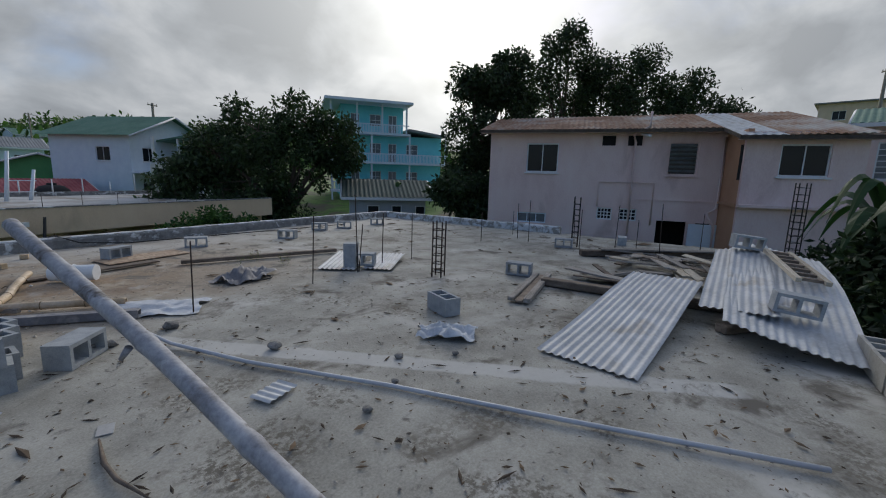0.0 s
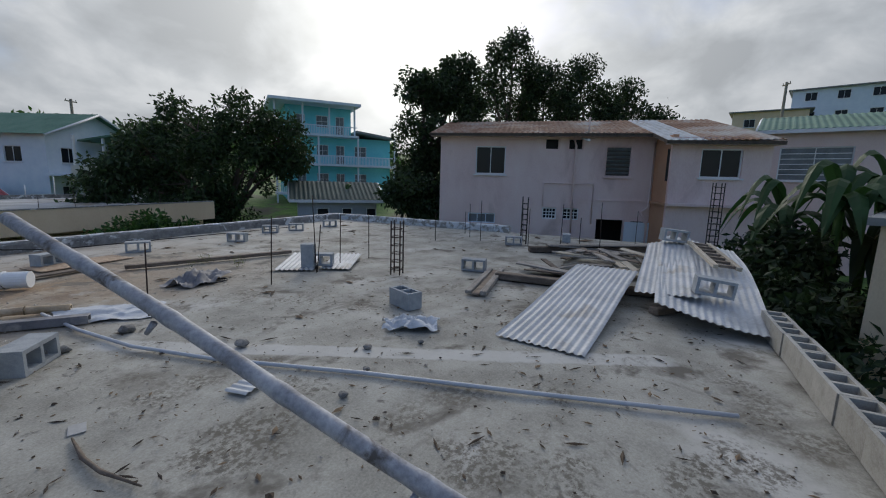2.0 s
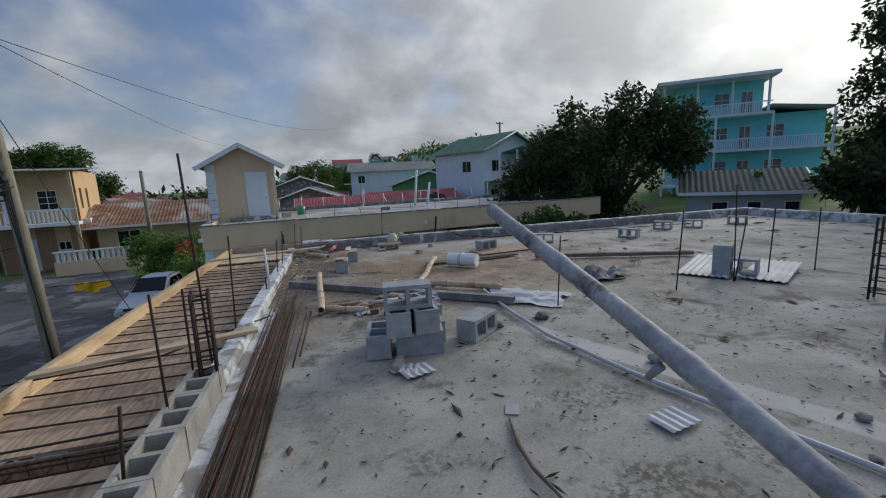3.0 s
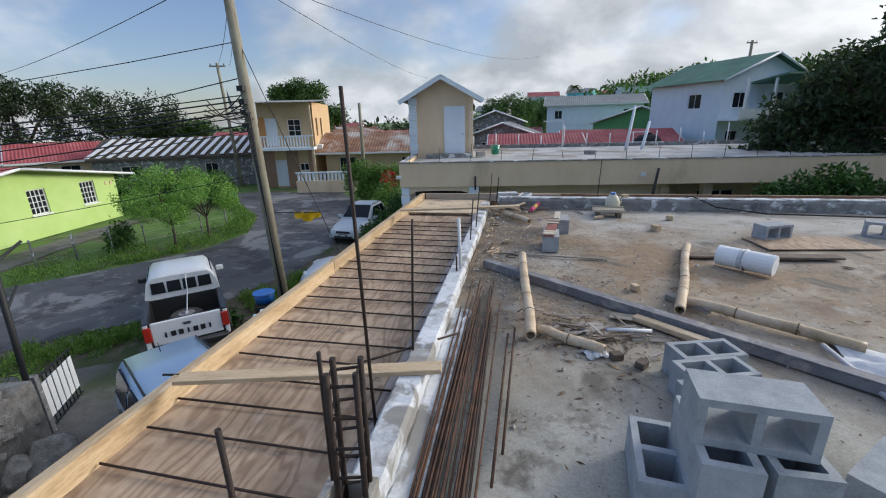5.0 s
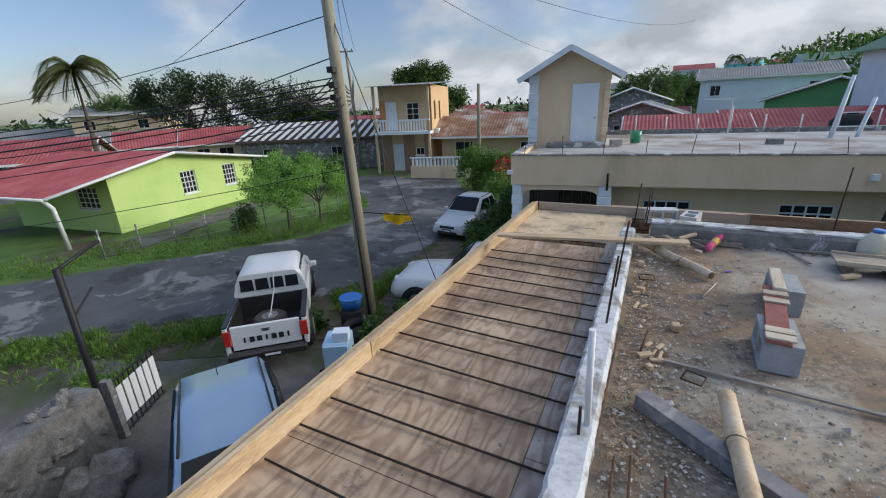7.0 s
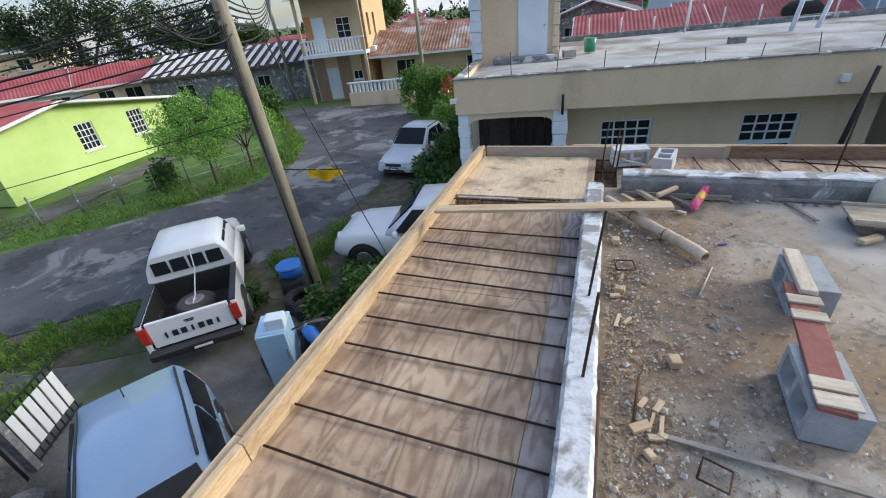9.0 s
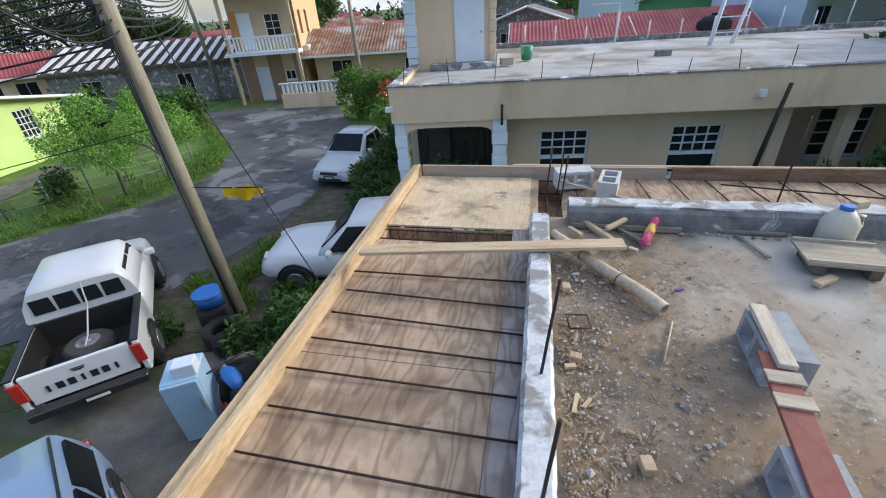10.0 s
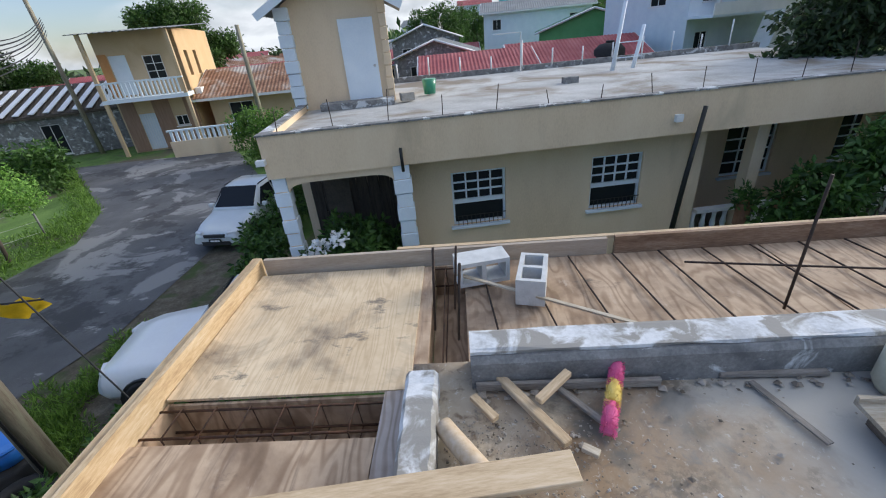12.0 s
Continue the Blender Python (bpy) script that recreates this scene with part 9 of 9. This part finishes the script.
single("junk_sack", B((0, 0, 0.25), (0.5, 0.4, 0.5)), RUBBER, "black bagged rubbish at the pole's foot", "sack", pose(-6.6, 12.0, G, 0, 0, 20), bevel=0.12)
pole2 = single("timber_prop", T([(0, 0, 0), (0.12, 0, 1.5), (0.27, 0, 2.95)], [0.055, 0.05, 0.04], 8), CABLE, "dark leaning timber prop against the cream wall", "prop", pose(3.75, 17.32, -2.95, 0, 0, 10))
garden = empty("wire_fence", "wire fence on thin posts along the verge", "fence", pose(0, 0, G))
for n in range(9):
    a, b = V(-20.6, 13.2, 0), V(-16.0, 22.4, 0)
    p = a.lerp(b, n / 8)
    part("post", T([(p.x, p.y, 0), (p.x, p.y, 1.25)], 0.035, 6), CEMENT, garden)
for z in (0.3, 0.7, 1.15):
    part("strand", T([(-20.6, 13.2, z), (-16.0, 22.4, z)], 0.006, 4), CHROME, garden)
# pots, flowers and small clutter round the cream house
POT = material("clay_pot", ((0.22, 0.10, 0.06), (0.34, 0.17, 0.10)), scale=6, fine=50, rough=0.9, bump=0.2)
for x, y, z, r in ((-3.9, 16.1, G, 0.2), (-2.7, 16.3, G + 0.3, 0.18), (-2.2, 16.5, G, 0.17), (5.6, 17.9, -2.58, 0.16), (6.5, 18.0, -2.58, 0.15)):
    pot = empty("plant_pot", "leafy plant in a round clay pot", "plant pot", pose(x, y, z), group="plant pots")
    part("pot", T([(0, 0, 0), (0, 0, r * 1.5), (0, 0, r * 1.7)], [r * 0.7, r, r * 1.05], 14, hollow=0.88), POT, pot)
    leaves("foliage", [(0, 0, r * 2.6, r * 1.6), (r * 0.6, 0, r * 2.2, r)], 260, 0.16, LEAF_MID, pot, int(x * 10) + 90, droop=-0.2, narrow=0.3)
for x, y, z, r, seed in ((-2.45, 16.45, G + 0.3, 0.2, 4), (-2.95, 16.32, G + 0.3, 0.17, 5)):
    rs_ = random.Random(seed)
    agave = empty("agave_plant", "spiky grey-green agave in a pale pot", "pot plant", pose(x, y, z))
    part("pot", T([(0, 0, 0), (0, 0, r * 1.2), (0, 0, r * 1.35)], [r * 0.75, r, r * 1.05], 14, hollow=0.88), PLASTIC_SHEET, agave)
    for k in range(16):
        a, up_k = 2 * math.pi * k / 16 * 2.4, rs_.uniform(0.5, 1.3)
        d_ = V(math.cos(a), math.sin(a), 0)
        s_ = V(-math.sin(a), math.cos(a), 0) * 0.03
        base_, tip = V(0, 0, r * 1.3) + d_ * 0.04, V(0, 0, r * 1.3) + d_ * rs_.uniform(0.25, 0.5) + V(0, 0, 0.55 * up_k)
        mid_ = base_.lerp(tip, 0.5) + V(0, 0, 0.06)
        bm = bmesh.new()
        v_ = [bm.verts.new(p) for p in (base_ - s_, base_ + s_, mid_ + s_, tip, mid_ - s_, base_ - V(0, 0, 0.02), mid_ - V(0, 0, 0.02))]
        for f in ((0, 1, 2, 4), (4, 2, 3), (1, 0, 5), (0, 4, 6, 5), (2, 1, 5, 6), (4, 3, 6), (3, 2, 6)):
            bm.faces.new([v_[q] for q in f])
        part("leaf", bm, AGAVE, agave)
flowers = leaves("white_flowers", [(-3.55, 16.15, G + 1.95, 0.18), (-3.15, 16.2, G + 2.1, 0.16), (-3.8, 16.1, G + 1.7, 0.12)], 170, 0.10, WHITE, None, 97, droop=0.0, narrow=0.9)
tagged(flowers, "small white blossoms among the porch plants", "flowers", kind="stuff")
# a grilled door standing open in the recess
gd = empty("grille_door", "white barred security door standing open", "door", pose(-4.3, 16.52, -0.04, 0, 0, 7.2) @ pose(9.32, 2.2, -3.25, 0, 0, -62))
for z in (0.03, 1.0, 2.0):
    part("rail", B((0.42, 0, z), (0.84, 0.03, 0.05)), WHITE_BLUE, gd)
for k in range(8):
    part("bar", B((0.02 + 0.115 * k, 0, 1.0), (0.022, 0.022, 2.0)), WHITE_BLUE, gd)
# purple scrap, crumbs of plastic and a small pale tile on the slab
single("plastic_scrap", B((0, 0, 0.006), (0.06, 0.02, 0.008), RZ(20)), paint("purple_plastic", (0.10, 0.06, 0.35), rough=0.5), "small purple plastic scrap on the dirt", "scrap", pose(-0.02, 9.72, 0))
for x, y, s in ((0.22, 2.55, 0.16), (0.45, 2.4, 0.13), (0.95, 3.3, 0.12)):
    single("cement_patch", B((0, 0, 0.006), (s, s * 0.7, 0.006), RZ(18)), SMEAR, "thin pale flake of mortar on the slab", "mortar flake", pose(x, y, 0, 0, 0, s * 400), group="mortar flakes")
# distant tangle of cables on the near pole
for k in range(5):
    a = 2 * math.pi * k / 5
    wire((-7.1 + 0.05 * k, 12.7, 2.35 - 0.15 * k), (-7.9 + 0.2 * k, 12.2 - 0.2 * k, 1.75 + 0.1 * k), 0.12 + 0.04 * k, 0.013)
# weeds between the parked vehicles and the wall
shrub("weeds", "rank weeds on the damp soil by the parked vehicle", [(-3.6, 13.3, 0.35, 0.4), (-4.6, 13.5, 0.3, 0.4), (-5.6, 13.6, 0.25, 0.35), (-8.2, 12.2, 0.2, 0.3), (-6.3, 13.6, 0.25, 0.35), (-8.6, 11.4, 0.2, 0.3)], 3600, 0.13, LEAF_MID, 88)
# discarded tyres and rags between the refrigerator and the pole
for x, y, z, r in ((-6.1, 11.3, 0.1, 0.3), (-6.95, 12.35, 0.1, 0.32), (-6.9, 12.3, 0.3, 0.31), (-5.6, 11.25, 0.1, 0.28)):
    old_tyre = empty("scrap_rubber_ring", "worn black tyre lying on the damp soil", "scrap tyre", pose(x, y, G + 0.03 + z - 0.1), group="old tyres")
    bm = bmesh.new()
    rows_ = []
    for k in range(20):
        a = 2 * math.pi * k / 20
        rows_.append([bm.verts.new(((r + 0.09 * math.cos(b)) * math.cos(a), (r + 0.09 * math.cos(b)) * math.sin(a), 0.1 + 0.1 * math.sin(b))) for b in (2 * math.pi * q / 10 for q in range(10))])
    for k in range(20):
        for q in range(10):
            bm.faces.new((rows_[k][q], rows_[(k + 1) % 20][q], rows_[(k + 1) % 20][(q + 1) % 10], rows_[k][(q + 1) % 10]))
    part("tread", bm, RUBBER, old_tyre, smooth=True)
RAG_RED = material("faded_red_cloth", ((0.35, 0.05, 0.05), (0.5, 0.10, 0.09)), scale=8, fine=60, rough=0.95, bump=0.3)
for x, y, rz, w, h, m_, l_, k in ((-5.75, 10.95, 20, 0.55, 0.35, BLUE_PLASTIC, "crumpled blue tarpaulin on the junk", 21), (-5.35, 11.2, 70, 0.4, 0.3, RUBBER, "heap of black bagged rubbish on the ground", 22), (-5.55, 10.6, 40, 0.3, 0.45, RAG_RED, "faded red rag on the junk", 23), (-6.3, 11.0, 10, 0.5, 0.3, RUBBER, "heap of black bagged rubbish on the ground", 24), (-5.0, 11.1, 10, 0.45, 0.3, PLASTIC_SHEET, "dirty white plastic sheeting on the ground", 25)):
    crumpled("rubbish", l_, pose(x, y, G + 0.03, 0, 0, rz), w, w * 0.8, h, m_, k, "rubbish")
# grass tufts on the soil strip beside the gate and round the parked vehicle
rng5 = np.random.default_rng(41)
for a, b, wide, n in (((-12.7, 9.3), (-10.2, 11.5), 0.32, 90), ((-11.2, 8.7), (-10.2, 8.3), 0.25, 30), ((-8.7, 14.1), (-7.0, 13.0), 0.25, 70), ((-8.0, 14.3), (-7.9, 16.2), 0.2, 40)):
    cl = []
    for k in range(n):
        q, (u, v) = rng5.uniform(), rng5.normal(size=2) * wide
        cl.append((a[0] + (b[0] - a[0]) * q + u, a[1] + (b[1] - a[1]) * q + v, G + 0.07, rng5.uniform(0.1, 0.22)))
    tagged(leaves("verge_grass", cl, n * 55, 0.14, LEAF_GRASS, None, 90 + n, droop=-0.9, narrow=0.18), "rank green grass on the damp soil strip", "grass", kind="stuff")
